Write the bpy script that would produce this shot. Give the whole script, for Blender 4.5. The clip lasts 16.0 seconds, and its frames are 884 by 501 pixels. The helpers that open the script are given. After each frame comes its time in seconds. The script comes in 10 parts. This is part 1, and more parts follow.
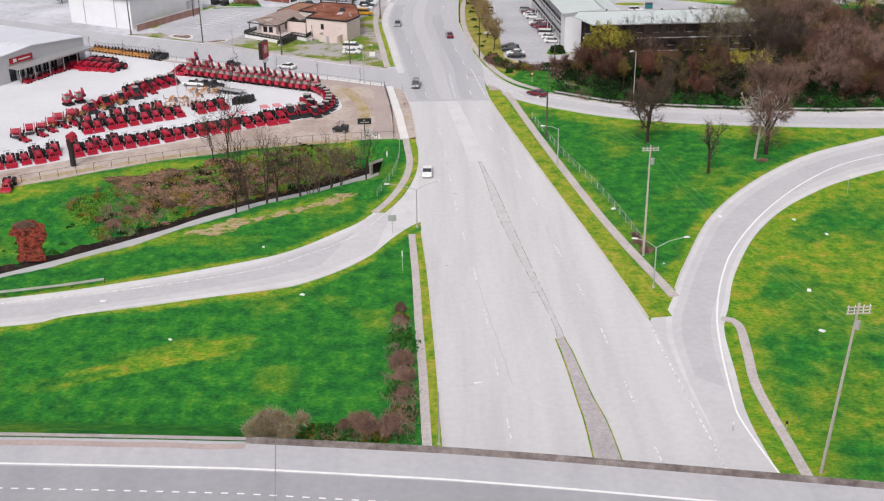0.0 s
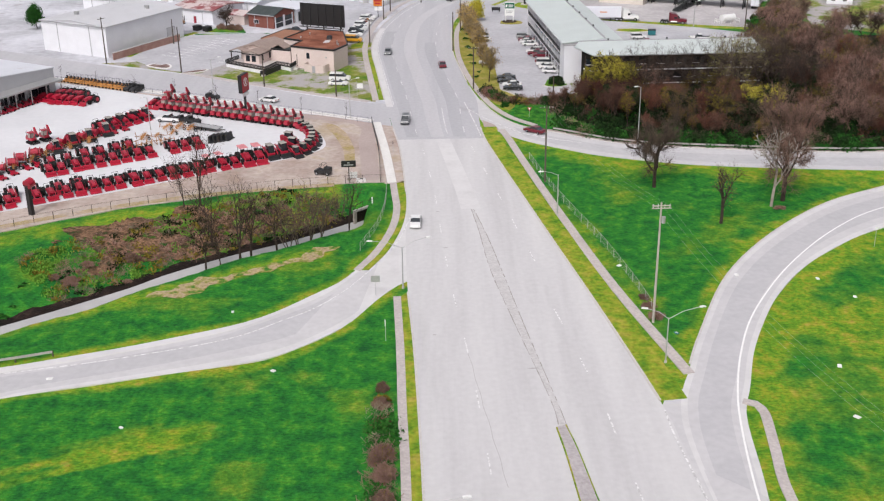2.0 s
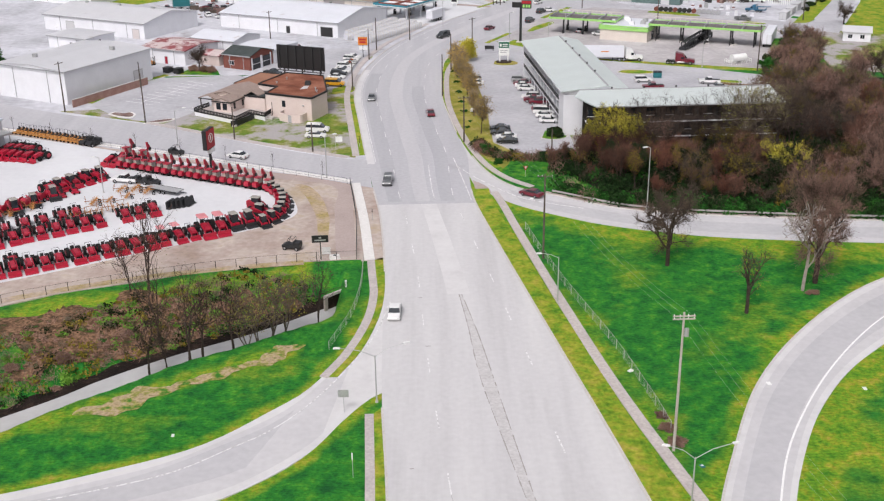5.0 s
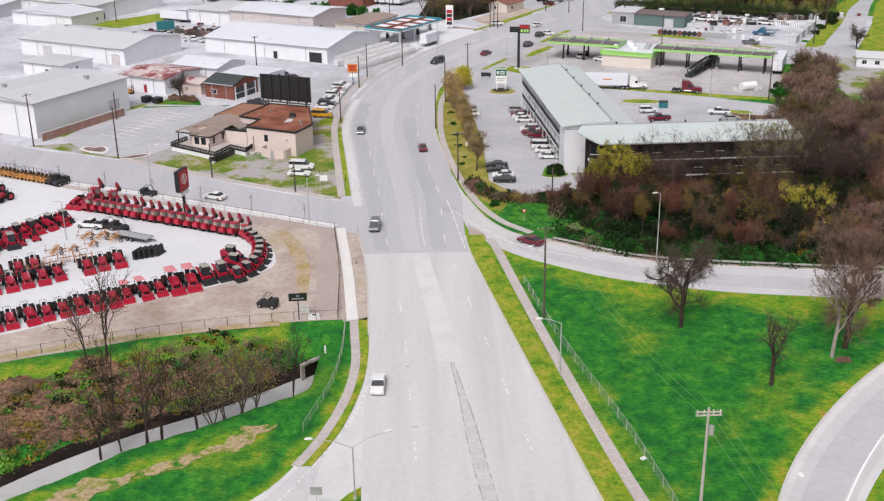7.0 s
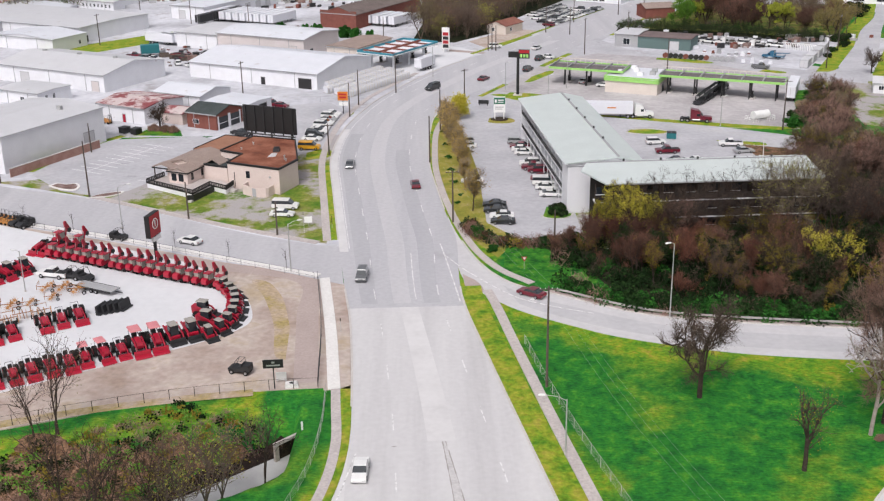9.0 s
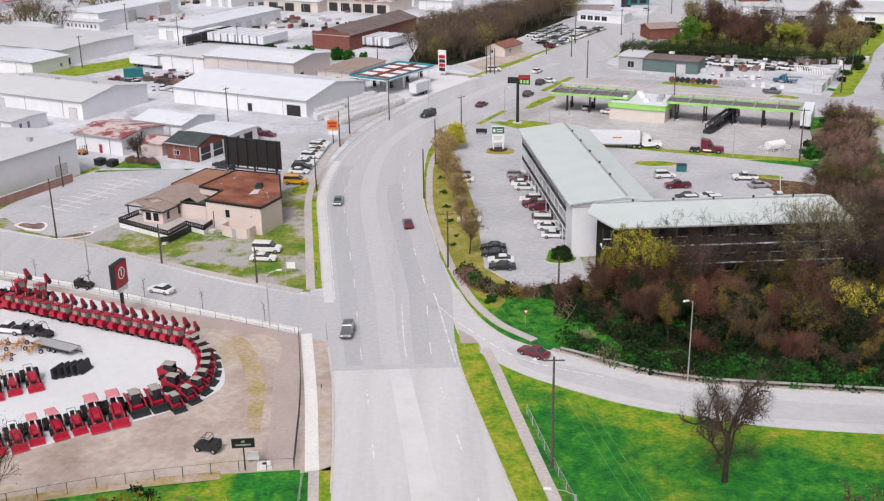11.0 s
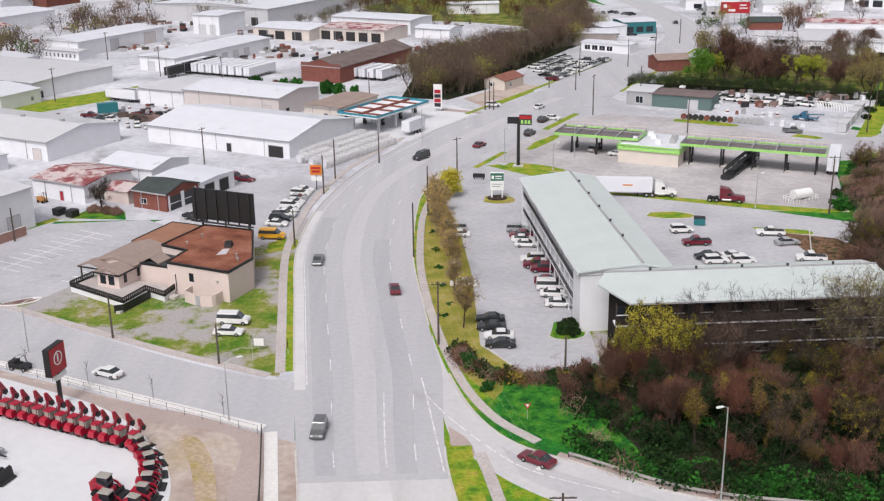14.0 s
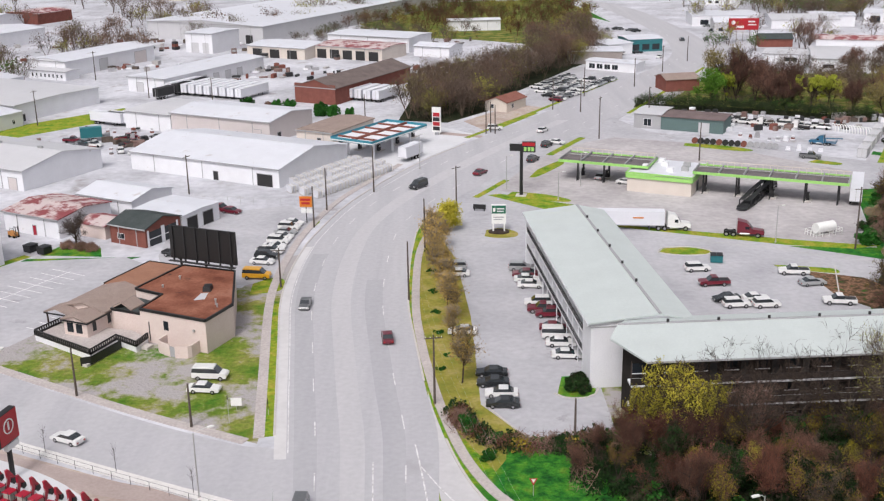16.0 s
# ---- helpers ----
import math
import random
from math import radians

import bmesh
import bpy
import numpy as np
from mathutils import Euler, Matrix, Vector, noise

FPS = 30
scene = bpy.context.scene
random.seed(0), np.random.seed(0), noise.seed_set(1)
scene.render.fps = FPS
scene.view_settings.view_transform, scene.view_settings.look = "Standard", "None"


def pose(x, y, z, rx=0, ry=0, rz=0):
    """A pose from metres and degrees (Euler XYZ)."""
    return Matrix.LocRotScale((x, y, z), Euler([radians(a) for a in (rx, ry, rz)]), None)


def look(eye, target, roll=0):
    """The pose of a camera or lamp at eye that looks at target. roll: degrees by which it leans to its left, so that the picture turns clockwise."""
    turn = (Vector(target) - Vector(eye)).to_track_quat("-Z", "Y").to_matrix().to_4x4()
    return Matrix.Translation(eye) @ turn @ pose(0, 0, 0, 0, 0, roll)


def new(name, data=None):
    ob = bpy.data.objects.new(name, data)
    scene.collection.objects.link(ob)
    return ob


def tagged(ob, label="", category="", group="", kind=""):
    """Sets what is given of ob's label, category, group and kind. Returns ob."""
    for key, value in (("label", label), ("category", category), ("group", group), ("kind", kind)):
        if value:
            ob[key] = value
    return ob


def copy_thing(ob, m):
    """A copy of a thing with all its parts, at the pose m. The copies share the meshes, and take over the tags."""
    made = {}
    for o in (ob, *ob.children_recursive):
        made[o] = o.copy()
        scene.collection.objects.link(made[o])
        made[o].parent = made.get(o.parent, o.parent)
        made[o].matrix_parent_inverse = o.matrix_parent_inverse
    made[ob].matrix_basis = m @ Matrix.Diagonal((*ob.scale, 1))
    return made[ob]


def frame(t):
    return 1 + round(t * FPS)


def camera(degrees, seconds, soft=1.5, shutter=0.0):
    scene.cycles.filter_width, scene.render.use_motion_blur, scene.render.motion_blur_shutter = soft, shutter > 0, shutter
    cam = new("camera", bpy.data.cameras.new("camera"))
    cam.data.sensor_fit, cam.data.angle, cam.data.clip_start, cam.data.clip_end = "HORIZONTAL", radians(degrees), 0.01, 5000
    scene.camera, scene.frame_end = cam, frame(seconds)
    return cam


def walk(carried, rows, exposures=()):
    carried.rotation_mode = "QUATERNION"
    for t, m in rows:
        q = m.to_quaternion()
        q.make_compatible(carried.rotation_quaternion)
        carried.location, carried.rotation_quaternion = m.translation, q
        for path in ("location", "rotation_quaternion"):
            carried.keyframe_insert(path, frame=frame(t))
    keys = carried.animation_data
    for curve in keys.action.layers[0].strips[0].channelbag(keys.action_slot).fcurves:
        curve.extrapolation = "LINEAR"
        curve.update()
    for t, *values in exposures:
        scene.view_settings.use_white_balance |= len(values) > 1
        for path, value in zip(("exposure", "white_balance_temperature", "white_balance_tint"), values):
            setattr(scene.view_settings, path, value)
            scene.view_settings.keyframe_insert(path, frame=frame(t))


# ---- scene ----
# the camera: seconds, place, yaw, pitch, roll
cam = camera(43.81, 16.0, soft=1.25)
ROWS = [
    (0.0, -0.0, -0.0, 69.051, 0.001, -23.92, -0.732),
    (0.5, 0.431, 4.557, 68.864, -0.013, -23.808, -0.707),
    (1.0, 0.815, 9.131, 68.812, -0.041, -23.617, -0.672),
    (1.5, 1.142, 13.612, 68.887, -0.099, -23.402, -0.667),
    (2.0, 1.448, 18.012, 69.117, -0.141, -23.243, -0.719),
    (2.5, 1.802, 22.454, 69.307, -0.179, -23.09, -0.739),
    (3.0, 2.21, 26.865, 69.434, -0.208, -22.915, -0.764),
    (3.5, 2.569, 31.33, 69.503, -0.242, -22.744, -0.783),
    (4.0, 2.958, 35.805, 69.574, -0.269, -22.556, -0.768),
    (4.2, 3.131, 37.589, 69.588, -0.287, -22.488, -0.764),
    (6.3, 4.732, 56.46, 69.565, -0.355, -21.808, -0.821),
    (6.5, 4.885, 58.238, 69.571, -0.375, -21.718, -0.823),
    (7.0, 5.232, 62.63, 69.542, -0.39, -21.541, -0.815),
    (7.5, 5.554, 67.006, 69.559, -0.404, -21.371, -0.816),
    (8.0, 5.886, 71.359, 69.539, -0.414, -21.187, -0.83),
    (8.5, 6.204, 75.699, 69.497, -0.418, -21.009, -0.862),
    (9.0, 6.542, 80.027, 69.44, -0.426, -20.829, -0.898),
    (9.2, 6.647, 81.751, 69.418, -0.423, -20.759, -0.921),
    (11.5, 8.02, 101.662, 69.16, -0.496, -19.935, -0.916),
    (12.0, 8.367, 105.888, 69.093, -0.492, -19.756, -0.87),
    (12.5, 8.69, 110.108, 69.026, -0.483, -19.572, -0.865),
    (13.0, 9.053, 114.328, 68.898, -0.472, -19.388, -0.864),
    (13.5, 9.391, 118.495, 68.827, -0.461, -19.215, -0.851),
    (14.0, 9.736, 122.59, 68.783, -0.44, -19.039, -0.855),
    (14.5, 10.011, 126.641, 68.77, -0.435, -18.856, -0.879),
    (15.0, 10.249, 130.69, 68.694, -0.41, -18.681, -0.894),
    (15.5, 10.476, 134.781, 68.601, -0.39, -18.519, -0.936),
    (16.0, 10.747, 138.893, 68.545, -0.342, -18.369, -1.004),
]


def aim(x, y, z, yaw, pitch, roll):
    a, b = radians(yaw), radians(pitch)
    way = Vector((-math.sin(a) * math.cos(b), math.cos(a) * math.cos(b), math.sin(b)))
    return look((x, y, z), Vector((x, y, z)) + way, roll)


walk(cam, [(t, aim(x, y, z, yaw, pitch, roll)) for t, x, y, z, yaw, pitch, roll in ROWS])

# ---- world, sun and exposure: a bright overcast day ----
world = bpy.data.worlds.new("overcast")
scene.world = world
world.use_nodes = True
wn = world.node_tree.nodes
sky = wn.new("ShaderNodeTexSky")
sky.sky_type, sky.sun_disc = "NISHITA", False
sky.sun_elevation, sky.sun_rotation = radians(52), radians(200)
sky.air_density, sky.dust_density = 1.0, 6.0
pale = wn.new("ShaderNodeHueSaturation")
pale.inputs["Saturation"].default_value = 0.3
world.node_tree.links.new(sky.outputs[0], pale.inputs["Color"])
tint = wn.new("ShaderNodeMix")
tint.data_type, tint.blend_type = "RGBA", "MULTIPLY"
tint.inputs["Factor"].default_value, tint.inputs[7].default_value = 1.0, (1.01, 0.995, 1.02, 1)
world.node_tree.links.new(pale.outputs[0], tint.inputs[6])
world.node_tree.links.new(tint.outputs[2], wn["Background"].inputs["Color"])
wn["Background"].inputs["Strength"].default_value = 0.13
sun = new("sun", bpy.data.lights.new("sun", "SUN"))
sun.data.energy, sun.data.angle, sun.data.color = 1.3, radians(14), (1.0, 0.975, 0.968)
sun.matrix_basis = look((0, 0, 100), (30, 75, 0))
scene.view_settings.exposure = 0.1


# ---- materials ----
def shade(name, colors, scale=1.0, fine=20.0, rough=0.85, metal=0.0, bump=0.15, spread=0.5, where="object", random_tint=0.0, wear=None, grain=0.35, stretch=None):
    """Procedural surface: colors mixed by a large and a fine noise, with relief; where: object or world coordinates."""
    m = bpy.data.materials.new(name)
    m.use_nodes = True
    nt = m.node_tree
    n, l = nt.nodes, nt.links
    b = n["Principled BSDF"]
    b.inputs["Roughness"].default_value, b.inputs["Metallic"].default_value = rough, metal
    if rough >= 0.84:
        b.inputs["Specular IOR Level"].default_value = 0.12
    if where == "world":
        co = n.new("ShaderNodeNewGeometry").outputs["Position"]
    else:
        co = n.new("ShaderNodeTexCoord").outputs["Object"]
    big = n.new("ShaderNodeTexNoise")
    big.inputs["Scale"].default_value, big.inputs["Detail"].default_value, big.inputs["Roughness"].default_value = scale, 6, 0.62
    small = n.new("ShaderNodeTexNoise")
    small.inputs["Scale"].default_value, small.inputs["Detail"].default_value = fine, 4
    bco = co
    if stretch:
        mp = n.new("ShaderNodeMapping")
        mp.inputs["Rotation"].default_value, mp.inputs["Scale"].default_value = (0, 0, radians(stretch[0])), (1, stretch[1], 1)
        l.new(co, mp.inputs["Vector"])
        bco = mp.outputs[0]
    l.new(bco, big.inputs["Vector"]), l.new(co, small.inputs["Vector"])
    ramp = n.new("ShaderNodeValToRGB")
    els = ramp.color_ramp.elements
    lo, hi = 0.5 - spread / 2, 0.5 + spread / 2
    while len(els) < len(colors):
        els.new(0.5)
    for k, c in enumerate(colors):
        els[k].position = lo + (hi - lo) * k / max(1, len(colors) - 1)
        els[k].color = (*c, 1)
    l.new(big.outputs["Fac"], ramp.inputs["Fac"])
    mix = n.new("ShaderNodeMix")
    mix.data_type, mix.blend_type = "RGBA", "OVERLAY"
    mix.inputs["Factor"].default_value = grain
    l.new(ramp.outputs["Color"], mix.inputs[6]), l.new(small.outputs["Fac"], mix.inputs[7])
    out = mix.outputs[2]
    if wear:
        wn2 = n.new("ShaderNodeTexNoise")
        wn2.inputs["Scale"].default_value, wn2.inputs["Detail"].default_value, wn2.inputs["Roughness"].default_value = wear[1], 8, 0.7
        l.new(co, wn2.inputs["Vector"])
        wr = n.new("ShaderNodeValToRGB")
        wr.color_ramp.elements[0].position, wr.color_ramp.elements[1].position = wear[2], wear[2] + 0.08
        l.new(wn2.outputs["Fac"], wr.inputs["Fac"])
        wm = n.new("ShaderNodeMix")
        wm.data_type = "RGBA"
        l.new(wr.outputs["Color"], wm.inputs["Factor"]), l.new(out, wm.inputs[6])
        wm.inputs[7].default_value = (*wear[0], 1)
        out = wm.outputs[2]
    if random_tint:
        info = n.new("ShaderNodeObjectInfo")
        hs = n.new("ShaderNodeHueSaturation")
        mr = n.new("ShaderNodeMapRange")
        mr.inputs["To Min"].default_value, mr.inputs["To Max"].default_value = 1 - random_tint, 1 + random_tint
        l.new(info.outputs["Random"], mr.inputs["Value"]), l.new(mr.outputs[0], hs.inputs["Value"]), l.new(out, hs.inputs["Color"])
        out = hs.outputs[0]
    l.new(out, b.inputs["Base Color"])
    if bump:
        bp = n.new("ShaderNodeBump")
        bp.inputs["Strength"].default_value, bp.inputs["Distance"].default_value = bump, 1.0 / fine
        l.new(small.outputs["Fac"], bp.inputs["Height"]), l.new(bp.outputs[0], b.inputs["Normal"])
    return m


def plain(name, color, rough=0.5, metal=0.0, coat=0.0):
    """A painted or moulded surface with a slight dusty variation."""
    m = shade(name, [tuple(c * 0.88 for c in color), color], 1.3, 14, rough, metal, 0.03)
    m.node_tree.nodes["Principled BSDF"].inputs["Coat Weight"].default_value = coat
    return m


def metal_sheet(name, color, step=0.3, rough=0.55, dirt=(0.4, 0.36, 0.33), amount=0.66):
    """Ribbed metal sheeting: colour with streaks of dirt and ribs as relief along the local x."""
    m = shade(name, [tuple(c * 0.9 for c in color), color], 0.25, 3.0, rough, 0.0, 0.05, wear=(dirt, 0.22, amount), grain=0.08)
    nt = m.node_tree
    n, l = nt.nodes, nt.links
    co = n.new("ShaderNodeTexCoord")
    wave = n.new("ShaderNodeTexWave")
    wave.wave_type, wave.bands_direction, wave.wave_profile = "BANDS", "X", "SAW"
    wave.inputs["Scale"].default_value = 0.314 / step
    l.new(co.outputs["Object"], wave.inputs["Vector"])
    bp = n.new("ShaderNodeBump")
    bp.inputs["Strength"].default_value, bp.inputs["Distance"].default_value = 0.4, 0.04
    l.new(wave.outputs["Fac"], bp.inputs["Height"])
    l.new(bp.outputs[0], n["Principled BSDF"].inputs["Normal"])
    return m


def paint_on_road(name, color, gone=0.5):
    m = shade(name, [tuple(c * 0.85 for c in color), color], 0.8, 12, 0.8, 0, 0.05, where="world", wear=((0.42, 0.41, 0.41), 1.7, gone))
    return m


M = {}
def grass_material():
    """Spring grass: dark and light tufts at three scales, turning to dry yellow where the ground's 'dry' value is high."""
    m = bpy.data.materials.new("grass")
    m.use_nodes = True
    n, l = m.node_tree.nodes, m.node_tree.links
    b = n["Principled BSDF"]
    b.inputs["Roughness"].default_value = 0.95
    b.inputs["Specular IOR Level"].default_value = 0.12
    co = n.new("ShaderNodeNewGeometry").outputs["Position"]

    def noise_at(scale, detail=5, rough=0.65, squash=1.0):
        mp = n.new("ShaderNodeMapping")
        mp.inputs["Scale"].default_value = (1, squash, 1)
        t = n.new("ShaderNodeTexNoise")
        t.inputs["Scale"].default_value, t.inputs["Detail"].default_value, t.inputs["Roughness"].default_value = scale, detail, rough
        l.new(co, mp.inputs["Vector"]), l.new(mp.outputs[0], t.inputs["Vector"])
        return t.outputs["Fac"]

    def ramp(fac, stops):
        r = n.new("ShaderNodeValToRGB")
        e = r.color_ramp.elements
        while len(e) < len(stops):
            e.new(0.5)
        for k, (p, c) in enumerate(stops):
            e[k].position, e[k].color = p, (*c, 1)
        l.new(fac, r.inputs["Fac"])
        return r.outputs["Color"]

    def blend(fac, a, c, mode="MIX"):
        x = n.new("ShaderNodeMix")
        x.data_type, x.blend_type = "RGBA", mode
        if isinstance(fac, float):
            x.inputs["Factor"].default_value = fac
        else:
            l.new(fac, x.inputs["Factor"])
        l.new(a, x.inputs[6]), l.new(c, x.inputs[7])
        return x.outputs[2]

    tufts = noise_at(0.42, 6, 0.7, 0.9)
    lush = ramp(tufts, [(0.30, (0.010, 0.075, 0.02)), (0.46, (0.018, 0.138, 0.021)), (0.56, (0.032, 0.185, 0.021)), (0.70, (0.10, 0.265, 0.024))])
    dry = ramp(tufts, [(0.34, (0.04, 0.16, 0.014)), (0.47, (0.12, 0.25, 0.018)), (0.58, (0.23, 0.27, 0.022)), (0.66, (0.34, 0.27, 0.05)), (0.74, (0.28, 0.15, 0.05))])
    attr = n.new("ShaderNodeAttribute")
    attr.attribute_name = "dry"
    patch = n.new("ShaderNodeMath")
    patch.operation = "ADD"
    l.new(attr.outputs["Fac"], patch.inputs[0]), l.new(noise_at(0.07, 5, 0.6), patch.inputs[1])
    fac = ramp(patch.outputs[0], [(0.50, (0, 0, 0)), (0.70, (1, 1, 1))])
    col = blend(fac, lush, dry)
    fine = noise_at(1.6, 4, 0.66, 1.9)
    col = blend(0.62, col, ramp(fine, [(0.3, (0.2, 0.2, 0.2)), (0.7, (0.8, 0.8, 0.8))]), "OVERLAY")
    l.new(col, b.inputs["Base Color"])
    bp = n.new("ShaderNodeBump")
    bp.inputs["Strength"].default_value, bp.inputs["Distance"].default_value = 0.8, 0.5
    l.new(tufts, bp.inputs["Height"]), l.new(bp.outputs[0], b.inputs["Normal"])
    return m


M["grass"] = grass_material()
M["verge"] = shade("verge_grass", [(0.07, 0.18, 0.015), (0.16, 0.255, 0.02), (0.26, 0.285, 0.03), (0.34, 0.285, 0.06)], 0.35, 1.6, 0.95, 0, 0.5, 0.34, "world", grain=0.6)
M["concrete"] = shade("concrete_road", [(0.45, 0.438, 0.445), (0.52, 0.508, 0.515), (0.57, 0.558, 0.56)], 0.22, 1.2, 0.9, 0, 0.0, 0.45, "world", grain=0.1, stretch=(5, 0.07))
M["concrete_pale"] = shade("concrete_pale", [(0.50, 0.487, 0.492), (0.57, 0.557, 0.56), (0.60, 0.587, 0.59)], 0.15, 1.0, 0.9, 0, 0.0, 0.45, "world", grain=0.1)
M["asphalt"] = shade("asphalt_worn", [(0.385, 0.378, 0.402), (0.425, 0.418, 0.44), (0.46, 0.452, 0.472)], 0.2, 1.2, 0.9, 0, 0.0, 0.45, "world", grain=0.12, stretch=(-12, 0.05), wear=((0.36, 0.35, 0.365), 0.03, 0.62))
M["asphalt_dark"] = shade("asphalt_newer", [(0.36, 0.355, 0.378), (0.41, 0.404, 0.424)], 0.2, 1.2, 0.9, 0, 0.0, 0.45, "world", grain=0.12, stretch=(-3, 0.07))
M["parking"] = shade("parking_asphalt", [(0.36, 0.355, 0.38), (0.42, 0.415, 0.44), (0.47, 0.463, 0.487)], 0.08, 0.9, 0.9, 0, 0.0, 0.4, "world", grain=0.18, wear=((0.29, 0.28, 0.295), 0.12, 0.62))
M["yard"] = shade("yard_pale_gravel", [(0.37, 0.368, 0.395), (0.487, 0.487, 0.523), (0.59, 0.59, 0.63)], 0.045, 0.5, 0.95, 0, 0.05, 0.32, "world", grain=0.3, wear=((0.32, 0.30, 0.305), 0.06, 0.58))
M["dealer_lot"] = shade("dealer_lot_concrete", [(0.55, 0.55, 0.572), (0.63, 0.63, 0.652)], 0.05, 0.8, 0.9, 0, 0.0, 0.4, "world", grain=0.08)
M["dirt"] = shade("dirt_apron", [(0.31, 0.235, 0.195), (0.38, 0.305, 0.27), (0.455, 0.385, 0.345), (0.40, 0.32, 0.235)], 0.1, 1.0, 0.95, 0, 0.1, 0.35, "world", grain=0.3)
M["dirt_dark"] = shade("dirt_gravel_dark", [(0.35, 0.285, 0.265), (0.42, 0.345, 0.325)], 0.2, 2.5, 0.95, 0, 0.1, 0.5, "world", grain=0.2)
M["bank"] = shade("creek_bank", [(0.02, 0.07, 0.012), (0.06, 0.045, 0.022), (0.11, 0.064, 0.038), (0.24, 0.14, 0.088), (0.08, 0.048, 0.028), (0.045, 0.11, 0.016)], 0.45, 2.4, 0.95, 0, 0.8, 0.34, "world", grain=0.95)
M["worn_track"] = shade("worn_grass_track", [(0.022, 0.13, 0.02), (0.06, 0.18, 0.022), (0.26, 0.24, 0.07), (0.40, 0.31, 0.20), (0.34, 0.25, 0.15), (0.08, 0.19, 0.025)], 0.5, 2.4, 0.95, 0, 0.4, 0.40, "world", grain=0.6)
# pale base colour carries the sky's reflection on the water
M["water"] = shade("creek_water_sky_grey", [(0.38, 0.372, 0.368), (0.46, 0.452, 0.447)], 0.2, 2.0, 0.04, 0, 0.01, 0.4, "world", grain=0.05)
M["walk"] = shade("sidewalk_concrete", [(0.40, 0.355, 0.345), (0.49, 0.445, 0.43)], 0.3, 3.0, 0.9, 0, 0.08, 0.5, "world")
M["walk_new"] = shade("sidewalk_new_concrete", [(0.62, 0.60, 0.585), (0.70, 0.68, 0.66)], 0.3, 3.0, 0.9, 0, 0.05, 0.5, "world")
M["kerb"] = shade("kerb_concrete", [(0.47, 0.44, 0.42), (0.55, 0.52, 0.50)], 0.5, 5.0, 0.9, 0, 0.05, 0.5, "world")
M["median"] = shade("median_gravel", [(0.35, 0.32, 0.325), (0.43, 0.395, 0.40)], 0.3, 3.0, 0.95, 0, 0.2, 0.5, "world")
M["white_line"] = paint_on_road("road_paint_white", (0.74, 0.73, 0.73), 0.48)
M["white_strong"] = paint_on_road("road_paint_white_strong", (0.82, 0.81, 0.8), 0.66)
M["forecourt"] = shade("stained_forecourt_concrete", [(0.34, 0.318, 0.325), (0.42, 0.395, 0.402), (0.50, 0.475, 0.48)], 0.07, 0.7, 0.9, 0, 0.0, 0.35, "world", grain=0.25, wear=((0.26, 0.235, 0.235), 0.1, 0.62))
M["asphalt_pale"] = shade("asphalt_pale_lane", [(0.44, 0.432, 0.45), (0.49, 0.48, 0.497)], 0.2, 1.2, 0.9, 0, 0.0, 0.45, "world", grain=0.12, stretch=(-12, 0.07))
M["ramp_edge"] = shade("ramp_worn_concrete", [(0.475, 0.463, 0.476), (0.53, 0.517, 0.527)], 0.15, 1.0, 0.9, 0, 0.0, 0.45, "world", grain=0.12)
M["lush_rough"] = shade("rough_lush_grass", [(0.008, 0.05, 0.012), (0.018, 0.115, 0.016), (0.05, 0.20, 0.02), (0.11, 0.22, 0.025)], 0.45, 2.2, 0.95, 0, 0.6, 0.36, "world", grain=0.7)
M["ramp_lane"] = shade("ramp_worn_lane", [(0.42, 0.411, 0.428), (0.475, 0.465, 0.48)], 0.15, 1.0, 0.9, 0, 0.0, 0.45, "world", grain=0.12)
# dark soil; the shade on the steep cut is put into this near-black
M["shaded_earth"] = shade("dark_earth_with_shade", [(0.006, 0.005, 0.004), (0.018, 0.012, 0.01), (0.05, 0.032, 0.024)], 0.5, 2.5, 0.85, 0, 0.5, 0.5, "world", grain=0.6)
M["red_earth"] = shade("slipped_red_earth", [(0.012, 0.008, 0.006), (0.06, 0.014, 0.01), (0.13, 0.024, 0.015), (0.24, 0.055, 0.032), (0.05, 0.016, 0.011), (0.02, 0.014, 0.01)], 0.9, 3.0, 0.95, 0, 0.9, 0.4, "world", grain=0.95)
M["worn_lawn"] = shade("worn_lawn", [(0.06, 0.15, 0.015), (0.15, 0.20, 0.03), (0.25, 0.235, 0.07), (0.32, 0.27, 0.16)], 0.16, 1.4, 0.95, 0, 0.4, 0.36, "world", grain=0.6, wear=((0.36, 0.335, 0.335), 0.08, 0.47))
M["seam"] = plain("joint_sealer", (0.24, 0.23, 0.225), 0.8)
M["mulch"] = shade("mulch_and_leaf_litter", [(0.13, 0.17, 0.025), (0.26, 0.235, 0.045), (0.38, 0.30, 0.13)], 0.3, 2.0, 0.95, 0, 0.4, 0.5, "world")
# leaf litter and ivy, with the shade under trees put into the near-black
M["underwood"] = shade("woodland_floor_shade_dark", [(0.008, 0.014, 0.006), (0.02, 0.026, 0.012), (0.05, 0.035, 0.022)], 0.2, 1.6, 0.95, 0, 0.5, 0.5, "world")
M["wall_white"] = shade("painted_wall_white", [(0.655, 0.655, 0.685), (0.74, 0.742, 0.775)], 0.3, 6, 0.8, 0, 0.05, wear=((0.46, 0.42, 0.40), 0.3, 0.66))
M["wall_beige"] = shade("painted_wall_beige", [(0.56, 0.50, 0.45), (0.64, 0.575, 0.52)], 0.3, 6, 0.8, 0, 0.05, wear=((0.42, 0.36, 0.32), 0.3, 0.7))
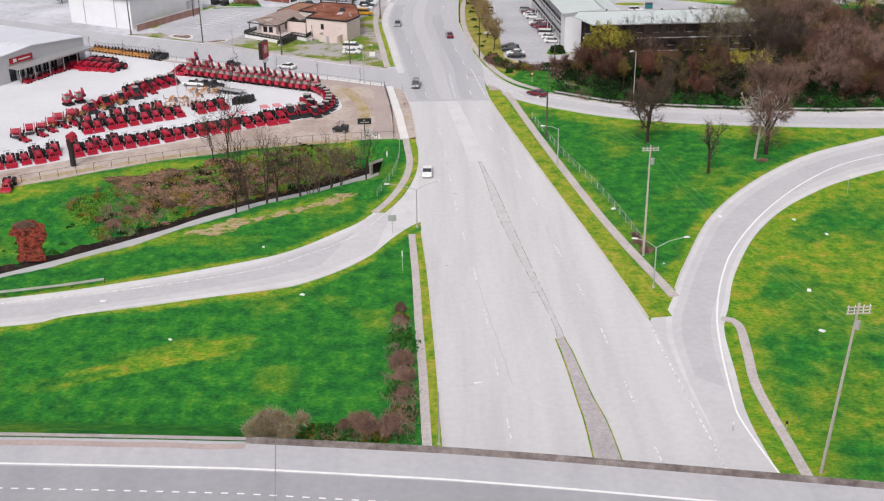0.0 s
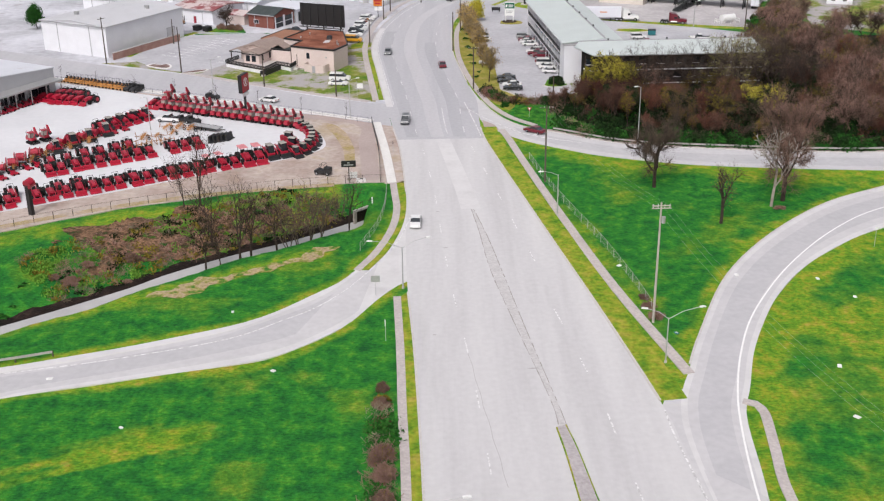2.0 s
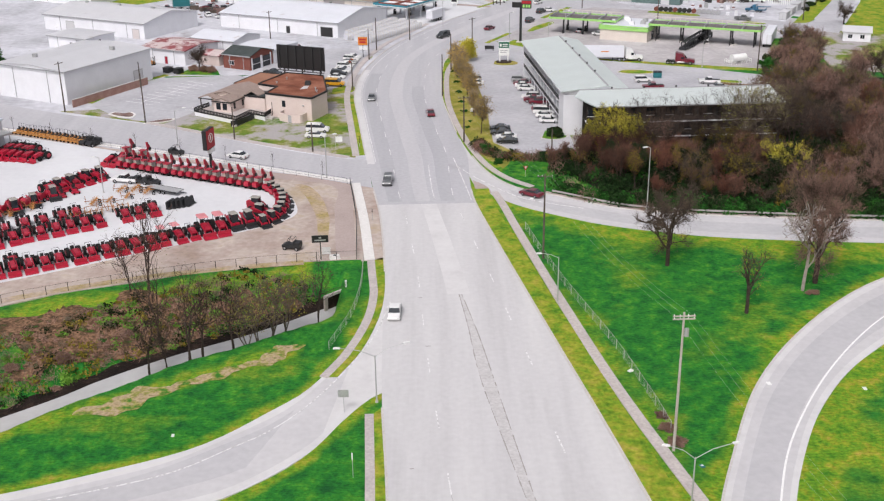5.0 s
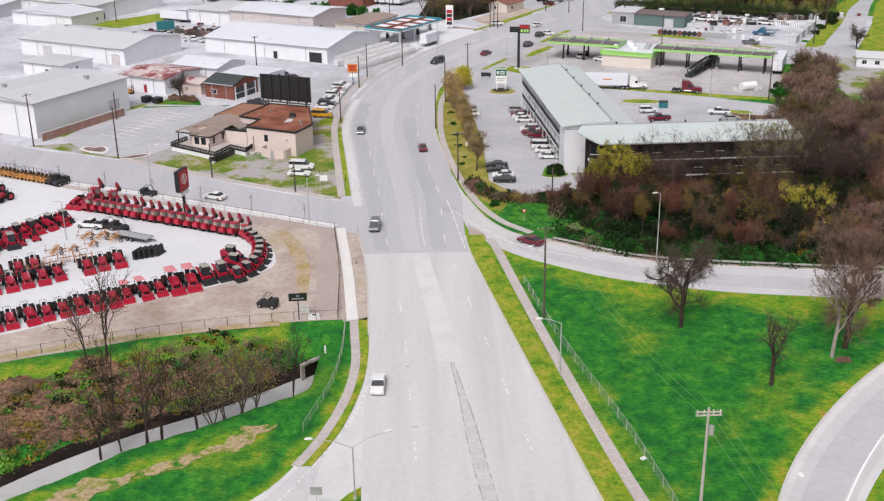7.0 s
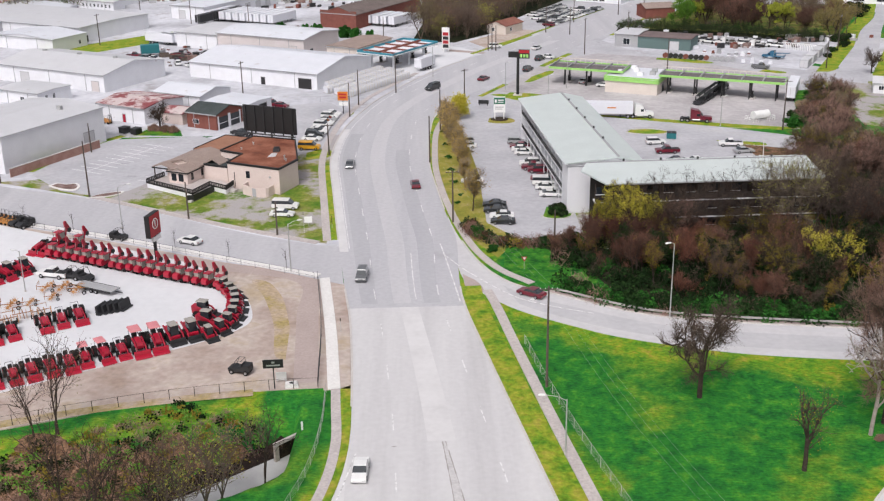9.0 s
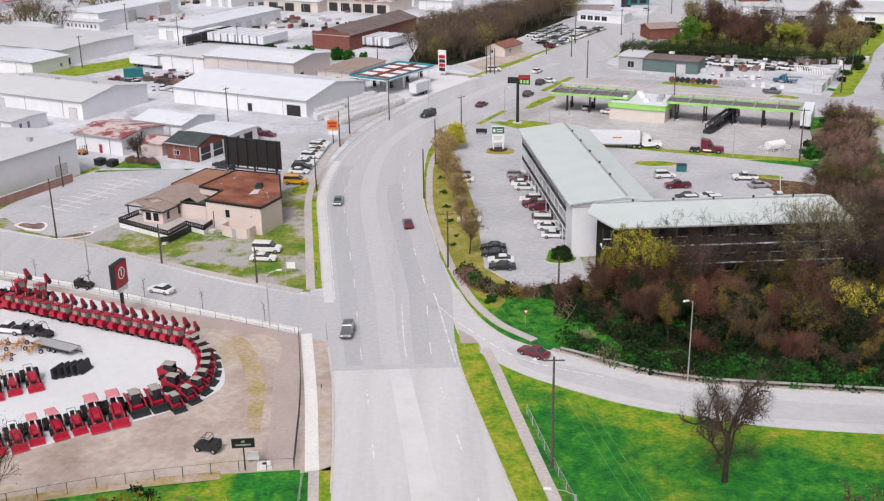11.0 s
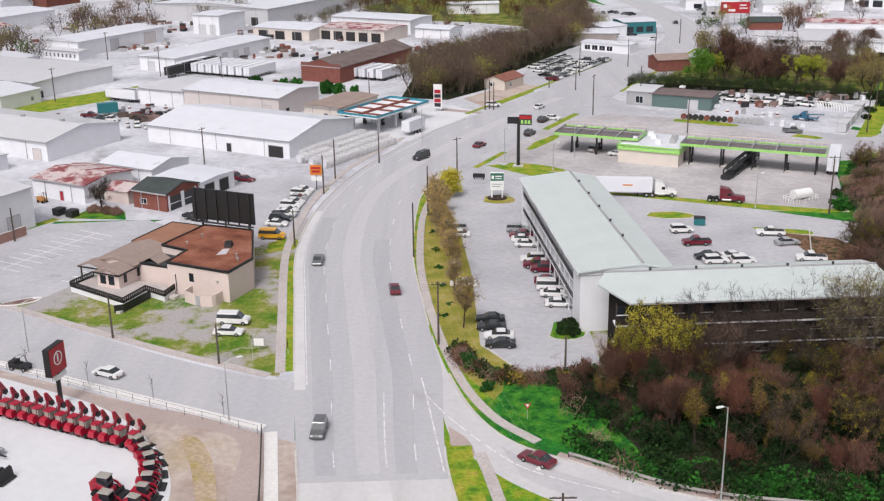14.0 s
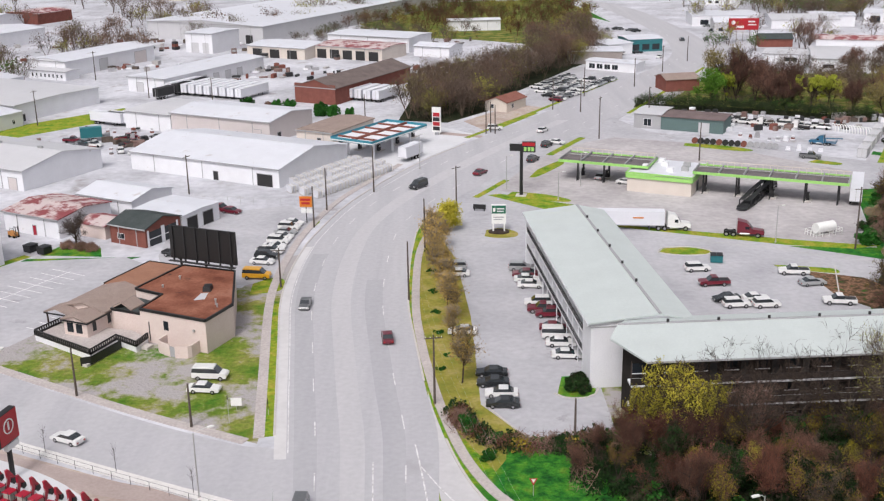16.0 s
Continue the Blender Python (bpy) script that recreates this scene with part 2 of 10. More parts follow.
M["wall_pink"] = shade("stucco_pink_beige", [(0.60, 0.50, 0.465), (0.66, 0.56, 0.52)], 0.25, 8, 0.85, 0, 0.08)
M["wall_grey"] = shade("painted_wall_grey", [(0.30, 0.30, 0.31), (0.37, 0.37, 0.38)], 0.3, 6, 0.8, 0, 0.05)
M["brick_far"] = shade("brick_red_brown", [(0.16, 0.06, 0.05), (0.23, 0.09, 0.07)], 0.5, 9, 0.9, 0, 0.2)
M["sheet_white"] = metal_sheet("metal_sheet_white", (0.69, 0.695, 0.74))
M["sheet_grey"] = metal_sheet("metal_sheet_grey", (0.52, 0.517, 0.535))
M["sheet_beige"] = metal_sheet("metal_sheet_beige", (0.60, 0.545, 0.535))
M["meadow"] = shade("rough_meadow", [(0.03, 0.07, 0.012), (0.09, 0.13, 0.02), (0.20, 0.19, 0.05), (0.27, 0.22, 0.09)], 0.2, 1.6, 0.95, 0, 0.5, 0.36, "world", grain=0.6)
M["roof_white"] = metal_sheet("metal_roof_white", (0.655, 0.665, 0.715), 0.6, 0.5, (0.48, 0.45, 0.455), 0.6)
M["roof_grey"] = metal_sheet("metal_roof_grey", (0.56, 0.557, 0.58), 0.6, 0.5, (0.43, 0.41, 0.41), 0.62)
M["roof_green"] = metal_sheet("metal_roof_pale_green", (0.53, 0.575, 0.565), 0.6, 0.5, (0.46, 0.49, 0.48), 0.68)
M["roof_rust"] = metal_sheet("metal_roof_rusty", (0.56, 0.47, 0.46), 0.6, 0.7, (0.22, 0.045, 0.05), 0.47)
M["roof_brown"] = shade("flat_roof_rust_brown", [(0.12, 0.04, 0.025), (0.20, 0.075, 0.048), (0.27, 0.115, 0.075), (0.30, 0.15, 0.11)], 0.16, 2.5, 0.9, 0, 0.1, 0.4, wear=((0.06, 0.032, 0.028), 0.2, 0.62))
M["roof_tan"] = shade("shingle_tan", [(0.26, 0.20, 0.175), (0.33, 0.26, 0.23)], 0.4, 6, 0.9, 0, 0.2)
M["roof_dark"] = shade("shingle_dark_green_grey", [(0.045, 0.055, 0.055), (0.075, 0.085, 0.085)], 0.4, 6, 0.9, 0, 0.2)
M["glass"] = plain("window_glass", (0.02, 0.024, 0.03), 0.06)
M["car_glass"] = plain("car_window_glass", (0.035, 0.04, 0.045), 0.05, 0, 1.0)
M["dark"] = plain("dark_opening", (0.022, 0.021, 0.022), 0.7)
M["black"] = plain("black_paint", (0.014, 0.014, 0.015), 0.5)
M["steel"] = plain("galvanised_steel", (0.50, 0.50, 0.50), 0.45, 0.6)
M["steel_dull"] = shade("galvanised_rail", [(0.36, 0.34, 0.33), (0.48, 0.46, 0.45)], 0.6, 6, 0.6, 0.3, 0.05)
M["wood_pole"] = shade("weathered_pole_wood", [(0.07, 0.056, 0.047), (0.13, 0.105, 0.09)], 1.5, 12, 0.9, 0, 0.3)
M["wood_grey"] = shade("pale_pole_wood", [(0.36, 0.32, 0.29), (0.44, 0.40, 0.36)], 1.5, 12, 0.9, 0, 0.3)
M["bark"] = shade("bark", [(0.035, 0.026, 0.022), (0.075, 0.056, 0.047)], 1.5, 9, 0.95, 0, 0.5)
M["bark_brown"] = shade("bark_brown", [(0.075, 0.058, 0.048), (0.15, 0.118, 0.098)], 1.5, 9, 0.95, 0, 0.4)
M["bark_pale"] = shade("dead_grey_wood", [(0.24, 0.205, 0.185), (0.40, 0.35, 0.32)], 1.5, 9, 0.95, 0, 0.3)
M["twig"] = shade("twigs_brown", [(0.035, 0.026, 0.02), (0.12, 0.086, 0.065)], 0.6, 5, 0.95, 0, 0.0, random_tint=0.4)
M["twig_red"] = shade("twigs_red_brown", [(0.06, 0.026, 0.019), (0.21, 0.088, 0.06)], 0.6, 5, 0.95, 0, 0.0, random_tint=0.4)
M["leaf_yellow"] = shade("young_leaves_yellow_green", [(0.20, 0.20, 0.018), (0.56, 0.47, 0.06)], 0.9, 6, 0.9, 0, 0.0, random_tint=0.3)
M["leaf_olive"] = shade("young_leaves_olive", [(0.075, 0.07, 0.01), (0.26, 0.19, 0.03)], 0.9, 6, 0.9, 0, 0.0, random_tint=0.4)
M["leaf_green"] = shade("evergreen_leaves", [(0.010, 0.055, 0.011), (0.04, 0.155, 0.022)], 0.9, 6, 0.9, 0, 0.0, random_tint=0.35)
M["twig_pale"] = shade("twigs_pale_brown", [(0.15, 0.12, 0.09), (0.30, 0.245, 0.17)], 0.6, 5, 0.95, 0, 0.0, random_tint=0.25)
M["twig_rose"] = shade("twigs_rose_brown", [(0.13, 0.078, 0.062), (0.32, 0.20, 0.16)], 0.6, 5, 0.95, 0, 0.0, random_tint=0.3)
M["twig_mauve"] = shade("twigs_mauve_brown", [(0.07, 0.034, 0.026), (0.23, 0.118, 0.086)], 0.35, 4, 0.95, 0, 0.0, random_tint=0.4)
M["haze_brown"] = shade("far_twigs_brown", [(0.085, 0.062, 0.05), (0.17, 0.125, 0.10)], 0.2, 3, 0.95, 0, 0.0)
M["haze_rust"] = shade("far_twigs_rust", [(0.13, 0.075, 0.05), (0.25, 0.15, 0.10)], 0.2, 3, 0.95, 0, 0.0)
M["haze_olive"] = shade("far_leaves_olive", [(0.10, 0.09, 0.03), (0.20, 0.175, 0.06)], 0.2, 3, 0.95, 0, 0.0)
M["haze_yellow"] = shade("far_leaves_yellow_green", [(0.20, 0.205, 0.03), (0.38, 0.36, 0.08)], 0.2, 3, 0.95, 0, 0.0)
M["haze_green"] = shade("far_leaves_green", [(0.035, 0.10, 0.018), (0.10, 0.20, 0.035)], 0.2, 3, 0.95, 0, 0.0)
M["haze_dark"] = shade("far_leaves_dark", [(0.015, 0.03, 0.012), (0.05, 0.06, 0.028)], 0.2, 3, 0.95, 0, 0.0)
M["scrap"] = shade("dull_scrap", [(0.09, 0.055, 0.05), (0.20, 0.13, 0.115), (0.30, 0.25, 0.235)], 0.5, 3, 0.85, 0, 0.1)
M["wall_tan"] = shade("painted_wall_grey_tan", [(0.27, 0.235, 0.22), (0.34, 0.30, 0.285)], 0.3, 6, 0.8, 0, 0.05)
M["leaf_fresh"] = shade("fresh_green_leaves", [(0.05, 0.14, 0.015), (0.17, 0.33, 0.045)], 0.5, 4, 0.9, 0, 0.0, random_tint=0.3)
M["leaf_lime"] = shade("lime_leaves", [(0.17, 0.21, 0.02), (0.40, 0.41, 0.06)], 0.5, 4, 0.9, 0, 0.0, random_tint=0.3)
M["leaf_tan"] = shade("tan_buds", [(0.17, 0.135, 0.045), (0.32, 0.26, 0.09)], 0.5, 4, 0.9, 0, 0.0, random_tint=0.3)
M["leaf_orange"] = shade("buds_orange_brown", [(0.32, 0.20, 0.05), (0.54, 0.37, 0.11)], 0.9, 6, 0.95, 0, 0.0, random_tint=0.25)
# ivy and bramble green; the wood's inner shade is put into the colour
M["leaf_dark"] = shade("dark_leaves_with_shade", [(0.004, 0.014, 0.005), (0.022, 0.05, 0.012)], 0.9, 6, 0.9, 0, 0.0, random_tint=0.45)
M["red"] = plain("machine_red", (0.37, 0.006, 0.028), 0.4, 0, 0.3)
# sky reflected in excavator glazing, put into the colour; also loader roof paint
M["cab_pale"] = plain("cab_pale_sky_and_roof", (0.36, 0.335, 0.30), 0.25)
M["canopy_rose"] = plain("canopy_faded_rose", (0.62, 0.22, 0.24), 0.5)
M["red_sign"] = plain("sign_red", (0.40, 0.012, 0.022), 0.5)
M["machine_black"] = plain("machine_black", (0.02, 0.02, 0.022), 0.55)
M["tyre"] = plain("rubber", (0.018, 0.017, 0.017), 0.9)
M["rim"] = plain("wheel_rim", (0.45, 0.45, 0.46), 0.35, 0.7)
M["orange"] = plain("machine_orange", (0.48, 0.22, 0.06), 0.5)
M["rust"] = shade("rusty_steel", [(0.24, 0.10, 0.04), (0.38, 0.19, 0.09)], 2.0, 12, 0.85, 0.1, 0.2)
M["green_fascia"] = plain("canopy_lime_green", (0.33, 0.64, 0.17), 0.5)
M["teal_grey"] = plain("weathered_green_grey_paint", (0.10, 0.155, 0.15), 0.7)
M["dry_patch"] = shade("dry_grass_on_dirt", [(0.42, 0.345, 0.30), (0.40, 0.31, 0.22), (0.33, 0.26, 0.11)], 0.22, 1.6, 0.95, 0, 0.3, 0.3, "world", grain=0.5)
M["blue_fascia"] = plain("canopy_teal_blue", (0.03, 0.22, 0.30), 0.5)
M["sign_green"] = plain("sign_green", (0.01, 0.12, 0.07), 0.5)
M["sign_white"] = plain("sign_white", (0.78, 0.78, 0.77), 0.5)
M["sign_orange"] = plain("sign_orange", (0.62, 0.20, 0.02), 0.5)
M["headlight"] = plain("headlight_glass", (0.62, 0.62, 0.60), 0.15)
M["tail"] = plain("tail_light_red", (0.30, 0.01, 0.01), 0.3)
M["teal"] = plain("teal_paint", (0.02, 0.16, 0.18), 0.5)
CAR_PAINT = {
    "white": plain("car_paint_white", (0.74, 0.735, 0.73), 0.3, 0, 0.5),
    "silver": plain("car_paint_silver", (0.42, 0.43, 0.44), 0.3, 0.3, 0.5),
    "grey": plain("car_paint_grey", (0.16, 0.165, 0.17), 0.3, 0.3, 0.5),
    "black": plain("car_paint_black", (0.02, 0.022, 0.024), 0.25, 0, 0.5),
    "red": plain("car_paint_dark_red", (0.14, 0.007, 0.02), 0.3, 0, 0.5),
    "yellow": plain("car_paint_yellow", (0.72, 0.36, 0.02), 0.35, 0, 0.4),
    "blue": plain("lorry_paint_blue", (0.02, 0.11, 0.2), 0.35, 0, 0.4),
    "green": plain("car_paint_dark_green", (0.02, 0.06, 0.045), 0.3, 0, 0.5),
}


# ---- geometry helpers ----
class Geo:
    """Collects vertices and faces of one mesh."""

    def __init__(self):
        self.v, self.f = [], []

    def add(self, verts, faces, m=None):
        k = len(self.v)
        self.v += [tuple(m @ Vector(p)) for p in verts] if m is not None else [tuple(p) for p in verts]
        self.f += [tuple(i + k for i in q) for q in faces]
        return self

    def box(self, x0, x1, y0, y1, z0, z1, m=None, taper=0.0):
        t = taper
        return self.add([(x0, y0, z0), (x1, y0, z0), (x1, y1, z0), (x0, y1, z0), (x0 + t, y0 + t, z1), (x1 - t, y0 + t, z1), (x1 - t, y1 - t, z1), (x0 + t, y1 - t, z1)],
                        [(0, 3, 2, 1), (4, 5, 6, 7), (0, 1, 5, 4), (1, 2, 6, 5), (2, 3, 7, 6), (3, 0, 4, 7)], m)

    def prism(self, pts, z0, z1, m=None):
        n = len(pts)
        area = sum(pts[i][0] * pts[(i + 1) % n][1] - pts[(i + 1) % n][0] * pts[i][1] for i in range(n))
        p = list(pts) if area > 0 else list(reversed(pts))
        v = [(*q[:2], z0) for q in p] + [(*q[:2], z1) for q in p]
        f = [tuple(range(n - 1, -1, -1)), tuple(range(n, 2 * n))] + [(i, (i + 1) % n, n + (i + 1) % n, n + i) for i in range(n)]
        return self.add(v, f, m)

    def side(self, profile, y0, y1, m=None, tuck=0.0):
        """A side profile of (x, z) extruded along y; tuck narrows the upper points."""
        n = len(profile)
        zs = [z for _, z in profile]
        lo, hi = min(zs), max(zs)
        k = [tuck * (z - lo) / max(1e-6, hi - lo) for z in zs]
        v = [(x, y0 + k[i], z) for i, (x, z) in enumerate(profile)] + [(x, y1 - k[i], z) for i, (x, z) in enumerate(profile)]
        f = [tuple(range(n)), tuple(range(2 * n - 1, n - 1, -1))] + [(i, n + i, n + (i + 1) % n, (i + 1) % n) for i in range(n)]
        return self.add(v, f, m)

    def tube(self, a, b, r0, r1=None, n=6, m=None):
        a, b = Vector(a), Vector(b)
        r1 = r0 if r1 is None else r1
        w = (b - a).normalized() if (b - a).length > 1e-9 else Vector((0, 0, 1))
        u = w.orthogonal().normalized()
        s = w.cross(u)
        v = []
        for p, r in ((a, r0), (b, r1)):
            v += [p + r * (math.cos(2 * math.pi * i / n) * u + math.sin(2 * math.pi * i / n) * s) for i in range(n)]
        f = [(i, (i + 1) % n, n + (i + 1) % n, n + i) for i in range(n)] + [tuple(range(n - 1, -1, -1)), tuple(range(n, 2 * n))]
        return self.add(v, f, m)

    def path(self, pts, r, n=5):
        """One unbroken tube along the points."""
        p = [Vector(q) for q in pts]
        k0 = len(self.v)
        for i, q in enumerate(p):
            d = (p[min(i + 1, len(p) - 1)] - p[max(i - 1, 0)]).normalized()
            s = d.cross(Vector((0, 0, 1)) if abs(d.z) < 0.9 else Vector((1, 0, 0))).normalized()
            w = s.cross(d)
            for j in range(n):
                a = 2 * math.pi * j / n
                self.v.append(tuple(q + s * (r * math.cos(a)) + w * (r * math.sin(a))))
        for i in range(len(p) - 1):
            for j in range(n):
                a, b = k0 + i * n + j, k0 + i * n + (j + 1) % n
                self.f.append((a, b, b + n, a + n))
        self.f.append(tuple(range(k0, k0 + n)))
        self.f.append(tuple(reversed(range(k0 + (len(p) - 1) * n, k0 + len(p) * n))))
        return self

    def make(self, name, mat, parent=None, label="", smooth=False):
        me = bpy.data.meshes.new(name)
        me.from_pydata(self.v, [], self.f)
        me.materials.append(mat if not isinstance(mat, str) else M[mat])
        if smooth:
            me.shade_smooth()
        me.update()
        ob = new(name, me)
        if parent is not None:
            ob.parent = parent
        if label:
            tagged(ob, label)
        return ob


def part(name, geo, material, parent, label="", smooth=False):
    return geo.make(name, material, parent, label, smooth)


def thing(name, x, y, z=0.0, turn=0.0, label="", category="", group="", kind=""):
    ob = new(name)
    ob.empty_display_size = 0.5
    ob.matrix_basis = pose(x, y, z, 0, 0, turn)
    return tagged(ob, label, category, group, kind)


def spline(pts, per=8):
    """A smooth line through the points (Catmull-Rom)."""
    p = [Vector((*q[:2], 0)) for q in pts]
    p = [2 * p[0] - p[1]] + p + [2 * p[-1] - p[-2]]
    out = []
    for i in range(1, len(p) - 2):
        for k in range(per):
            t = k / per
            a, b, c, d = p[i - 1], p[i], p[i + 1], p[i + 2]
            q = 0.5 * (2 * b + (c - a) * t + (2 * a - 5 * b + 4 * c - d) * t * t + (3 * b - a - 3 * c + d) * t ** 3)
            out.append((q.x, q.y))
    out.append((p[-2].x, p[-2].y))
    return out


def resample(line, n):
    p = np.array(line)
    s = np.r_[0, np.cumsum(np.hypot(*np.diff(p, axis=0).T))]
    u = np.linspace(0, s[-1], n)
    return list(zip(np.interp(u, s, p[:, 0]), np.interp(u, s, p[:, 1])))


def along(line, d):
    """Point and heading at distance d along a line."""
    p = np.array(line)
    s = np.r_[0, np.cumsum(np.hypot(*np.diff(p, axis=0).T))]
    i = int(np.clip(np.searchsorted(s, d) - 1, 0, len(p) - 2))
    w = (p[i + 1] - p[i]) / max(1e-9, s[i + 1] - s[i])
    q = p[i] + w * (d - s[i])
    return q[0], q[1], w[0], w[1]


def length(line):
    p = np.array(line)
    return float(np.hypot(*np.diff(p, axis=0).T).sum())


def offset(line, d):
    """The line moved sideways by d, to its left."""
    p = np.array(line)
    w = np.gradient(p, axis=0)
    w /= np.maximum(1e-9, np.hypot(w[:, 0], w[:, 1]))[:, None]
    return [(a[0] - b[1] * d, a[1] + b[0] * d) for a, b in zip(p, w)]


def slab_strip(geo, left, right, z0, z1, n=60):
    a, b = resample(left, n), resample(right, n)
    v = [(*p, z1) for p in a] + [(*p, z1) for p in b] + [(*p, z0) for p in a] + [(*p, z0) for p in b]
    f = []
    for i in range(n - 1):
        f += [(i, n + i, n + i + 1, i + 1), (2 * n + i, i, i + 1, 2 * n + i + 1), (n + i, 3 * n + i, 3 * n + i + 1, n + i + 1)]
    f += [(0, 2 * n, 3 * n, n), (n - 1, 2 * n - 1, 4 * n - 1, 3 * n - 1)]
    return geo.add(v, f)


def ribbon(geo, line, width, z0, z1, n=None):
    n = n or max(2, int(length(line) / 1.5))
    line = resample(line, n)
    return slab_strip(geo, offset(line, width / 2), offset(line, -width / 2), z0, z1, n)


def structure(name, geo, mat, label, category):
    return tagged(geo.make(name, mat), label, category, "", "structure")


# ---- ground: one sheet, with the creek's channel and the motorway's bank ----
CREEK = spline([(-130, 112), (-95, 134), (-68, 152.5), (-57, 160.5), (-45.5, 170), (-40.4, 175.2), (-32, 182), (-22.3, 188.3), (-12.5, 196.5), (-9.5, 199.5)])


def near_line(x, y, line):
    p = np.array(line)
    a, w = p[:-1], np.diff(p, axis=0)
    t = np.clip(((x[..., None] - a[:, 0]) * w[:, 0] + (y[..., None] - a[:, 1]) * w[:, 1]) / (w ** 2).sum(1), 0, 1)
    dx, dy = x[..., None] - a[:, 0] - t * w[:, 0], y[..., None] - a[:, 1] - t * w[:, 1]
    d = np.hypot(dx, dy)
    k = d.argmin(-1)
    side = np.sign(np.take_along_axis(w[:, 0] * dy - w[:, 1] * dx, k[..., None], -1))[..., 0]
    return d.min(-1) * side


def bank_line(x):
    """The far edge of the motorway, a slight bend."""
    return np.interp(x, [-120, -45.4, -32.6, -19.5, -10.6, -0.25, 10.6, 21, 31.1, 41.1, 120], [99.3, 95.4, 94.7, 93.9, 92.9, 91.75, 90.15, 88.4, 86.7, 84.95, 71.2])


def ground_height(x, y):
    x, y = np.asarray(x, float), np.asarray(y, float)
    d = near_line(x, y, CREEK)
    reach = np.where(d > 0, 9.5 + 7.5 * np.clip((-x - 22) / 15, 0, 1), 5.5)
    edge = np.where(d > 0, 2.2, 0.3) + 0.22 * np.sin(x * 0.37 + 0.2 * y) + 0.16 * np.sin(y * 0.9 - 0.43 * x) + 0.1 * np.sin(1.7 * x + 0.8 * y) + 0.08 * np.sin(3.1 * x - 2.2 * y)
    k = np.clip((np.abs(d) - edge) / reach, 0, 1)
    k = np.where(x > -11.5, 1.0, k)
    z = -3.0 * (1 - k * k * (3 - 2 * k))
    rough = np.sin(x * 0.31 + 1.3 * np.sin(y * 0.17)) * np.cos(y * 0.27 + np.sin(x * 0.11))
    field = np.clip((np.abs(y - 170) - 0) / 400, 0, 1)
    z = z + 0.10 * (rough - 1) * (1 - field) * np.where((x < -12) | (x > 45), 1, 0) * np.where(y < 215, 1, 0)
    rise = np.clip((bank_line(x) + 13 - y) / 13, 0, 1) * np.clip((-x - 19) / 5, 0, 1)
    rise2 = np.clip((bank_line(x) + 13 - y) / 13, 0, 1) * np.clip((x - 52) / 5, 0, 1)
    z = np.where(y > 62, np.maximum(rise, rise2) * 6.2 + z * (1 - np.maximum(rise, rise2)), z)
    return z


def axis_steps(lo, hi, a, b, step):
    coarse = [-4500, -2200, -1200, -700, -400, -250]
    out = [c for c in coarse if c < a - 60] + list(np.arange(a - 60, a, 6)) + list(np.arange(a, b, step)) + list(np.arange(b, b + 120, 8))
    k = 250
    far = b + 160
    while far < 4500:
        out.append(far)
        far += k
        k *= 1.6
    return np.array(out + [4500.0])


xs, ys = axis_steps(-4500, 4500, -92, 92, 1.0), axis_steps(-4500, 4500, 84, 246, 1.0)
gx, gy = np.meshgrid(xs, ys)
gz = ground_height(gx, gy)
ncol = len(xs)
g = Geo()
g.v = [tuple(p) for p in np.stack([gx, gy, gz], -1).reshape(-1, 3).tolist()]
g.f = [(r * ncol + c, r * ncol + c + 1, (r + 1) * ncol + c + 1, (r + 1) * ncol + c) for r in range(len(ys) - 1) for c in range(ncol - 1)]
ground = g.make("ground", "grass", smooth=True)
tagged(ground, "uneven spring grass, deep green with yellowish patches", "ground", "", "structure")

# north bank of the creek: bare earth, leaf litter and tufts
g = Geo()
cl = resample(CREEK, 180)
off1 = offset(cl, 1.0)
rows_v = []
for i, (x, y) in enumerate(cl):
    o1 = off1[i]
    nx, ny = o1[0] - x, o1[1] - y
    for k in range(24):
        d = 1.9 + 0.54 * k * (1.0 + 0.8 * min(1, max(0, (-x - 22) / 15))) * (1 + 0.10 * math.sin(i * 0.7))
        px, py = x + nx * d, y + ny * d
        rows_v.append((px, py, float(ground_height(px, py)) + 0.12 + 0.08 * random.random() * (0 < k < 23)))
g.v = rows_v
LITTER = [(i, k) for i in range(116, 172) for k in range(23) if i > 121 + 4 * math.sin(k * 0.6) + 3 * random.random() and 4.5 + 2.2 * math.sin(i * 0.21) < k < 19.5 + 3 * math.sin(i * 0.4) - max(0, i - 150) * 0.4 + 2 * random.random()]
g.f = [(i * 24 + k + 1, i * 24 + k, (i + 1) * 24 + k, (i + 1) * 24 + k + 1) for i, k in LITTER]
cl = resample(CREEK, 90)
structure("creek_bank", g, "bank", "steep creek bank of bare earth and leaf litter", "bank")
g = Geo()
edge_n = [(p[0] + 0.35 * math.sin(i * 1.3), p[1] + 0.4 * math.sin(i * 2.1)) for i, p in enumerate(offset(cl, 1.9))]
top_n = [(p[0] + 0.3 * math.sin(i * 0.9), p[1] + 0.5 * math.sin(i * 1.7)) for i, p in enumerate(offset(cl, 5.0))]
for i in range(89):
    k = len(g.v)
    g.v += [(*edge_n[i], -2.8), (*edge_n[i + 1], -2.8), (*top_n[i + 1], float(ground_height(*top_n[i + 1])) + 0.14), (*top_n[i], float(ground_height(*top_n[i])) + 0.14)]
    g.f.append((k, k + 1, k + 2, k + 3))
structure("mud_bank", g, "shaded_earth", "dark earth cut along the creek's water, its face's shade in the colour", "bank")
g = Geo()
SLIP_TOP, SLIP_FOOT = ((-71.8, 170.6), (-66.0, 171.4)), ((-67.4, 158.9), (-62.8, 159.2))
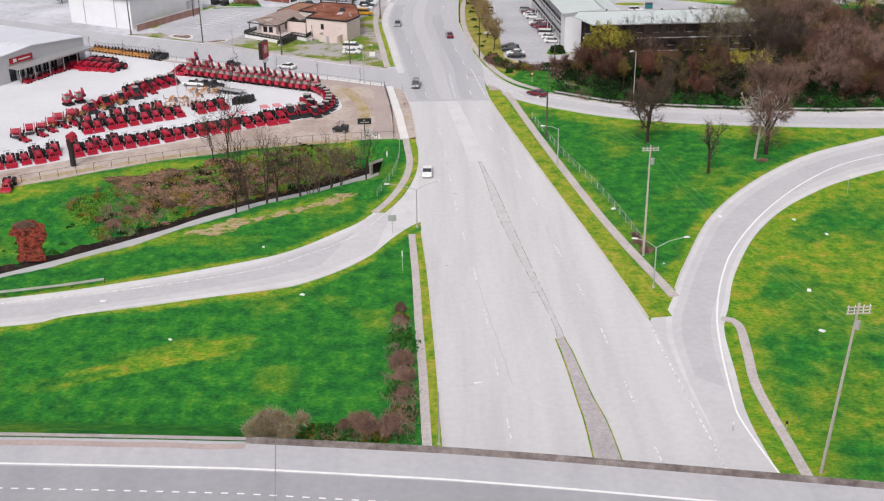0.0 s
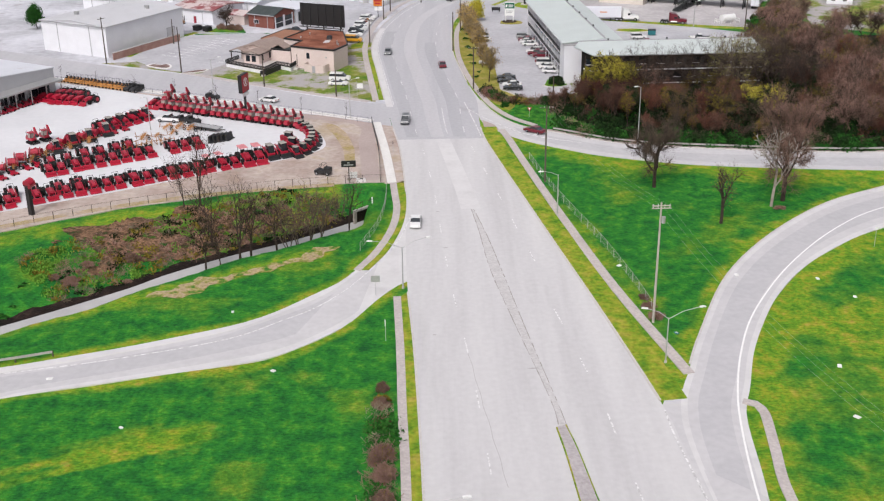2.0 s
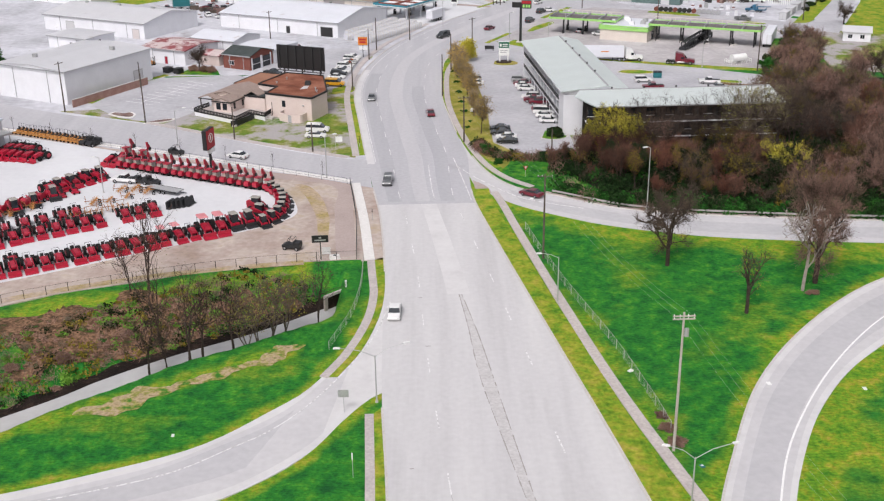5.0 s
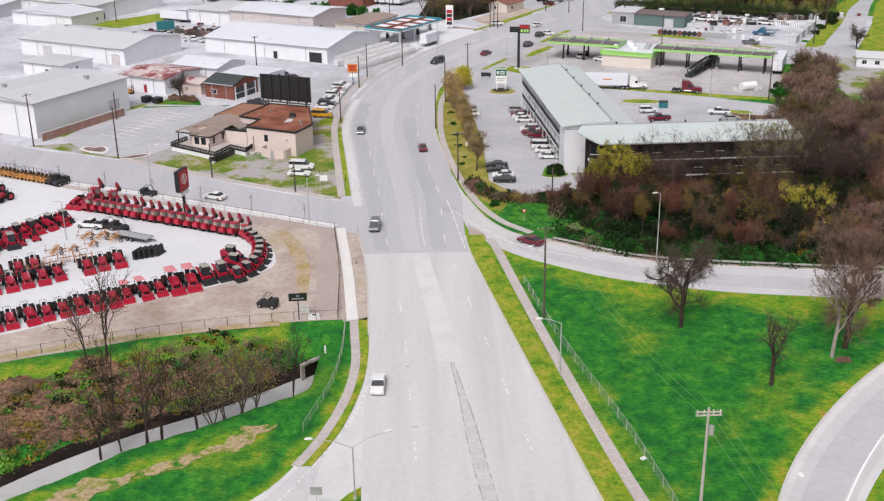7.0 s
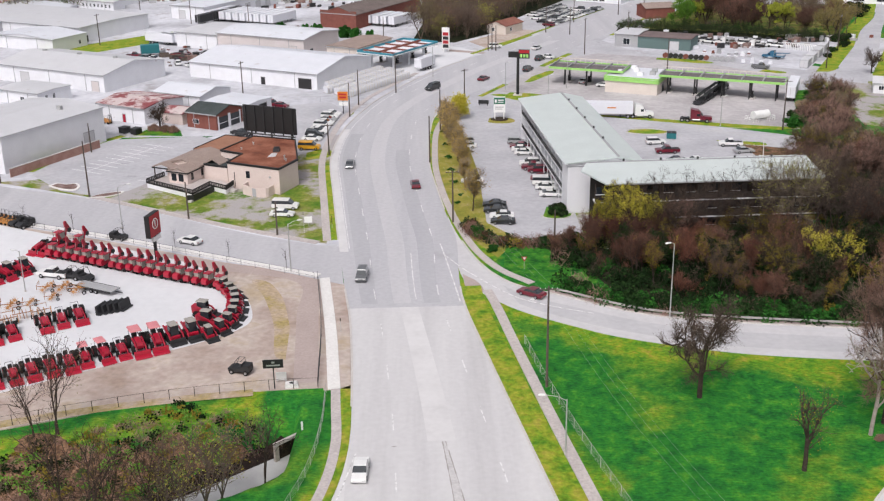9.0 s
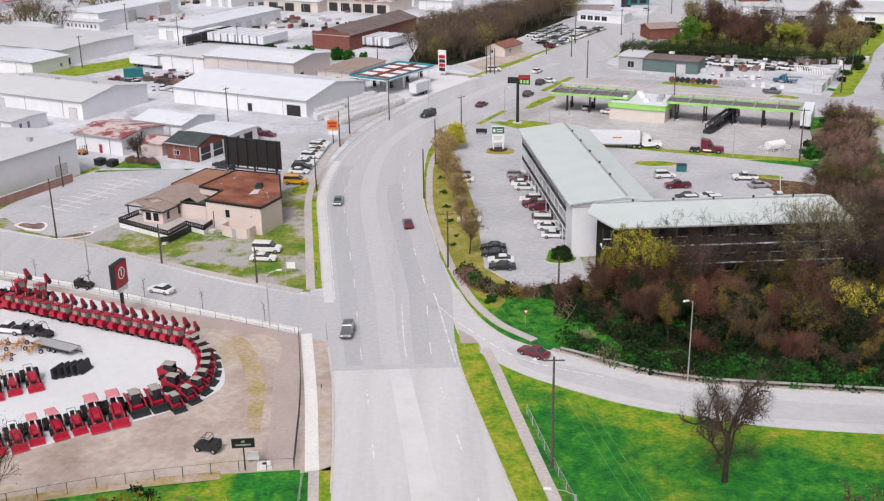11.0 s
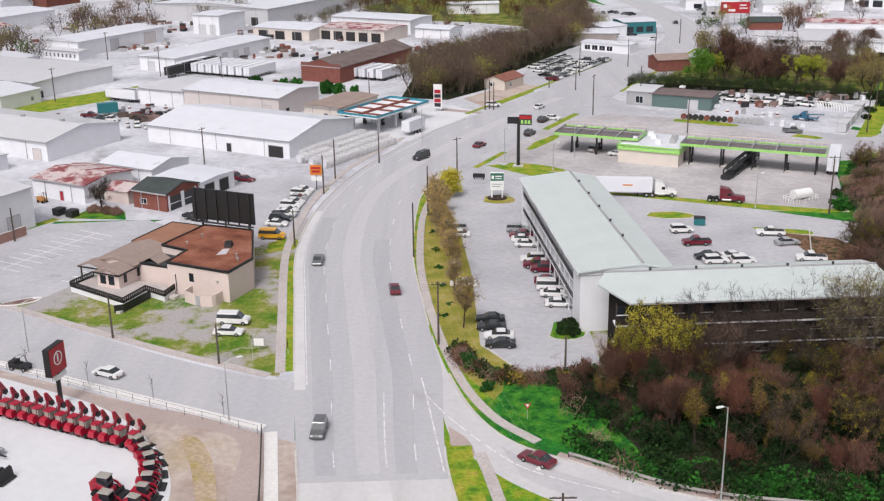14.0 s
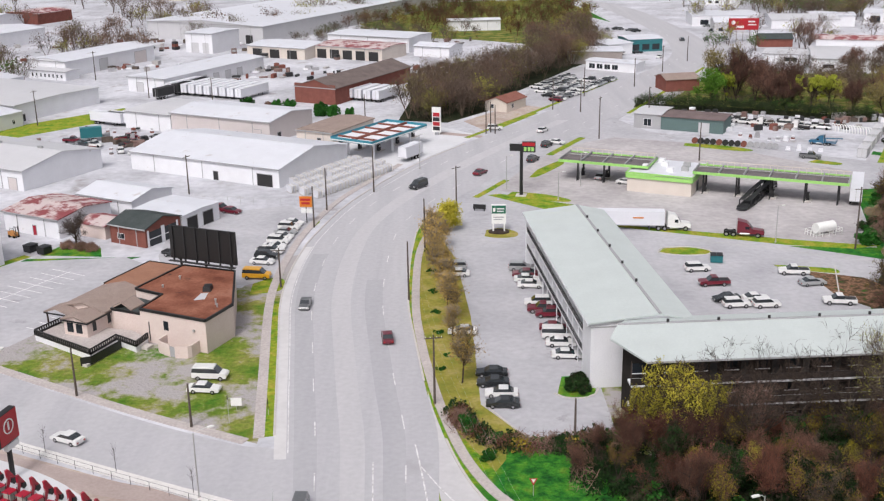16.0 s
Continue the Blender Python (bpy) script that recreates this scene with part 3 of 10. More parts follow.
for i in range(15):
    for j in range(8):
        f, h = i / 14, 0.5 + (j / 7 - 0.5) * (0.86 + 0.14 * math.sin(i * 0.6) + random.uniform(-0.1, 0.1)) + random.uniform(-0.03, 0.03)
        a = [SLIP_TOP[0][k] + (SLIP_TOP[1][k] - SLIP_TOP[0][k]) * h for k in (0, 1)]
        b = [SLIP_FOOT[0][k] + (SLIP_FOOT[1][k] - SLIP_FOOT[0][k]) * h for k in (0, 1)]
        px, py = a[0] + (b[0] - a[0]) * f, a[1] + (b[1] - a[1]) * f + (0.35 * math.sin(j * 2.1) - 2.2 * (2 * h - 1) ** 2) * (1 - f)
        g.v.append((px, py, max(-2.5, float(ground_height(px, py)) + 0.12 + 0.3 * random.random() * (0 < j < 7))))
g.f = [(i * 8 + j, i * 8 + j + 1, (i + 1) * 8 + j + 1, (i + 1) * 8 + j) for i in range(14) for j in range(7)]
structure("slipped_bank", g, "red_earth", "slipped patch of bare red earth on the bank", "bank")
g = Geo()
for c0, c1, wide in (((-41.5, 163.0), (-29.5, 169.8), 2.1), ((-31, 169.4), (-20.5, 176.2), 1.1), ((-22.5, 174.6), (-14.6, 181.4), 1.5)):
    k0 = len(g.v)
    ux, uy = Vector((c1[0] - c0[0], c1[1] - c0[1])).normalized()
    for i in range(41):
        f = i / 40
        x, y = c0[0] + (c1[0] - c0[0]) * f, c0[1] + (c1[1] - c0[1]) * f
        for j in range(7):
            side = (j - 3) / 3
            w = wide * math.sin(math.pi * f) ** 0.6 * (1 + 0.3 * math.sin(9 * f + 2 * side) + 0.22 * math.sin(23 * f + side * 5)) * side
            w += 0.35 * math.sin(7 * f + c0[0])
            px, py = x - uy * w, y + ux * w
            g.v.append((px, py, float(ground_height(px, py)) + 0.09))
    g.f += [(k0 + i * 7 + j, k0 + (i + 1) * 7 + j, k0 + (i + 1) * 7 + j + 1, k0 + i * 7 + j + 1) for i in range(40) for j in range(6)]
structure("worn_bank", g, "worn_track", "worn strip of bare tan earth in the grass", "ground")
g = Geo()
slab_strip(g, offset(cl, 2.1), offset(cl, -4.2), -2.9, -2.6, 90)
structure("water", g, "water", "narrow creek of still water between banks, the sky's reflection in its grey", "water")

# ---- roads ----
MAIN_L = spline([(10, -160), (7, -60), (4, 30), (1.6, 70), (-0.1, 102.5), (-0.9, 122), (-2.1, 146.5), (-3.4, 166), (-4.1, 186), (-4.5, 205), (-6.2, 230), (-8.2, 246), (-10.9, 268), (-14.4, 299), (-16.4, 317), (-16.8, 331), (-16.0, 345), (-14.2, 358), (-7.8, 384), (6.2, 417), (23.8, 446.5), (43, 477), (65.5, 514), (93.5, 560), (107, 588), (114, 615), (118, 662), (114, 735), (104, 800), (60, 900)])
MAIN_R = spline([(48, -160), (41, -60), (35.5, 30), (33, 70), (30.8, 98), (28.6, 121), (27.9, 131), (24.2, 156), (19.8, 183), (14.5, 216), (11.2, 238), (10.6, 250), (10.6, 268), (9.1, 281), (7.6, 296), (5.9, 315), (5.7, 332), (6.2, 348), (7.8, 363), (14.2, 380), (21.5, 394), (31, 412), (47, 441), (64.5, 470.5), (84, 508), (109, 556), (124, 588), (131, 612), (134, 652), (131, 720), (122, 790), (80, 900)])


def cut(line, y0, y1):
    """The stretch of a line between two heights of y."""
    p = resample(line, 700)
    return [q for q in p if y0 <= q[1] <= y1]


JOINT = 238.4
g = Geo()
slab_strip(g, cut(MAIN_L, -160, JOINT), cut(MAIN_R, -160, JOINT), -0.3, 0.04, 140)
structure("road", g, "concrete", "wide pale concrete main road with worn lanes", "road")
g = Geo()
slab_strip(g, cut(MAIN_L, JOINT - 1.5, 1000), cut(MAIN_R, JOINT - 1.5, 1000), -0.3, 0.036, 180)
structure("road_asphalt", g, "asphalt", "grey asphalt main road curving away in the distance", "road")

# lighter turning lane and darker wheel lanes, laid as separate pours
def lane(name, y0, y1, f0, f1, mat, z, label):
    a, b = resample(cut(MAIN_L, y0, y1), 60), resample(cut(MAIN_R, y0, y1), 60)
    mixp = lambda f: [(p[0] + (q[0] - p[0]) * f, p[1] + (q[1] - p[1]) * f) for p, q in zip(a, b)]
    gg = Geo()
    slab_strip(gg, mixp(f0), mixp(f1), 0.0, z, 60)
    return structure(name, gg, mat, label, "road")


lane("turn_lane", 196, 238.2, 0.44, 0.60, "concrete_pale", 0.045, "lighter concrete turning lane in the middle of the road")
lane("turn_lane_far", 238.6, 470, 0.40, 0.55, "asphalt_pale", 0.045, "lighter worn turning lane in the middle of the road")
lane("dark_lane", 238.6, 345, 0.12, 0.26, "asphalt_dark", 0.045, "darker asphalt wheel lane of the road")
lane("dark_lane_right", 238.6, 330, 0.66, 0.80, "asphalt_dark", 0.045, "darker asphalt wheel lane of the road")
lane("gutter_lane", 262, 350, 0.0, 0.075, "concrete_pale", 0.044, "pale concrete gutter strip along the kerb")

LOOP_IN = spline([(32.5, 40), (31.2, 70), (30.2, 98), (29.2, 122), (30.2, 132), (32.6, 139), (36.3, 149), (44.4, 167.5), (55, 183), (68, 196.5), (80.4, 204.5), (96, 211.5), (140, 222)])
LOOP_OUT = spline([(36.0, 40), (36.6, 70), (35.2, 97.5), (34.9, 108), (35.9, 117), (37.2, 128.5), (39.4, 135.2), (43.2, 146.5), (50.6, 161.6), (60.5, 174.4), (75.6, 186.6), (97, 195.5), (140, 205)])
g = Geo()
slab_strip(g, LOOP_IN, LOOP_OUT, -0.3, 0.03, 90)
structure("road_loop", g, "concrete_pale", "pale concrete loop ramp with a white edge line", "road")
SLIP_UP = spline([(9.2, 282), (10.2, 274.5), (12.6, 262), (15.6, 252.6), (19.9, 245.8), (27.4, 240.6), (36.3, 234.4), (45.2, 231), (62.9, 227.8), (77.4, 225.8), (94.6, 225.5), (150, 229)])
SLIP_LO = spline([(10.0, 262), (11.4, 248.6), (15.4, 241.0), (20.8, 234.6), (29.8, 227.8), (34.2, 225.2), (42.3, 221.8), (51.4, 219.0), (64.4, 216.8), (76, 215.4), (88, 214.4), (105, 214), (150, 213)])
g = Geo()
slab_strip(g, SLIP_UP, SLIP_LO, -0.3, 0.03, 80)
structure("road_slip", g, "ramp_edge", "pale concrete slip road along the wood", "road")
RAMP_UP = spline([(-160, 123), (-110, 131.5), (-63, 140.7), (-46, 145.8), (-35.3, 150), (-24.5, 155.4), (-16.9, 163.4), (-12.6, 169.2), (-8.6, 180), (-5.4, 193), (-4.3, 205)])
RAMP_LO = spline([(-160, 116), (-108, 125), (-60, 132.2), (-52.6, 134.8), (-39.8, 138.6), (-26.5, 142.2), (-19.4, 145.2), (-12, 152.6), (-7.9, 160.7), (-5.3, 165.3), (-3.2, 167.6)])
g = Geo()
slab_strip(g, RAMP_UP, RAMP_LO, -0.3, 0.03, 80)
structure("road_ramp", g, "concrete_pale", "pale concrete ramp curving off the main road", "road")


def strip_between(name, la, lb, f0, f1, n0, n1, mat, z, label):
    a, b = resample(la, 120), resample(lb, 120)
    mixp = lambda f: [(p[0] + (q[0] - p[0]) * f, p[1] + (q[1] - p[1]) * f) for p, q in zip(a, b)][n0:n1]
    gg = Geo()
    slab_strip(gg, mixp(f0), mixp(f1), 0.0, z, 70)
    return structure(name, gg, mat, label, "road")


strip_between("loop_edge", LOOP_IN, LOOP_OUT, 0.10, 0.90, 38, 119, "ramp_edge", 0.0335, "worn concrete of the loop ramp")
strip_between("loop_lane", LOOP_IN, LOOP_OUT, 0.26, 0.76, 38, 119, "ramp_lane", 0.037, "greyer worn wheel lane of the loop ramp")
strip_between("loop_foot", LOOP_IN, LOOP_OUT, 0.08, 0.995, 0, 39, "ramp_edge", 0.034, "pinkish worn concrete where the ramp joins")
parcel_gore = Geo().prism([(31.2, 92), (29.6, 110), (28.5, 121), (27.8, 131), (28.6, 133.2), (30.2, 134.6), (31.4, 135), (30.4, 131), (29.4, 122), (30.4, 98), (30.8, 92)], -0.3, 0.028)
structure("gore", parcel_gore, "ramp_edge", "worn concrete nose between road and loop ramp", "road")
strip_between("ramp_edge", RAMP_UP, RAMP_LO, 0.20, 0.92, 0, 110, "ramp_edge", 0.0335, "worn concrete of the ramp")
strip_between("ramp_lane", RAMP_UP, RAMP_LO, 0.33, 0.78, 0, 100, "ramp_lane", 0.037, "greyer worn wheel lane of the ramp")
strip_between("slip_lane", SLIP_UP, SLIP_LO, 0.30, 0.78, 22, 119, "ramp_lane", 0.034, "worn wheel lane of the slip road")
STREET_N = spline([(-240, 372), (-160, 328), (-102, 295.5), (-80.7, 283.5), (-54, 271.5), (-30, 259.6), (-13.8, 250.5), (-8.5, 247.5)])
STREET_F = spline([(-232, 388), (-152, 343), (-107, 318), (-86, 306), (-64, 296), (-32.7, 276), (-15.6, 266.8), (-10.5, 265.5)])
g = Geo()
slab_strip(g, STREET_F, STREET_N, -0.3, 0.032, 60)
structure("road_street", g, "asphalt", "pale grey side street beside the machine dealer's lot", "road")

# ---- road paint ----
def dashes(name, line, z, dash, gap, width, mat, label, start=0.0, keep=lambda x, y: True):
    gg, d, end = Geo(), start, length(line)
    while d + dash < end:
        x, y, a, b = along(line, d)
        x2, y2, *_ = along(line, d + dash)
        if keep(x, y):
            ribbon(gg, [(x, y), (x2, y2)], width, z - 0.003, z + 0.004, 2)
        d += dash + gap
    return structure(name, gg, mat, label, "marking")


def between(f, y0, y1):
    a, b = resample(cut(MAIN_L, y0, y1), 200), resample(cut(MAIN_R, y0, y1), 200)
    return [(p[0] + (q[0] - p[0]) * f, p[1] + (q[1] - p[1]) * f) for p, q in zip(a, b)]


Z = 0.052
for k, f, y0, y1 in (("a", 0.25, 100, 600), ("b", 0.80, 170, 600), ("c", 0.22, 640, 760)):
    dashes("lane_dashes", between(f, y0, y1), Z, 4.2, 9.6, 0.16, "white_line", "worn white lane dashes on the road", 3.0)
dashes("lane_dashes", between(0.76, 95, 170), Z, 4.6, 9.4, 0.2, "white_line", "worn white lane dashes on the road", 1.0)
g = Geo()
ribbon(g, between(0.085, 264, 420), 0.16, 0.045, Z + 0.004)
structure("edge_line", g, "white_line", "worn white edge line along the kerb", "marking")
g = Geo()
ribbon(g, between(0.60, 240, 262), 0.16, 0.045, Z + 0.004)
structure("turn_line", g, "white_line", "worn white line beside the turning lane", "marking")
g = Geo()
ribbon(g, spline([(36, 92), (34.0, 106), (34.2, 112), (35.6, 123.6), (37.4, 133.4), (40.8, 144.8), (45.7, 156.3), (55, 171.5), (66.8, 185.8), (78.6, 195.3), (97, 202.5), (140, 212)]), 0.24, 0.03, 0.041)
structure("loop_line", g, "white_strong", "white edge line of the loop ramp", "marking")
g = Geo()
ribbon(g, spline([(30.3, 92), (29.2, 108), (28.0, 124), (27.9, 130)]), 0.22, 0.045, Z + 0.006)
structure("gore_line", g, "white_line", "worn white line between road and ramp", "marking")
g = Geo()
ribbon(g, spline([(-110, 128.4), (-75, 136), (-54.8, 140.9), (-41.3, 144.4), (-27.5, 149.5), (-20.6, 154.9), (-15.7, 159.6), (-10.8, 168.0), (-5.6, 181.9), (-3.3, 194.6)]), 0.18, 0.03, 0.056)
structure("ramp_line", g, "white_line", "worn white line along the ramp", "marking")
g = Geo()
ribbon(g, spline([(7.6, 266), (8.3, 260.3), (9.5, 249.2), (10.5, 239.6)]), 0.2, 0.045, Z + 0.008)
ribbon(g, spline([(8.3, 260.3), (12.1, 252.3), (18.6, 242.0), (24, 237.6), (30.9, 234.1)]), 0.18, 0.03, Z + 0.008)
structure("slip_line", g, "white_line", "white wedge of lines where the slip road leaves", "marking")

# tar seams and patches
BAND_L = spline([(14.9, 124), (14.7, 132), (11.7, 152.8), (9.2, 171), (8.1, 186), (7.1, 197)])
BAND_R = spline([(16.2, 124), (15.4, 132), (13.0, 152), (10.9, 171), (9.4, 184), (7.5, 197)])
g = Geo()
slab_strip(g, BAND_L, BAND_R, 0.0, 0.05, 60)
structure("median_band", g, shade("worn_median_concrete", [(0.44, 0.42, 0.42), (0.53, 0.515, 0.515)], 0.4, 2.5, 0.9, 0, 0.05, 0.5, "world", grain=0.3), "flush strip of worn concrete along the road's middle", "median")
rng_j = random.Random(5)
for line, name in ((BAND_L, "road_joint"), (BAND_R, "road_joint")):
    g = Geo()
    pts = resample(line, 70)
    for k in range(69):
        if rng_j.random() < 0.8:
            ribbon(g, pts[k:k + 2], rng_j.choice((0.07, 0.1, 0.16)), 0.045, 0.056, 2)
    structure(name, g, plain("joint_worn", (0.33, 0.31, 0.295), 0.85), "crumbling brownish joint beside the median strip", "road seam")
g = Geo()
ribbon(g, [(p[0] + 0.08 * math.sin(p[1] * 0.9), p[1]) for p in resample([(4.9, 146), (6.1, 134.9), (8.4, 115)], 30)], 0.05, 0.045, 0.051)
for x, y, w in ((13.2, 140.5, 1.6), (1.2, 196, 0.7), (2.4, 180, 0.9), (0.6, 150, 0.6)):
    g.prism([(x - w / 2, y), (x - w / 5, y - 0.14), (x + w / 2, y - 0.05), (x + w / 3, y + 0.16), (x - w / 6, y + 0.1)], 0.045, 0.051)
structure("road_seams", g, plain("worn_crack", (0.36, 0.345, 0.335), 0.85), "faint cracks and small patches in the concrete road", "road seam")

# median: paved wedge that sinks into the road
g = Geo()
ml, mr = spline([(15.8, 60), (16.1, 101), (15.7, 112), (15.2, 121), (14.7, 126.5)]), spline([(20.6, 60), (19.0, 101), (17.6, 112.5), (16.6, 122), (15.8, 127)])
slab_strip(g, ml, mr, 0.0, 0.16, 30)
structure("median", g, "median", "raised grey median strip with weedy edges", "median")
g = Geo()
ribbon(g, ml, 0.16, 0.04, 0.18), ribbon(g, mr, 0.14, 0.04, 0.18)
structure("median_weeds", g, "verge", "dry weeds along the median's kerb", "weeds")

# ---- parcels and yards ----
def parcel(name, pts, z, mat, label, category="yard"):
    gg = Geo()
    gg.prism(pts, -0.3, z)
    return structure(name, gg, mat, label, category)


parcel("street_base", [(-232, 389), (-240, 372), (-102, 294), (-13, 249), (-10, 266), (-13.5, 290), (-14.8, 330), (-13, 346), (-46, 346), (-89, 310), (-152, 344)], 0.012, "yard", "worn grey ground round street and car park")
parcel("lots_base", [(12, 357), (23, 386), (36, 416), (52, 444), (66, 468), (97, 444), (152, 393), (108, 384), (97, 342), (80, 344)], 0.012, "parking", "worn grey ground between the lots")
parcel("motel_corner", [(33.4, 286.4), (38.5, 286.2), (38.5, 261), (33.4, 264)], 0.024, "worn_lawn", "thin weedy ground beside the stair tower", "grass")
parcel("kerb_base", [(-8.6, 210.8), (-4.4, 210.8), (-6.0, 230), (-8.2, 248), (-12.6, 251)], 0.012, "dirt", "bare earth under the new pavement")
parcel("belt_floor", [(76, 488), (92, 482), (116, 472), (139, 459), (146, 459), (172, 512), (178, 542), (150, 546), (118, 540), (96, 524)], 0.019, "meadow", "rough yellow-green grass under the tree belt", "grass")
parcel("hedge_floor", [(75, 487), (92, 480), (116, 470.5), (138, 457.5), (144, 458.5), (142, 465), (118, 479), (94, 489), (77, 494)], 0.029, "underwood", "dark ivy-covered ground under the hedge, shade included in the colour", "woodland floor")
parcel("roadside_wood_floor", [(0, 473), (15, 468.5), (28, 485), (40, 519), (64, 565), (84, 602), (74, 614), (46, 574), (20, 542), (4, 514)], 0.024, "underwood", "leaf-covered ground under the roadside trees, their shade in its dark colour", "woodland floor")
parcel("slope_floor", [(12, 664), (30, 656), (52, 640), (62, 588), (84, 600), (84, 623), (88, 690), (100, 760), (92, 834), (18, 834), (-30, 730), (-14, 700)], 0.021, "meadow", "rough olive-green ground under the wooded slope", "ground")
parcel("yards_base", [(97, 444), (125, 424), (152, 393), (330, 352), (330, 410), (200, 468), (156, 462), (112, 480), (86, 486)], 0.011, "yard", "pale gravel ground round the equipment yard")
parcel("east_lawn", [(114, 345), (135, 330), (330, 290), (330, 352), (152, 392), (120, 396)], 0.02, "worn_lawn", "dry yellowish lawn with bare patches", "grass")
parcel("dealer_apron", [(-7.9, 211.5), (-12.3, 250.9), (-30, 258.6), (-54, 270.8), (-80, 282.8), (-102, 294.5), (-135, 312), (-150, 260), (-110, 172), (-78, 186), (-55, 199.6), (-34, 207.4), (-18, 211)], 0.02, "dirt", "tan dirt and gravel apron round the machine dealer's lot")
parcel("dealer_lot", spline([(-98, 291), (-71, 277.5), (-48, 265.5), (-35, 257.5), (-25.5, 246), (-21.8, 236), (-23.2, 230.5), (-30, 225.0), (-42, 218), (-58, 208.2), (-82, 195), (-108, 181), (-132, 200), (-140, 262), (-125, 303), (-110, 297), (-98, 291)][:-1], 5), 0.035, "dealer_lot", "bright concrete display lot of the machine dealer")
g = Geo()
g.prism(spline([(-14.8, 220), (-16.6, 222), (-18.0, 232), (-21.0, 243), (-24, 250), (-21, 249), (-17.8, 242), (-15.4, 231)], 5), -0.2, 0.03)
structure("dealer_grass", g, "dry_patch", "thin dry grass patch on the dirt apron", "grass")
g = Geo()
ribbon(g, spline([(-11.2, 213), (-13.2, 235), (-15.0, 250), (-32, 257.5), (-60, 270.5)]), 3.4, 0.0, 0.028)
structure("dealer_gravel", g, "dirt_dark", "dark pinkish gravel along the dealer's fence", "gravel")
g = Geo()
ribbon(g, spline([(-82, 186.6), (-60, 198.6), (-44, 205.0), (-30, 208.6), (-18, 210.6)]), 1.8, 0.0, 0.03)
structure("fence_weeds", g, "dry_patch", "dry yellow weeds along the wire fence", "weeds")
parcel("town_yards", [(-13, 336), (-12, 360), (-5, 388), (8, 418), (26, 448), (45, 480), (68, 514), (96, 560), (112, 600), (114, 680), (60, 860), (-500, 1400), (-700, 1000), (-400, 500), (-232, 389), (-152, 344), (-107, 319.5), (-89, 309.5), (-80, 316), (-70, 345), (-45, 345), (-24.5, 326)], 0.018, "yard", "pale gravel and concrete yards between the warehouses")
parcel("restaurant_lawn", [(-88.5, 309), (-64, 297), (-32.7, 277), (-13, 267), (-13.4, 290), (-14.6, 312), (-14.8, 330), (-13.6, 346), (-20, 342), (-24.5, 326), (-36, 326), (-40, 318)], 0.02, "worn_lawn", "thin yellow-green lawn with bare grey patches round the restaurant")
parcel("restaurant_parking", [(-82, 314), (-80.5, 326), (-73.8, 343), (-50.5, 345), (-45, 340), (-37.5, 330), (-40, 324), (-52, 312), (-57.5, 301), (-63, 297.6), (-72, 302)], 0.03, "parking", "grey restaurant car park with white bay lines", "car park")
parcel("car_lot", [(-38, 327), (-44, 345), (-46, 372), (-22, 380), (-14.6, 366), (-17.5, 345), (-18, 331), (-24, 327.5)], 0.026, "parking", "grey asphalt lot of the garage", "car park")
parcel("motel_lot", [(11, 357), (14.6, 340), (16.4, 310), (16.6, 277), (22, 267.5), (34, 266.5), (34, 286), (78, 286), (84, 312), (96, 334.5), (80, 344), (49.3, 357.8), (41, 365), (35, 371), (22.5, 384.5), (17, 376)], 0.026, "parking", "grey motel car park", "car park")
parcel("gas_lot", [(25, 390), (42, 377), (50.5, 360.5), (85.5, 347.5), (96, 344), (108.6, 384), (116, 398), (86, 433), (62, 444), (46.5, 434), (36, 416)], 0.026, "forecourt", "pale stained concrete forecourt of the petrol station", "forecourt")
parcel("side_road_right", [(66, 468), (52, 444), (84, 428), (112, 402), (124, 394), (135, 398), (130, 412), (121, 420), (104, 432), (92, 446)], 0.024, "parking", "grey side road behind the petrol station", "road")
parcel("side_street", spline([(124.4, 398), (129.8, 410), (149.2, 448.7), (162.6, 479), (178.4, 508), (196, 548), (204, 546), (187.5, 515), (172.4, 484), (156.4, 445.5), (137.8, 404), (132, 391)], 4), 0.031, "parking", "grey side street running past the equipment yard", "road")
parcel("side_street_verge", [(123, 409), (127, 408.6), (129.8, 411), (149.2, 449), (162.6, 479.4), (178.4, 508.4), (195, 548), (190, 548), (173.4, 510), (158, 482), (144.8, 452)], 0.03, "verge", "yellow-green grass strip along the side street", "grass")
parcel("street_lawn", [(138.4, 404), (134, 391), (152, 388), (330, 350), (330, 440), (190, 515), (175, 486), (158.6, 446)], 0.0265, "verge", "green lawn with dry patches across the side street", "grass")
parcel("equipment_yard", [(67, 468), (78, 437), (104, 423), (121, 411.5), (144.6, 452), (138.5, 458.5), (116, 471), (92, 481), (77, 488)], 0.027, "yard", "pale gravel yard full of equipment")
parcel("gas_grass", [(26, 386.5), (42, 376), (50, 360), (85, 347), (98, 343), (92, 341.6), (80, 344.6), (49.5, 358.4), (41, 366.5), (35.5, 372.5), (23, 385.5)], 0.03, "verge", "strip of grass between motel and petrol station", "grass")
parcel("corner_grass", spline([(27, 384), (30, 382), (40, 378.5), (41.5, 380.5), (36, 385.5), (29, 388)], 4), 0.034, "verge", "small grass island under the tall sign", "grass")
parcel("corner_grass_far", spline([(34, 401), (36.5, 402), (44, 414), (43, 417), (37, 409)], 4), 0.034, "verge", "grass verge by the petrol station", "grass")
parcel("motel_verge", [(11.0, 357), (14.6, 340), (16.4, 310), (16.6, 277), (22, 267.5), (17.6, 258.5), (12.4, 271), (9.6, 283), (7.8, 296), (6.6, 312), (6.2, 330), (7.0, 348)], 0.022, "mulch", "leaf-strewn brown verge with young trees along the road", "verge")
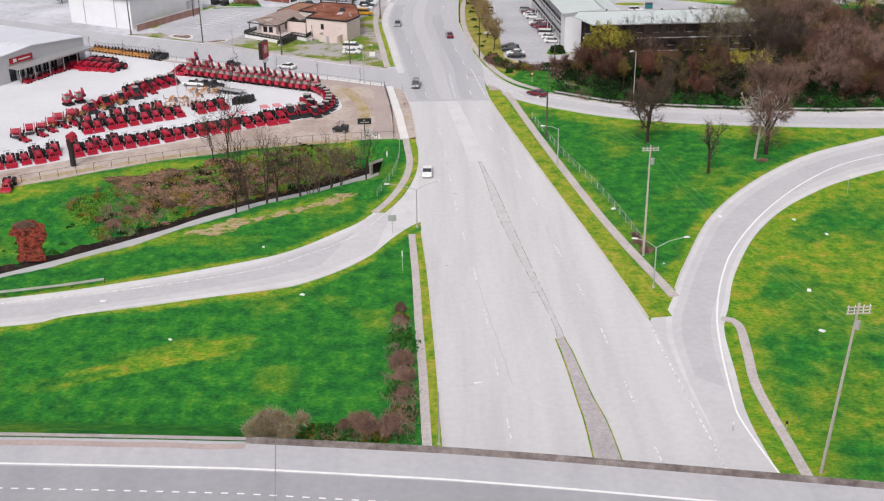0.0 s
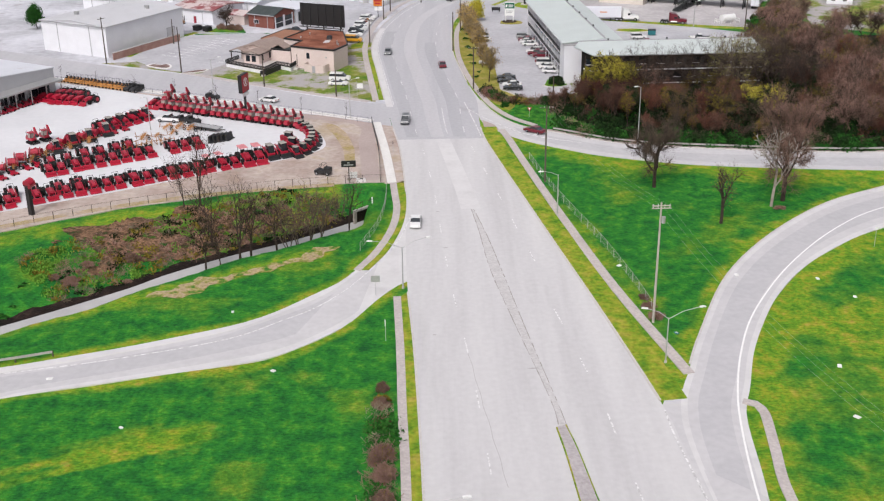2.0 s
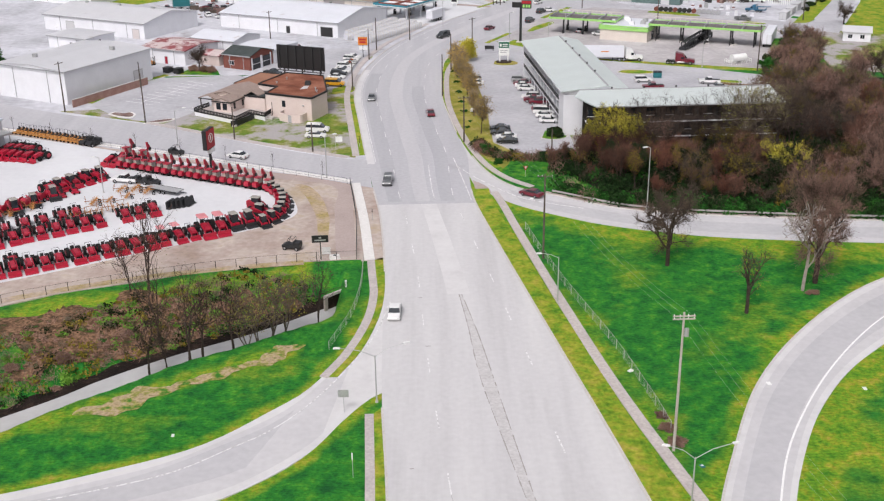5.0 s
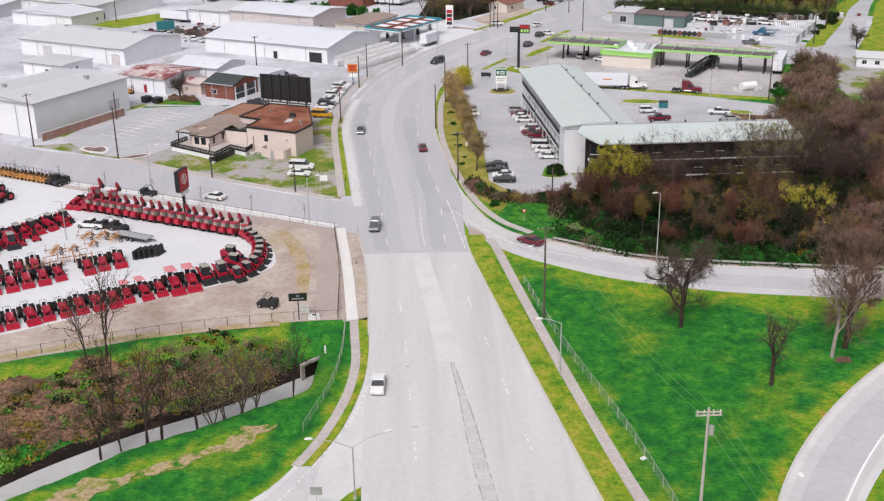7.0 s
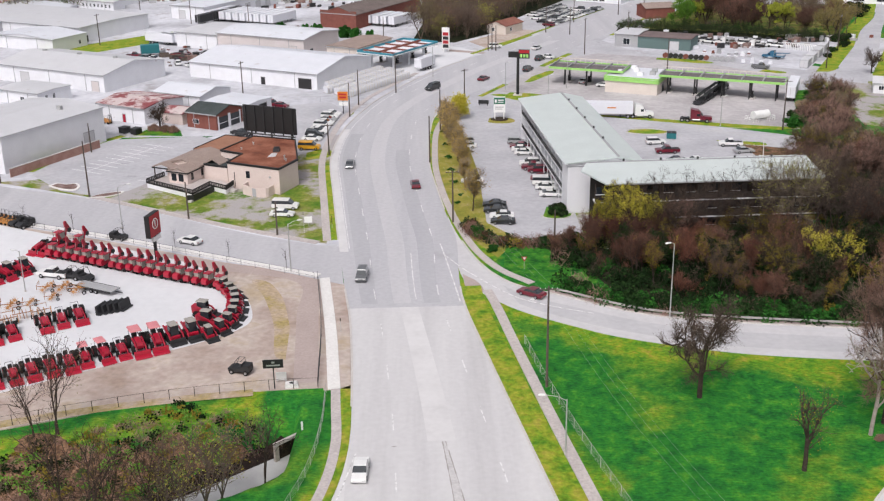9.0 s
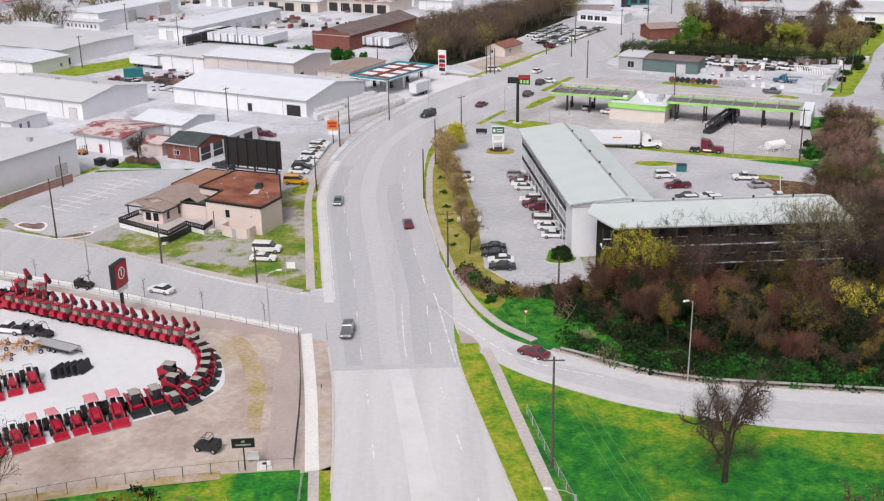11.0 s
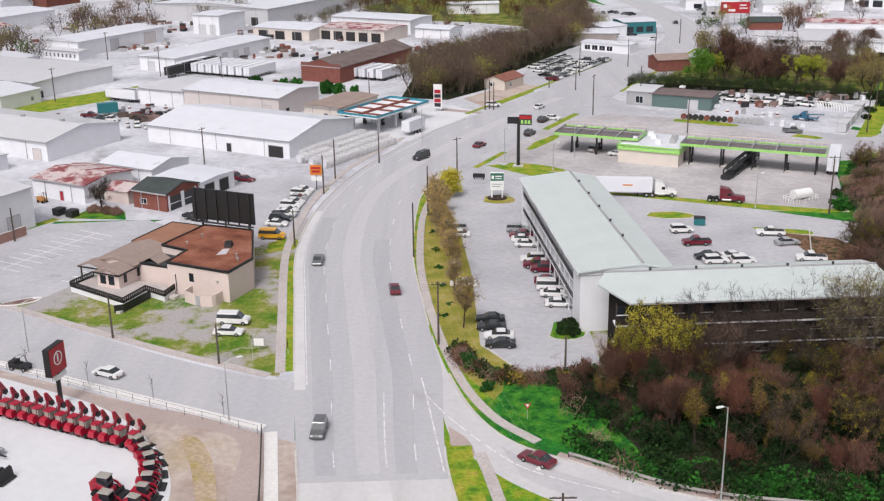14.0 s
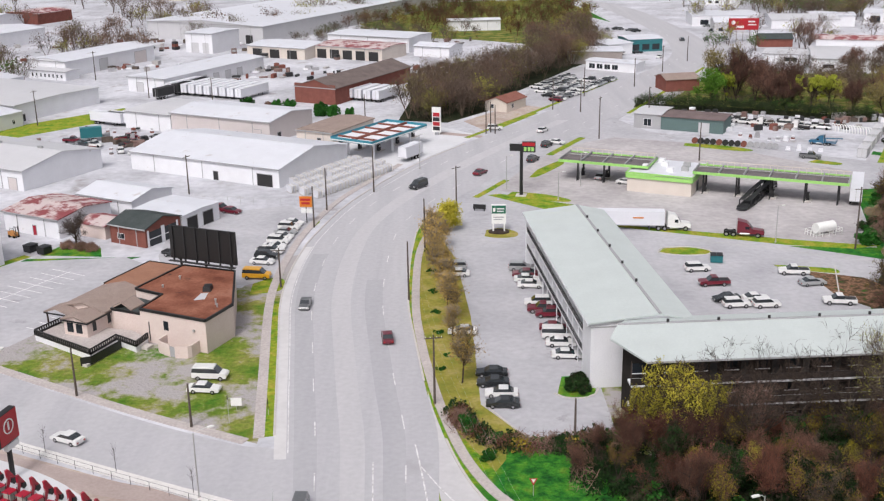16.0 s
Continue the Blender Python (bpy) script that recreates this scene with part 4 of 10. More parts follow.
parcel("wood_floor", [(22.5, 267), (34, 266), (38, 266), (40, 271.8), (79, 270.6), (84, 312), (96, 334), (140, 330), (180, 235), (95, 228), (63, 230), (45, 233.5), (36.5, 237.5), (29, 243), (26, 252)], 0.016, "underwood", "leaf-covered floor of the wood, the trees' shade in its dark colour", "woodland floor")
parcel("wood_grass", [(18.2, 252.5), (27, 244.5), (36, 240.5), (34, 247), (31, 256), (26, 263), (19.5, 266)], 0.027, "lush_rough", "bright green grass at the wood's edge", "grass")
parcel("usedcar_lot", [(40, 486), (47, 484), (88, 548), (84, 575), (66, 570), (44, 520)], 0.026, "parking", "asphalt lot of the used-car dealer", "car park")
parcel("corner_dirt", [(26, 456), (40, 480), (46, 490), (38, 496), (20, 470)], 0.028, "dirt", "bare pinkish dirt forecourt by a small house", "yard")
parcel("far_station_lot", [(-20, 425), (2, 412), (24, 450), (12, 464), (-4, 462)], 0.026, "dealer_lot", "pale forecourt of the far petrol station", "forecourt")
parcel("right_town", [(100, 600), (136, 600), (140, 660), (136, 730), (120, 860), (500, 1400), (900, 1000), (420, 520), (180, 520), (132, 560)], 0.016, "yard", "pale yards and streets of the town")
parcel("far_grass", [(-132, 462), (-118, 452), (-83, 489), (-92, 502)], 0.026, "verge", "long green lawn beside a white warehouse", "grass")

g = Geo()
ribbon(g, offset([p for p in resample(SLIP_UP, 120) if p[0] > 24], 0.75), 1.5, -0.2, 0.035)
structure("rail_edge", g, "dirt_dark", "strip of brown dirt under the guard rail", "verge")
# dry grass between pavement and road by motel and restaurant
g = Geo()
ln = cut(MAIN_R, 283, 358)
slab_strip(g, offset(ln, -0.1), offset(ln, -1.6), -0.2, 0.09, 40)
ln = cut(MAIN_L, 268, 344)
slab_strip(g, offset(cut(MAIN_L, 268, 319), 1.35), offset(cut(MAIN_L, 268, 319), 0.1), -0.2, 0.09, 40)
structure("verge_town", g, "verge", "yellow-green grass strips between pavement and road", "verge")
# scrubby strip round the restaurant's car park
g = Geo()
ribbon(g, spline([(-83.4, 316.5), (-77.9, 334.9), (-70.4, 346.8)]), 2.2, -0.2, 0.045)
structure("verge_parking", g, "verge", "dry grass strip beside the restaurant car park", "verge")
parcel("scrub", [(-68, 347), (-64.8, 346.6), (-55.3, 345.4), (-57.1, 351.3), (-65.5, 353.4)], 0.04, "grass", "rough green corner under a bare tree", "grass")
# hard shoulders of the far road
g = Geo()
slab_strip(g, cut(MAIN_R, 372, 640), offset(cut(MAIN_R, 372, 640), -9), -0.3, 0.02, 120)
structure("roadside_far", g, "parking", "worn grey roadside between the far road and the lots", "roadside")
g = Geo()
slab_strip(g, offset(cut(MAIN_L, 440, 900), 12), cut(MAIN_L, 440, 900), -0.3, 0.02, 120)
slab_strip(g, cut(MAIN_R, 600, 900), offset(cut(MAIN_R, 600, 900), -14), -0.3, 0.019, 90)
structure("roadside_town", g, "yard", "pale roadside of the far road", "roadside")
g = Geo()
for y0, y1, o0, o1 in ((384, 402, 3.0, 4.6), (425, 447, 2.4, 4.4), (478, 520, 2.2, 3.6), (530, 566, 2.0, 3.2)):
    ln = cut(MAIN_R, y0, y1)
    slab_strip(g, offset(ln, -o0), offset(ln, -o1), -0.2, 0.05, 12)
for y0, y1 in ((444, 468), (474, 500), (512, 540)):
    ln = cut(MAIN_L, y0, y1)
    slab_strip(g, offset(ln, 4.0), offset(ln, 2.4), -0.2, 0.05, 12)
structure("roadside_grass", g, "verge", "short strips of dry grass along the far road", "verge")

# verges of dry grass and pavements with kerbs
g = Geo()
slab_strip(g, cut(MAIN_R, 131, 246), offset(cut(MAIN_R, 131, 246), -3.4), -0.2, 0.10, 60)
structure("verge_right", g, "verge", "strip of yellow-green dry grass between kerb and pavement", "verge")
g = Geo()
wr = spline([(32.6, 138.6), (27.0, 165), (22.6, 192), (18.5, 220), (16.2, 237), (15.0, 244)])
ribbon(g, wr, 1.5, -0.2, 0.13)
structure("pavement_right", g, "walk", "narrow pinkish concrete pavement", "pavement")
g = Geo()
wl = spline([(-0.4, 70), (-1.9, 102), (-2.6, 119), (-3.2, 130), (-3.9, 146), (-4.8, 162)])
ribbon(g, wl, 1.1, -0.2, 0.13)
structure("pavement_left", g, "walk", "narrow weathered concrete pavement", "pavement")
g = Geo()
slab_strip(g, [(p[0] + 0.5, p[1]) for p in resample(wl, 40)], [(p[0] - 0.1, p[1]) for p in resample(cut(MAIN_L, 70, 165), 40)], -0.2, 0.11, 40)
structure("verge_left", g, "verge", "narrow strip of yellow-green grass beside the kerb", "verge")
g = Geo()
wl2 = spline([(-11.2, 171.6), (-8.6, 178.5), (-6.5, 188), (-5.9, 197), (-6.6, 206), (-7.0, 211)])
ribbon(g, wl2, 1.25, -0.2, 0.13)
structure("pavement_left_bend", g, "walk", "concrete pavement bending round the ramp's corner", "pavement")
g = Geo()
slab_strip(g, [(p[0] + 0.6, p[1]) for p in resample(wl2, 40)], spline([(-9.4, 171.6), (-6.6, 179.5), (-4.7, 190), (-4.3, 200), (-5.0, 212)]), -0.2, 0.11, 40)
structure("verge_left_bend", g, "verge", "strip of yellow-green grass beside the kerb", "verge")
g = Geo()
ribbon(g, spline([(-7.2, 211), (-9.2, 230), (-11.9, 250.4)]), 1.7, -0.2, 0.14)
structure("pavement_new", g, "walk_new", "new bright concrete pavement beside the dealer's lot", "pavement")
g = Geo()
slab_strip(g, spline([(-6.3, 211), (-8.3, 230), (-10.6, 247.5)]), spline([(-5.0, 211), (-6.4, 230), (-8.3, 246)]), -0.2, 0.11, 30)
structure("verge_new", g, "dirt", "bare earth verge with dry grass tufts", "verge")
g = Geo()
ribbon(g, spline([(-13.0, 251.6), (-30, 260.2), (-54, 272.6), (-80.7, 285), (-110, 301)]), 1.6, -0.2, 0.14)
structure("pavement_street", g, "walk_new", "new bright concrete pavement along the side street", "pavement")
g = Geo()
ribbon(g, spline([(-13.0, 268.5), (-15.4, 290), (-18.2, 316), (-18.7, 331), (-18.0, 345), (-16.2, 361), (-10.5, 386), (2, 417)]), 1.5, -0.2, 0.12)
ribbon(g, spline([(-14.6, 267.6), (-33, 277.8), (-64, 297.4)]), 1.6, -0.2, 0.12)
structure("pavement_restaurant", g, "walk", "concrete pavements round the restaurant's lawn", "pavement")
g = Geo()
ribbon(g, spline([(22.5, 246.6), (17.6, 253), (13.9, 262.5), (11.2, 275.5), (9.4, 288), (8.3, 298), (7.2, 313), (7.1, 331), (7.7, 346), (9.8, 360)]), 1.4, -0.2, 0.13)
structure("pavement_motel", g, "walk", "concrete pavement between road and motel", "pavement")
g = Geo()
ribbon(g, spline([(37.6, 131.8), (39.0, 131.2), (39.5, 129.3), (38.6, 121.8), (37.6, 113.6), (38.0, 100), (38.6, 80)]), 1.2, -0.2, 0.12)
structure("pavement_loop", g, "walk", "narrow concrete pavement beside the loop ramp", "pavement")
g = Geo()
for ln in (cut(MAIN_R, 131, 246), cut(MAIN_L, 60, 165), cut(MAIN_L, 206, 247), cut(MAIN_L, 268, 440), cut(MAIN_R, 284, 375)):
    ribbon(g, ln, 0.3, -0.2, 0.15)
ribbon(g, offset(resample(SLIP_UP, 70)[6:], 0.1), 0.3, -0.2, 0.15)
ribbon(g, offset(cut(LOOP_IN, 141, 225), 0.1), 0.3, -0.2, 0.12)
structure("kerb", g, "kerb", "pale concrete kerbs along the roads", "kerb")

# ---- motorway bridge ----
DECK = thing("overpass", 0, 0, 0, 0, "concrete motorway bridge with stained parapet over the road", "bridge")
dk = [(x, float(bank_line(x))) for x in range(-120, 121, 4)]
g = Geo()
ribbon(g, [(p[0], p[1] - 13) for p in dk], 26, 5.2, 6.5)
part("deck", g, "asphalt", DECK)
g = Geo()
ribbon(g, [(p[0], p[1] - 0.1) for p in dk if p[0] >= -20], 0.4, 6.4, 7.05)
part("parapet", g, shade("stained_parapet", [(0.07, 0.055, 0.05), (0.20, 0.17, 0.16), (0.34, 0.31, 0.295)], 0.5, 3, 0.9, 0, 0.2, 0.5, "world"), DECK, "dark stained concrete parapet")
g = Geo()
ribbon(g, [(p[0], p[1] - 4.6) for p in dk], 0.28, 6.5, 6.512)
part("edge_line", g, "white_strong", DECK)
g = Geo()
g2 = Geo()
ribbon(g2, [(p[0], p[1] - 15.3) for p in dk], 20.6, 6.4, 6.506)
part("dark_lane", g2, shade("asphalt_greyer", [(0.29, 0.285, 0.305), (0.35, 0.345, 0.365)], 0.12, 1.2, 0.9, 0, 0.0, 0.45, "world", grain=0.12, stretch=(86, 0.07)), DECK)
g2 = Geo()
ribbon(g2, [(p[0], p[1] - 0.95 - 0.15 * math.sin(p[0] * 0.7)) for p in dk if p[0] <= -20], 0.9, 6.4, 6.53)
part("dirt_edge", g2, "dirt_dark", DECK, "brown dirt and weeds below the guard rail")
for i in range(60):
    x0 = -80 + i * 1.55
    ribbon(g, [(x0, bank_line(x0) - 8.6), (x0 + 0.7, bank_line(x0 + 0.7) - 8.6)], 0.18, 6.5, 6.514, 2)
tagged(part("lane_marking", g, "white_strong", DECK), kind="stuff")
g = Geo()
ribbon(g, [(-17.0, bank_line(-17) - 0.3), (-14, 70)], 0.12, 6.5, 6.514)
part("expansion_joint", g, "seam", DECK)
g = Geo()
ribbon(g, [(p[0], p[1] - 0.1) for p in dk if p[0] <= -20], 0.08, 6.75, 7.1)
part("guard_rail", g, "steel_dull", DECK, "ribbed steel guard rail")
g = Geo()
for i in range(34):
    x0 = -119 + i * 3
    part("rail_post", Geo().box(x0 - 0.08, x0 + 0.08, bank_line(x0) - 0.02, bank_line(x0) + 0.14, 5.6, 7.0), "wood_pole", DECK)
for x0 in (-18, 5, 42, 62):
    g = Geo()
    for k in range(4):
        yy = bank_line(x0) - 4 - 6 * k
        g.tube((x0, yy, -0.3), (x0, yy, 5.0), 0.6, 0.6, 12)
    g.box(x0 - 0.7, x0 + 0.7, bank_line(x0) - 24, bank_line(x0) - 2, 4.5, 5.25)
    part("pier", g, "kerb", DECK)


# dry grass towards the road edges and in drifts over the fields
pv = np.array([v.co[:2] for v in ground.data.vertices])
near = (np.abs(pv[:, 0]) < 160) & (pv[:, 1] > 60) & (pv[:, 1] < 330)
dry = np.full(len(pv), 0.0)
q = pv[near]
best = np.full(len(q), 99.0)
for ln, reach in ((LOOP_OUT, 5.0), (LOOP_IN, 3.0), (SLIP_LO, 9.0), (RAMP_UP, 2.2), (RAMP_LO, 2.2), (MAIN_R, 9.0)):
    d = np.abs(near_line(q[:, 0], q[:, 1], resample(ln, 120)))
    best = np.minimum(best, d / reach)
val = np.clip(1.1 - best, 0, 1) * 0.38
val += 0.62 * np.exp(-(((q[:, 0] + 36) / 10) ** 2 + ((q[:, 1] - 122 - 0.42 * (q[:, 0] + 37)) / 3.0) ** 2)) * (0.6 + 0.4 * np.sin(q[:, 1] * 4 + q[:, 0]))
inside_loop = (near_line(q[:, 0], q[:, 1], resample(LOOP_OUT, 120)) < 0) & (q[:, 0] > 30)
val += np.where(inside_loop, 0.06, np.where(q[:, 0] > 15, -0.055, -0.05))
val += 0.10 * np.exp(-(((q[:, 0] - 62) / 14) ** 2 + ((q[:, 1] - 150) / 22) ** 2))
val += 0.12 * np.exp(-(((q[:, 0] - 50) / 6) ** 2 + ((q[:, 1] - 197) / 9) ** 2))
val += 0.30 * np.exp(-((q[:, 1] - 165 - 0.62 * (q[:, 0] + 40)) / 2.2) ** 2) * (q[:, 0] < -14) * (q[:, 0] > -60)
val += 0.26 * np.exp(-((q[:, 1] - 191 - 0.42 * (q[:, 0] + 60)) / 5) ** 2) * (q[:, 0] < -16)
dry[near] = val
at = ground.data.attributes.new("dry", "FLOAT", "POINT")
at.data.foreach_set("value", dry.astype(np.float32))


# ---- buildings ----
GRID = -28.7


def side_frame(L, D, side):
    """Local matrix of a wall's face: x along the wall, -y outwards, z up."""
    return {"front": pose(0, 0, 0), "right": pose(L, 0, 0, 0, 0, 90), "back": pose(L, D, 0, 0, 0, 180), "left": pose(0, D, 0, 0, 0, -90)}[side]


def gable_roof(L, D, eave, rise, ridge="x", over=0.35, thick=0.22):
    g = Geo()
    if ridge == "x":
        pr = [(-over, eave - 0.02), (D / 2, eave + rise), (D + over, eave - 0.02), (D + over, eave - 0.02 + thick), (D / 2, eave + rise + thick), (-over, eave - 0.02 + thick)]
        m = Matrix(((0, 1, 0, 0), (1, 0, 0, 0), (0, 0, 1, 0), (0, 0, 0, 1)))
        g.side(pr, -over, L + over, m)
    else:
        pr = [(-over, eave - 0.02), (L / 2, eave + rise), (L + over, eave - 0.02), (L + over, eave - 0.02 + thick), (L / 2, eave + rise + thick), (-over, eave - 0.02 + thick)]
        g.side(pr, -over, D + over)
    return g


def gable_walls(L, D, eave, rise, ridge="x"):
    g = Geo()
    if ridge == "x":
        m = Matrix(((0, 1, 0, 0), (1, 0, 0, 0), (0, 0, 1, 0), (0, 0, 0, 1)))
        g.side([(0, -0.3), (D, -0.3), (D, eave), (D / 2, eave + rise), (0, eave)], 0, L, m)
    else:
        g.side([(0, -0.3), (L, -0.3), (L, eave), (L / 2, eave + rise), (0, eave)], 0, D)
    return g


def put_door(owner, L, D, side, at, w, h, mat="sheet_grey", name="door", z=0.05):
    m = side_frame(L, D, side)
    k = max(2, int(h / 0.6))
    pr = []
    for q in range(k):
        pr += [(0.0 - 0.05, z + h * q / k), (-0.05, z + h * (q + 0.9) / k), (-0.015, z + h * (q + 0.92) / k), (-0.015, z + h * (q + 0.99) / k)]
    pr += [(0.02, z + h), (0.02, z)]
    turned = Matrix(((0, 1, 0, 0), (1, 0, 0, 0), (0, 0, 1, 0), (0, 0, 0, 1)))
    g = Geo().side(pr, at, at + w, m @ turned)
    d = part(name, g, mat, owner)
    g = Geo()
    for a, b, c, e in ((at - 0.12, at, 0, h + 0.12), (at + w, at + w + 0.12, 0, h + 0.12), (at - 0.12, at + w + 0.12, h, h + 0.14)):
        g.box(a, b, -0.1, 0.02, z + c if c == h else z, z + e, m)
    if owner.matrix_basis.translation.y < 580:
        part("frame", g, "wall_grey", d)
    return d


def put_window(owner, L, D, side, at, w, z, h, frame="wall_white"):
    m = side_frame(L, D, side)
    d = part("window", Geo().box(at, at + w, -0.03, 0.02, z, z + h, m), "glass", owner)
    g = Geo()
    for a, b, c, e in ((at - 0.07, at + w + 0.07, z - 0.08, z), (at - 0.07, at + w + 0.07, z + h, z + h + 0.07), (at - 0.07, at, z, z + h), (at + w, at + w + 0.07, z, z + h), (at + w / 2 - 0.03, at + w / 2 + 0.03, z, z + h)):
        g.box(a, b, -0.07, 0.02, c, e, m)
    if owner.matrix_basis.translation.y < 580:
        part("frame", g, frame, d)
    return d


def warehouse(rx, ry, L, D, eave, rise=1.0, ridge="x", wall="sheet_white", roof="roof_white", turn=GRID, label="", doors=(), windows=(), trim=True, name="warehouse", vents=0, category="building"):
    """rx, ry: the near right corner on the ground; L to its left, D away from the camera."""
    a = radians(turn)
    ob = thing(name, rx - L * math.cos(a), ry - L * math.sin(a), 0, turn, label, category)
    part("wall", gable_walls(L, D, eave, rise, ridge), wall, ob)
    part("roof", gable_roof(L, D, eave, rise, ridge), roof, ob)
    if trim:
        g = Geo()
        g.box(-0.4, L + 0.4, -0.5, -0.36, eave - 0.12, eave + 0.16)
        part("gutter", g, "wall_grey", ob)
        for i in range(max(2, int(L / 12))):
            x = L * (i + 0.5) / max(2, int(L / 12))
            part("downpipe", Geo().box(x - 0.07, x + 0.07, -0.12, 0.02, 0, eave - 0.1), "wall_grey", ob)
    for d in doors:
        put_door(ob, L, D, *d)
    for w in windows:
        put_window(ob, L, D, *w)
    for i in range(vents):
        x = L * (i + 0.5) / vents
        y = D / 2 if ridge == "x" else D * (i + 0.5) / vents
        part("roof_vent", Geo().box(x - 0.6, x + 0.6, y - 0.4, y + 0.4, eave + rise * 0.6, eave + rise + 0.7), "steel", ob)
    return ob


# dealer's showroom
ob = warehouse(-107.6, 250, 42, 34, 6.0, 1.4, "x", "sheet_grey", "roof_white", label="grey showroom of the machine dealer with a white metal roof", name="showroom",
               doors=[("right", 26, 2.4, 2.6, "glass")], windows=[("right", 12 + 2.6 * i, 2.0, 0.6, 2.2) for i in range(5)])
g = Geo()
g.box(42.0, 46.0, 9, 33, 3.6, 4.0)
part("entrance_canopy", g, "steel", ob, "pale metal entrance canopy")
for k in range(6):
    part("canopy_post", Geo().tube((45.6, 9.5 + k * 4.6, 0), (45.6, 9.5 + k * 4.6, 3.6), 0.12, 0.12, 8), "steel", ob)
sg = part("fascia_sign", Geo().box(42.02, 42.2, 10, 17, 4.3, 5.7), "red_sign", ob, "red wall sign with a white mark")
part("mark", Geo().box(42.2, 42.25, 11.0, 12.0, 4.6, 5.4).box(42.2, 42.25, 12.6, 16.2, 4.85, 5.15), "sign_white", sg)
part("sliding_glass", Geo().box(42.0, 42.06, 9.5, 11.4, 0.2, 3.4), "glass", ob)
part("sliding_glass", Geo().box(42.0, 42.06, 28.6, 32, 0.2, 3.4), "glass", ob)

# sheds and warehouses of the industrial blocks
warehouse(-88, 314.7, 24, 31, 8.4, 0.9, "y", "wall_white", "roof_grey", label="tall cream warehouse with a grey metal roof", doors=[("right", 24, 3.2, 3.6, "sheet_grey")], vents=2)
g = Geo()
g.box(0, 0.25, 0, 27, -0.2, 1.9)
w = thing("yard_wall", -86.2, 312.5, 0, GRID, "low weathered red-brick yard wall along the warehouse", "wall")
part("panel", g, shade("rust_wall", [(0.30, 0.16, 0.13), (0.42, 0.27, 0.23)], 0.5, 5, 0.9, 0, 0.2), w)
part("cap", Geo().box(-0.06, 0.31, -0.05, 27.05, 1.9, 2.0), "kerb", w)
warehouse(-88.3, 396.5, 44, 26, 5.0, 2.2, "x", "wall_white", "roof_grey", label="long white warehouse with a grey roof", doors=[("front", 39, 2.8, 3.0, "sheet_beige"), ("front", 10, 3.5, 3.4, "sheet_grey")], vents=3)
warehouse(-102, 380, 16, 12, 3.6, 0.3, "x", "wall_white", "roof_grey", label="small white flat-roofed office", windows=[("right", 2.5, 0.8, 1, 1.7), ("right", 5.2, 0.8, 1, 1.7), ("front", 9, 1.4, 1.2, 1)])
ob = warehouse(-67.3, 357.4, 16, 15, 4.2, 1.0, "x", "wall_white", "roof_rust", label="white workshop with a rust-streaked metal roof", name="workshop", doors=[("front", 8.5, 0.9, 2.1, "red"), ("right", 5, 3.0, 3.2, "sheet_white")])
warehouse(-55.6, 371, 16, 13, 4.0, 1.4, "x", "wall_white", "roof_white", label="white workshop annexe with a pale roof", name="workshop")
warehouse(-57.5, 356.5, 7, 7, 2.8, 0.9, "x", "wall_pink", "roof_rust", label="low lean-to with a faded red roof", name="lean_to", trim=False)
ob = warehouse(-47.6, 350.3, 9.5, 10.5, 3.9, 1.5, "x", "brick_far", "roof_dark", label="brick garage with a dark roof and glazed roller doors", name="garage", windows=[("front", 2, 1.8, 1.2, 1.1)])
for k in range(2):
    m = side_frame(9.5, 10.5, "right")
    d = part("roller_door", Geo().box(1.0 + 4.6 * k, 4.6 + 4.6 * k, -0.05, 0.02, 0.05, 3.1, m), "glass", ob, "glazed roller door")
    part("frame", Geo().box(0.5 + 4.6 * k, 1.0 + 4.6 * k, -0.09, 0.02, 0, 3.5, m).box(4.6 + 4.6 * k, 5.1 + 4.6 * k, -0.09, 0.02, 0, 3.5, m).box(1.0 + 4.6 * k, 4.6 + 4.6 * k, -0.09, 0.02, 1.5, 1.62, m), "wall_white", d)
warehouse(-42.2, 359.8, 13, 12, 3.7, 0.35, "x", "wall_white", "roof_white", label="white flat-roofed garage bay", name="garage_annexe", doors=[("right", 1.5, 3.2, 2.9, "dark"), ("right", 6.6, 3.2, 2.9, "dark")])
warehouse(-26.5, 395, 47, 30, 4.6, 2.6, "x", "wall_white", "roof_white", label="long low white warehouse with a bright roof", doors=[("front", 27, 1.4, 2.2, "dark"), ("front", 40.5, 4.5, 3.0, "dark")], vents=0)
warehouse(-35.4, 444.2, 36, 21, 6.0, 1.4, "x", "sheet_beige", "roof_white", label="beige metal warehouse with a pale roof", doors=[("right", 3.5, 1.6, 2.4, "dark"), ("front", 30, 3, 3.6, "sheet_beige")], windows=[("front", 24, 0.8, 1, 1.6), ("front", 25.6, 0.8, 1, 1.6)])
warehouse(-67.2, 461.5, 18, 22, 5.2, 0.5, "x", "wall_white", "roof_grey", label="white block-built warehouse with a grey flat roof")
warehouse(-120, 480, 70, 36, 5.4, 0.5, "x", "wall_white", "roof_grey", label="broad white warehouse with a flat grey roof", doors=[("right", 3, 0.9, 2.2, "dark")])
warehouse(-124, 462, 30, 16, 4.4, 1.2, "y", "wall_white", "roof_white", label="white gabled store beside a lawn", windows=[("right", 12, 0.9, 1.2, 1.2)])
warehouse(-131.5, 567.5, 20, 50, 6.0, 1.2, "y", "wall_white", "roof_white", label="long white workshop with tall doors", doors=[("right", 18, 4.5, 4.6, "sheet_grey"), ("right", 38, 7, 4.8, "sheet_beige")])
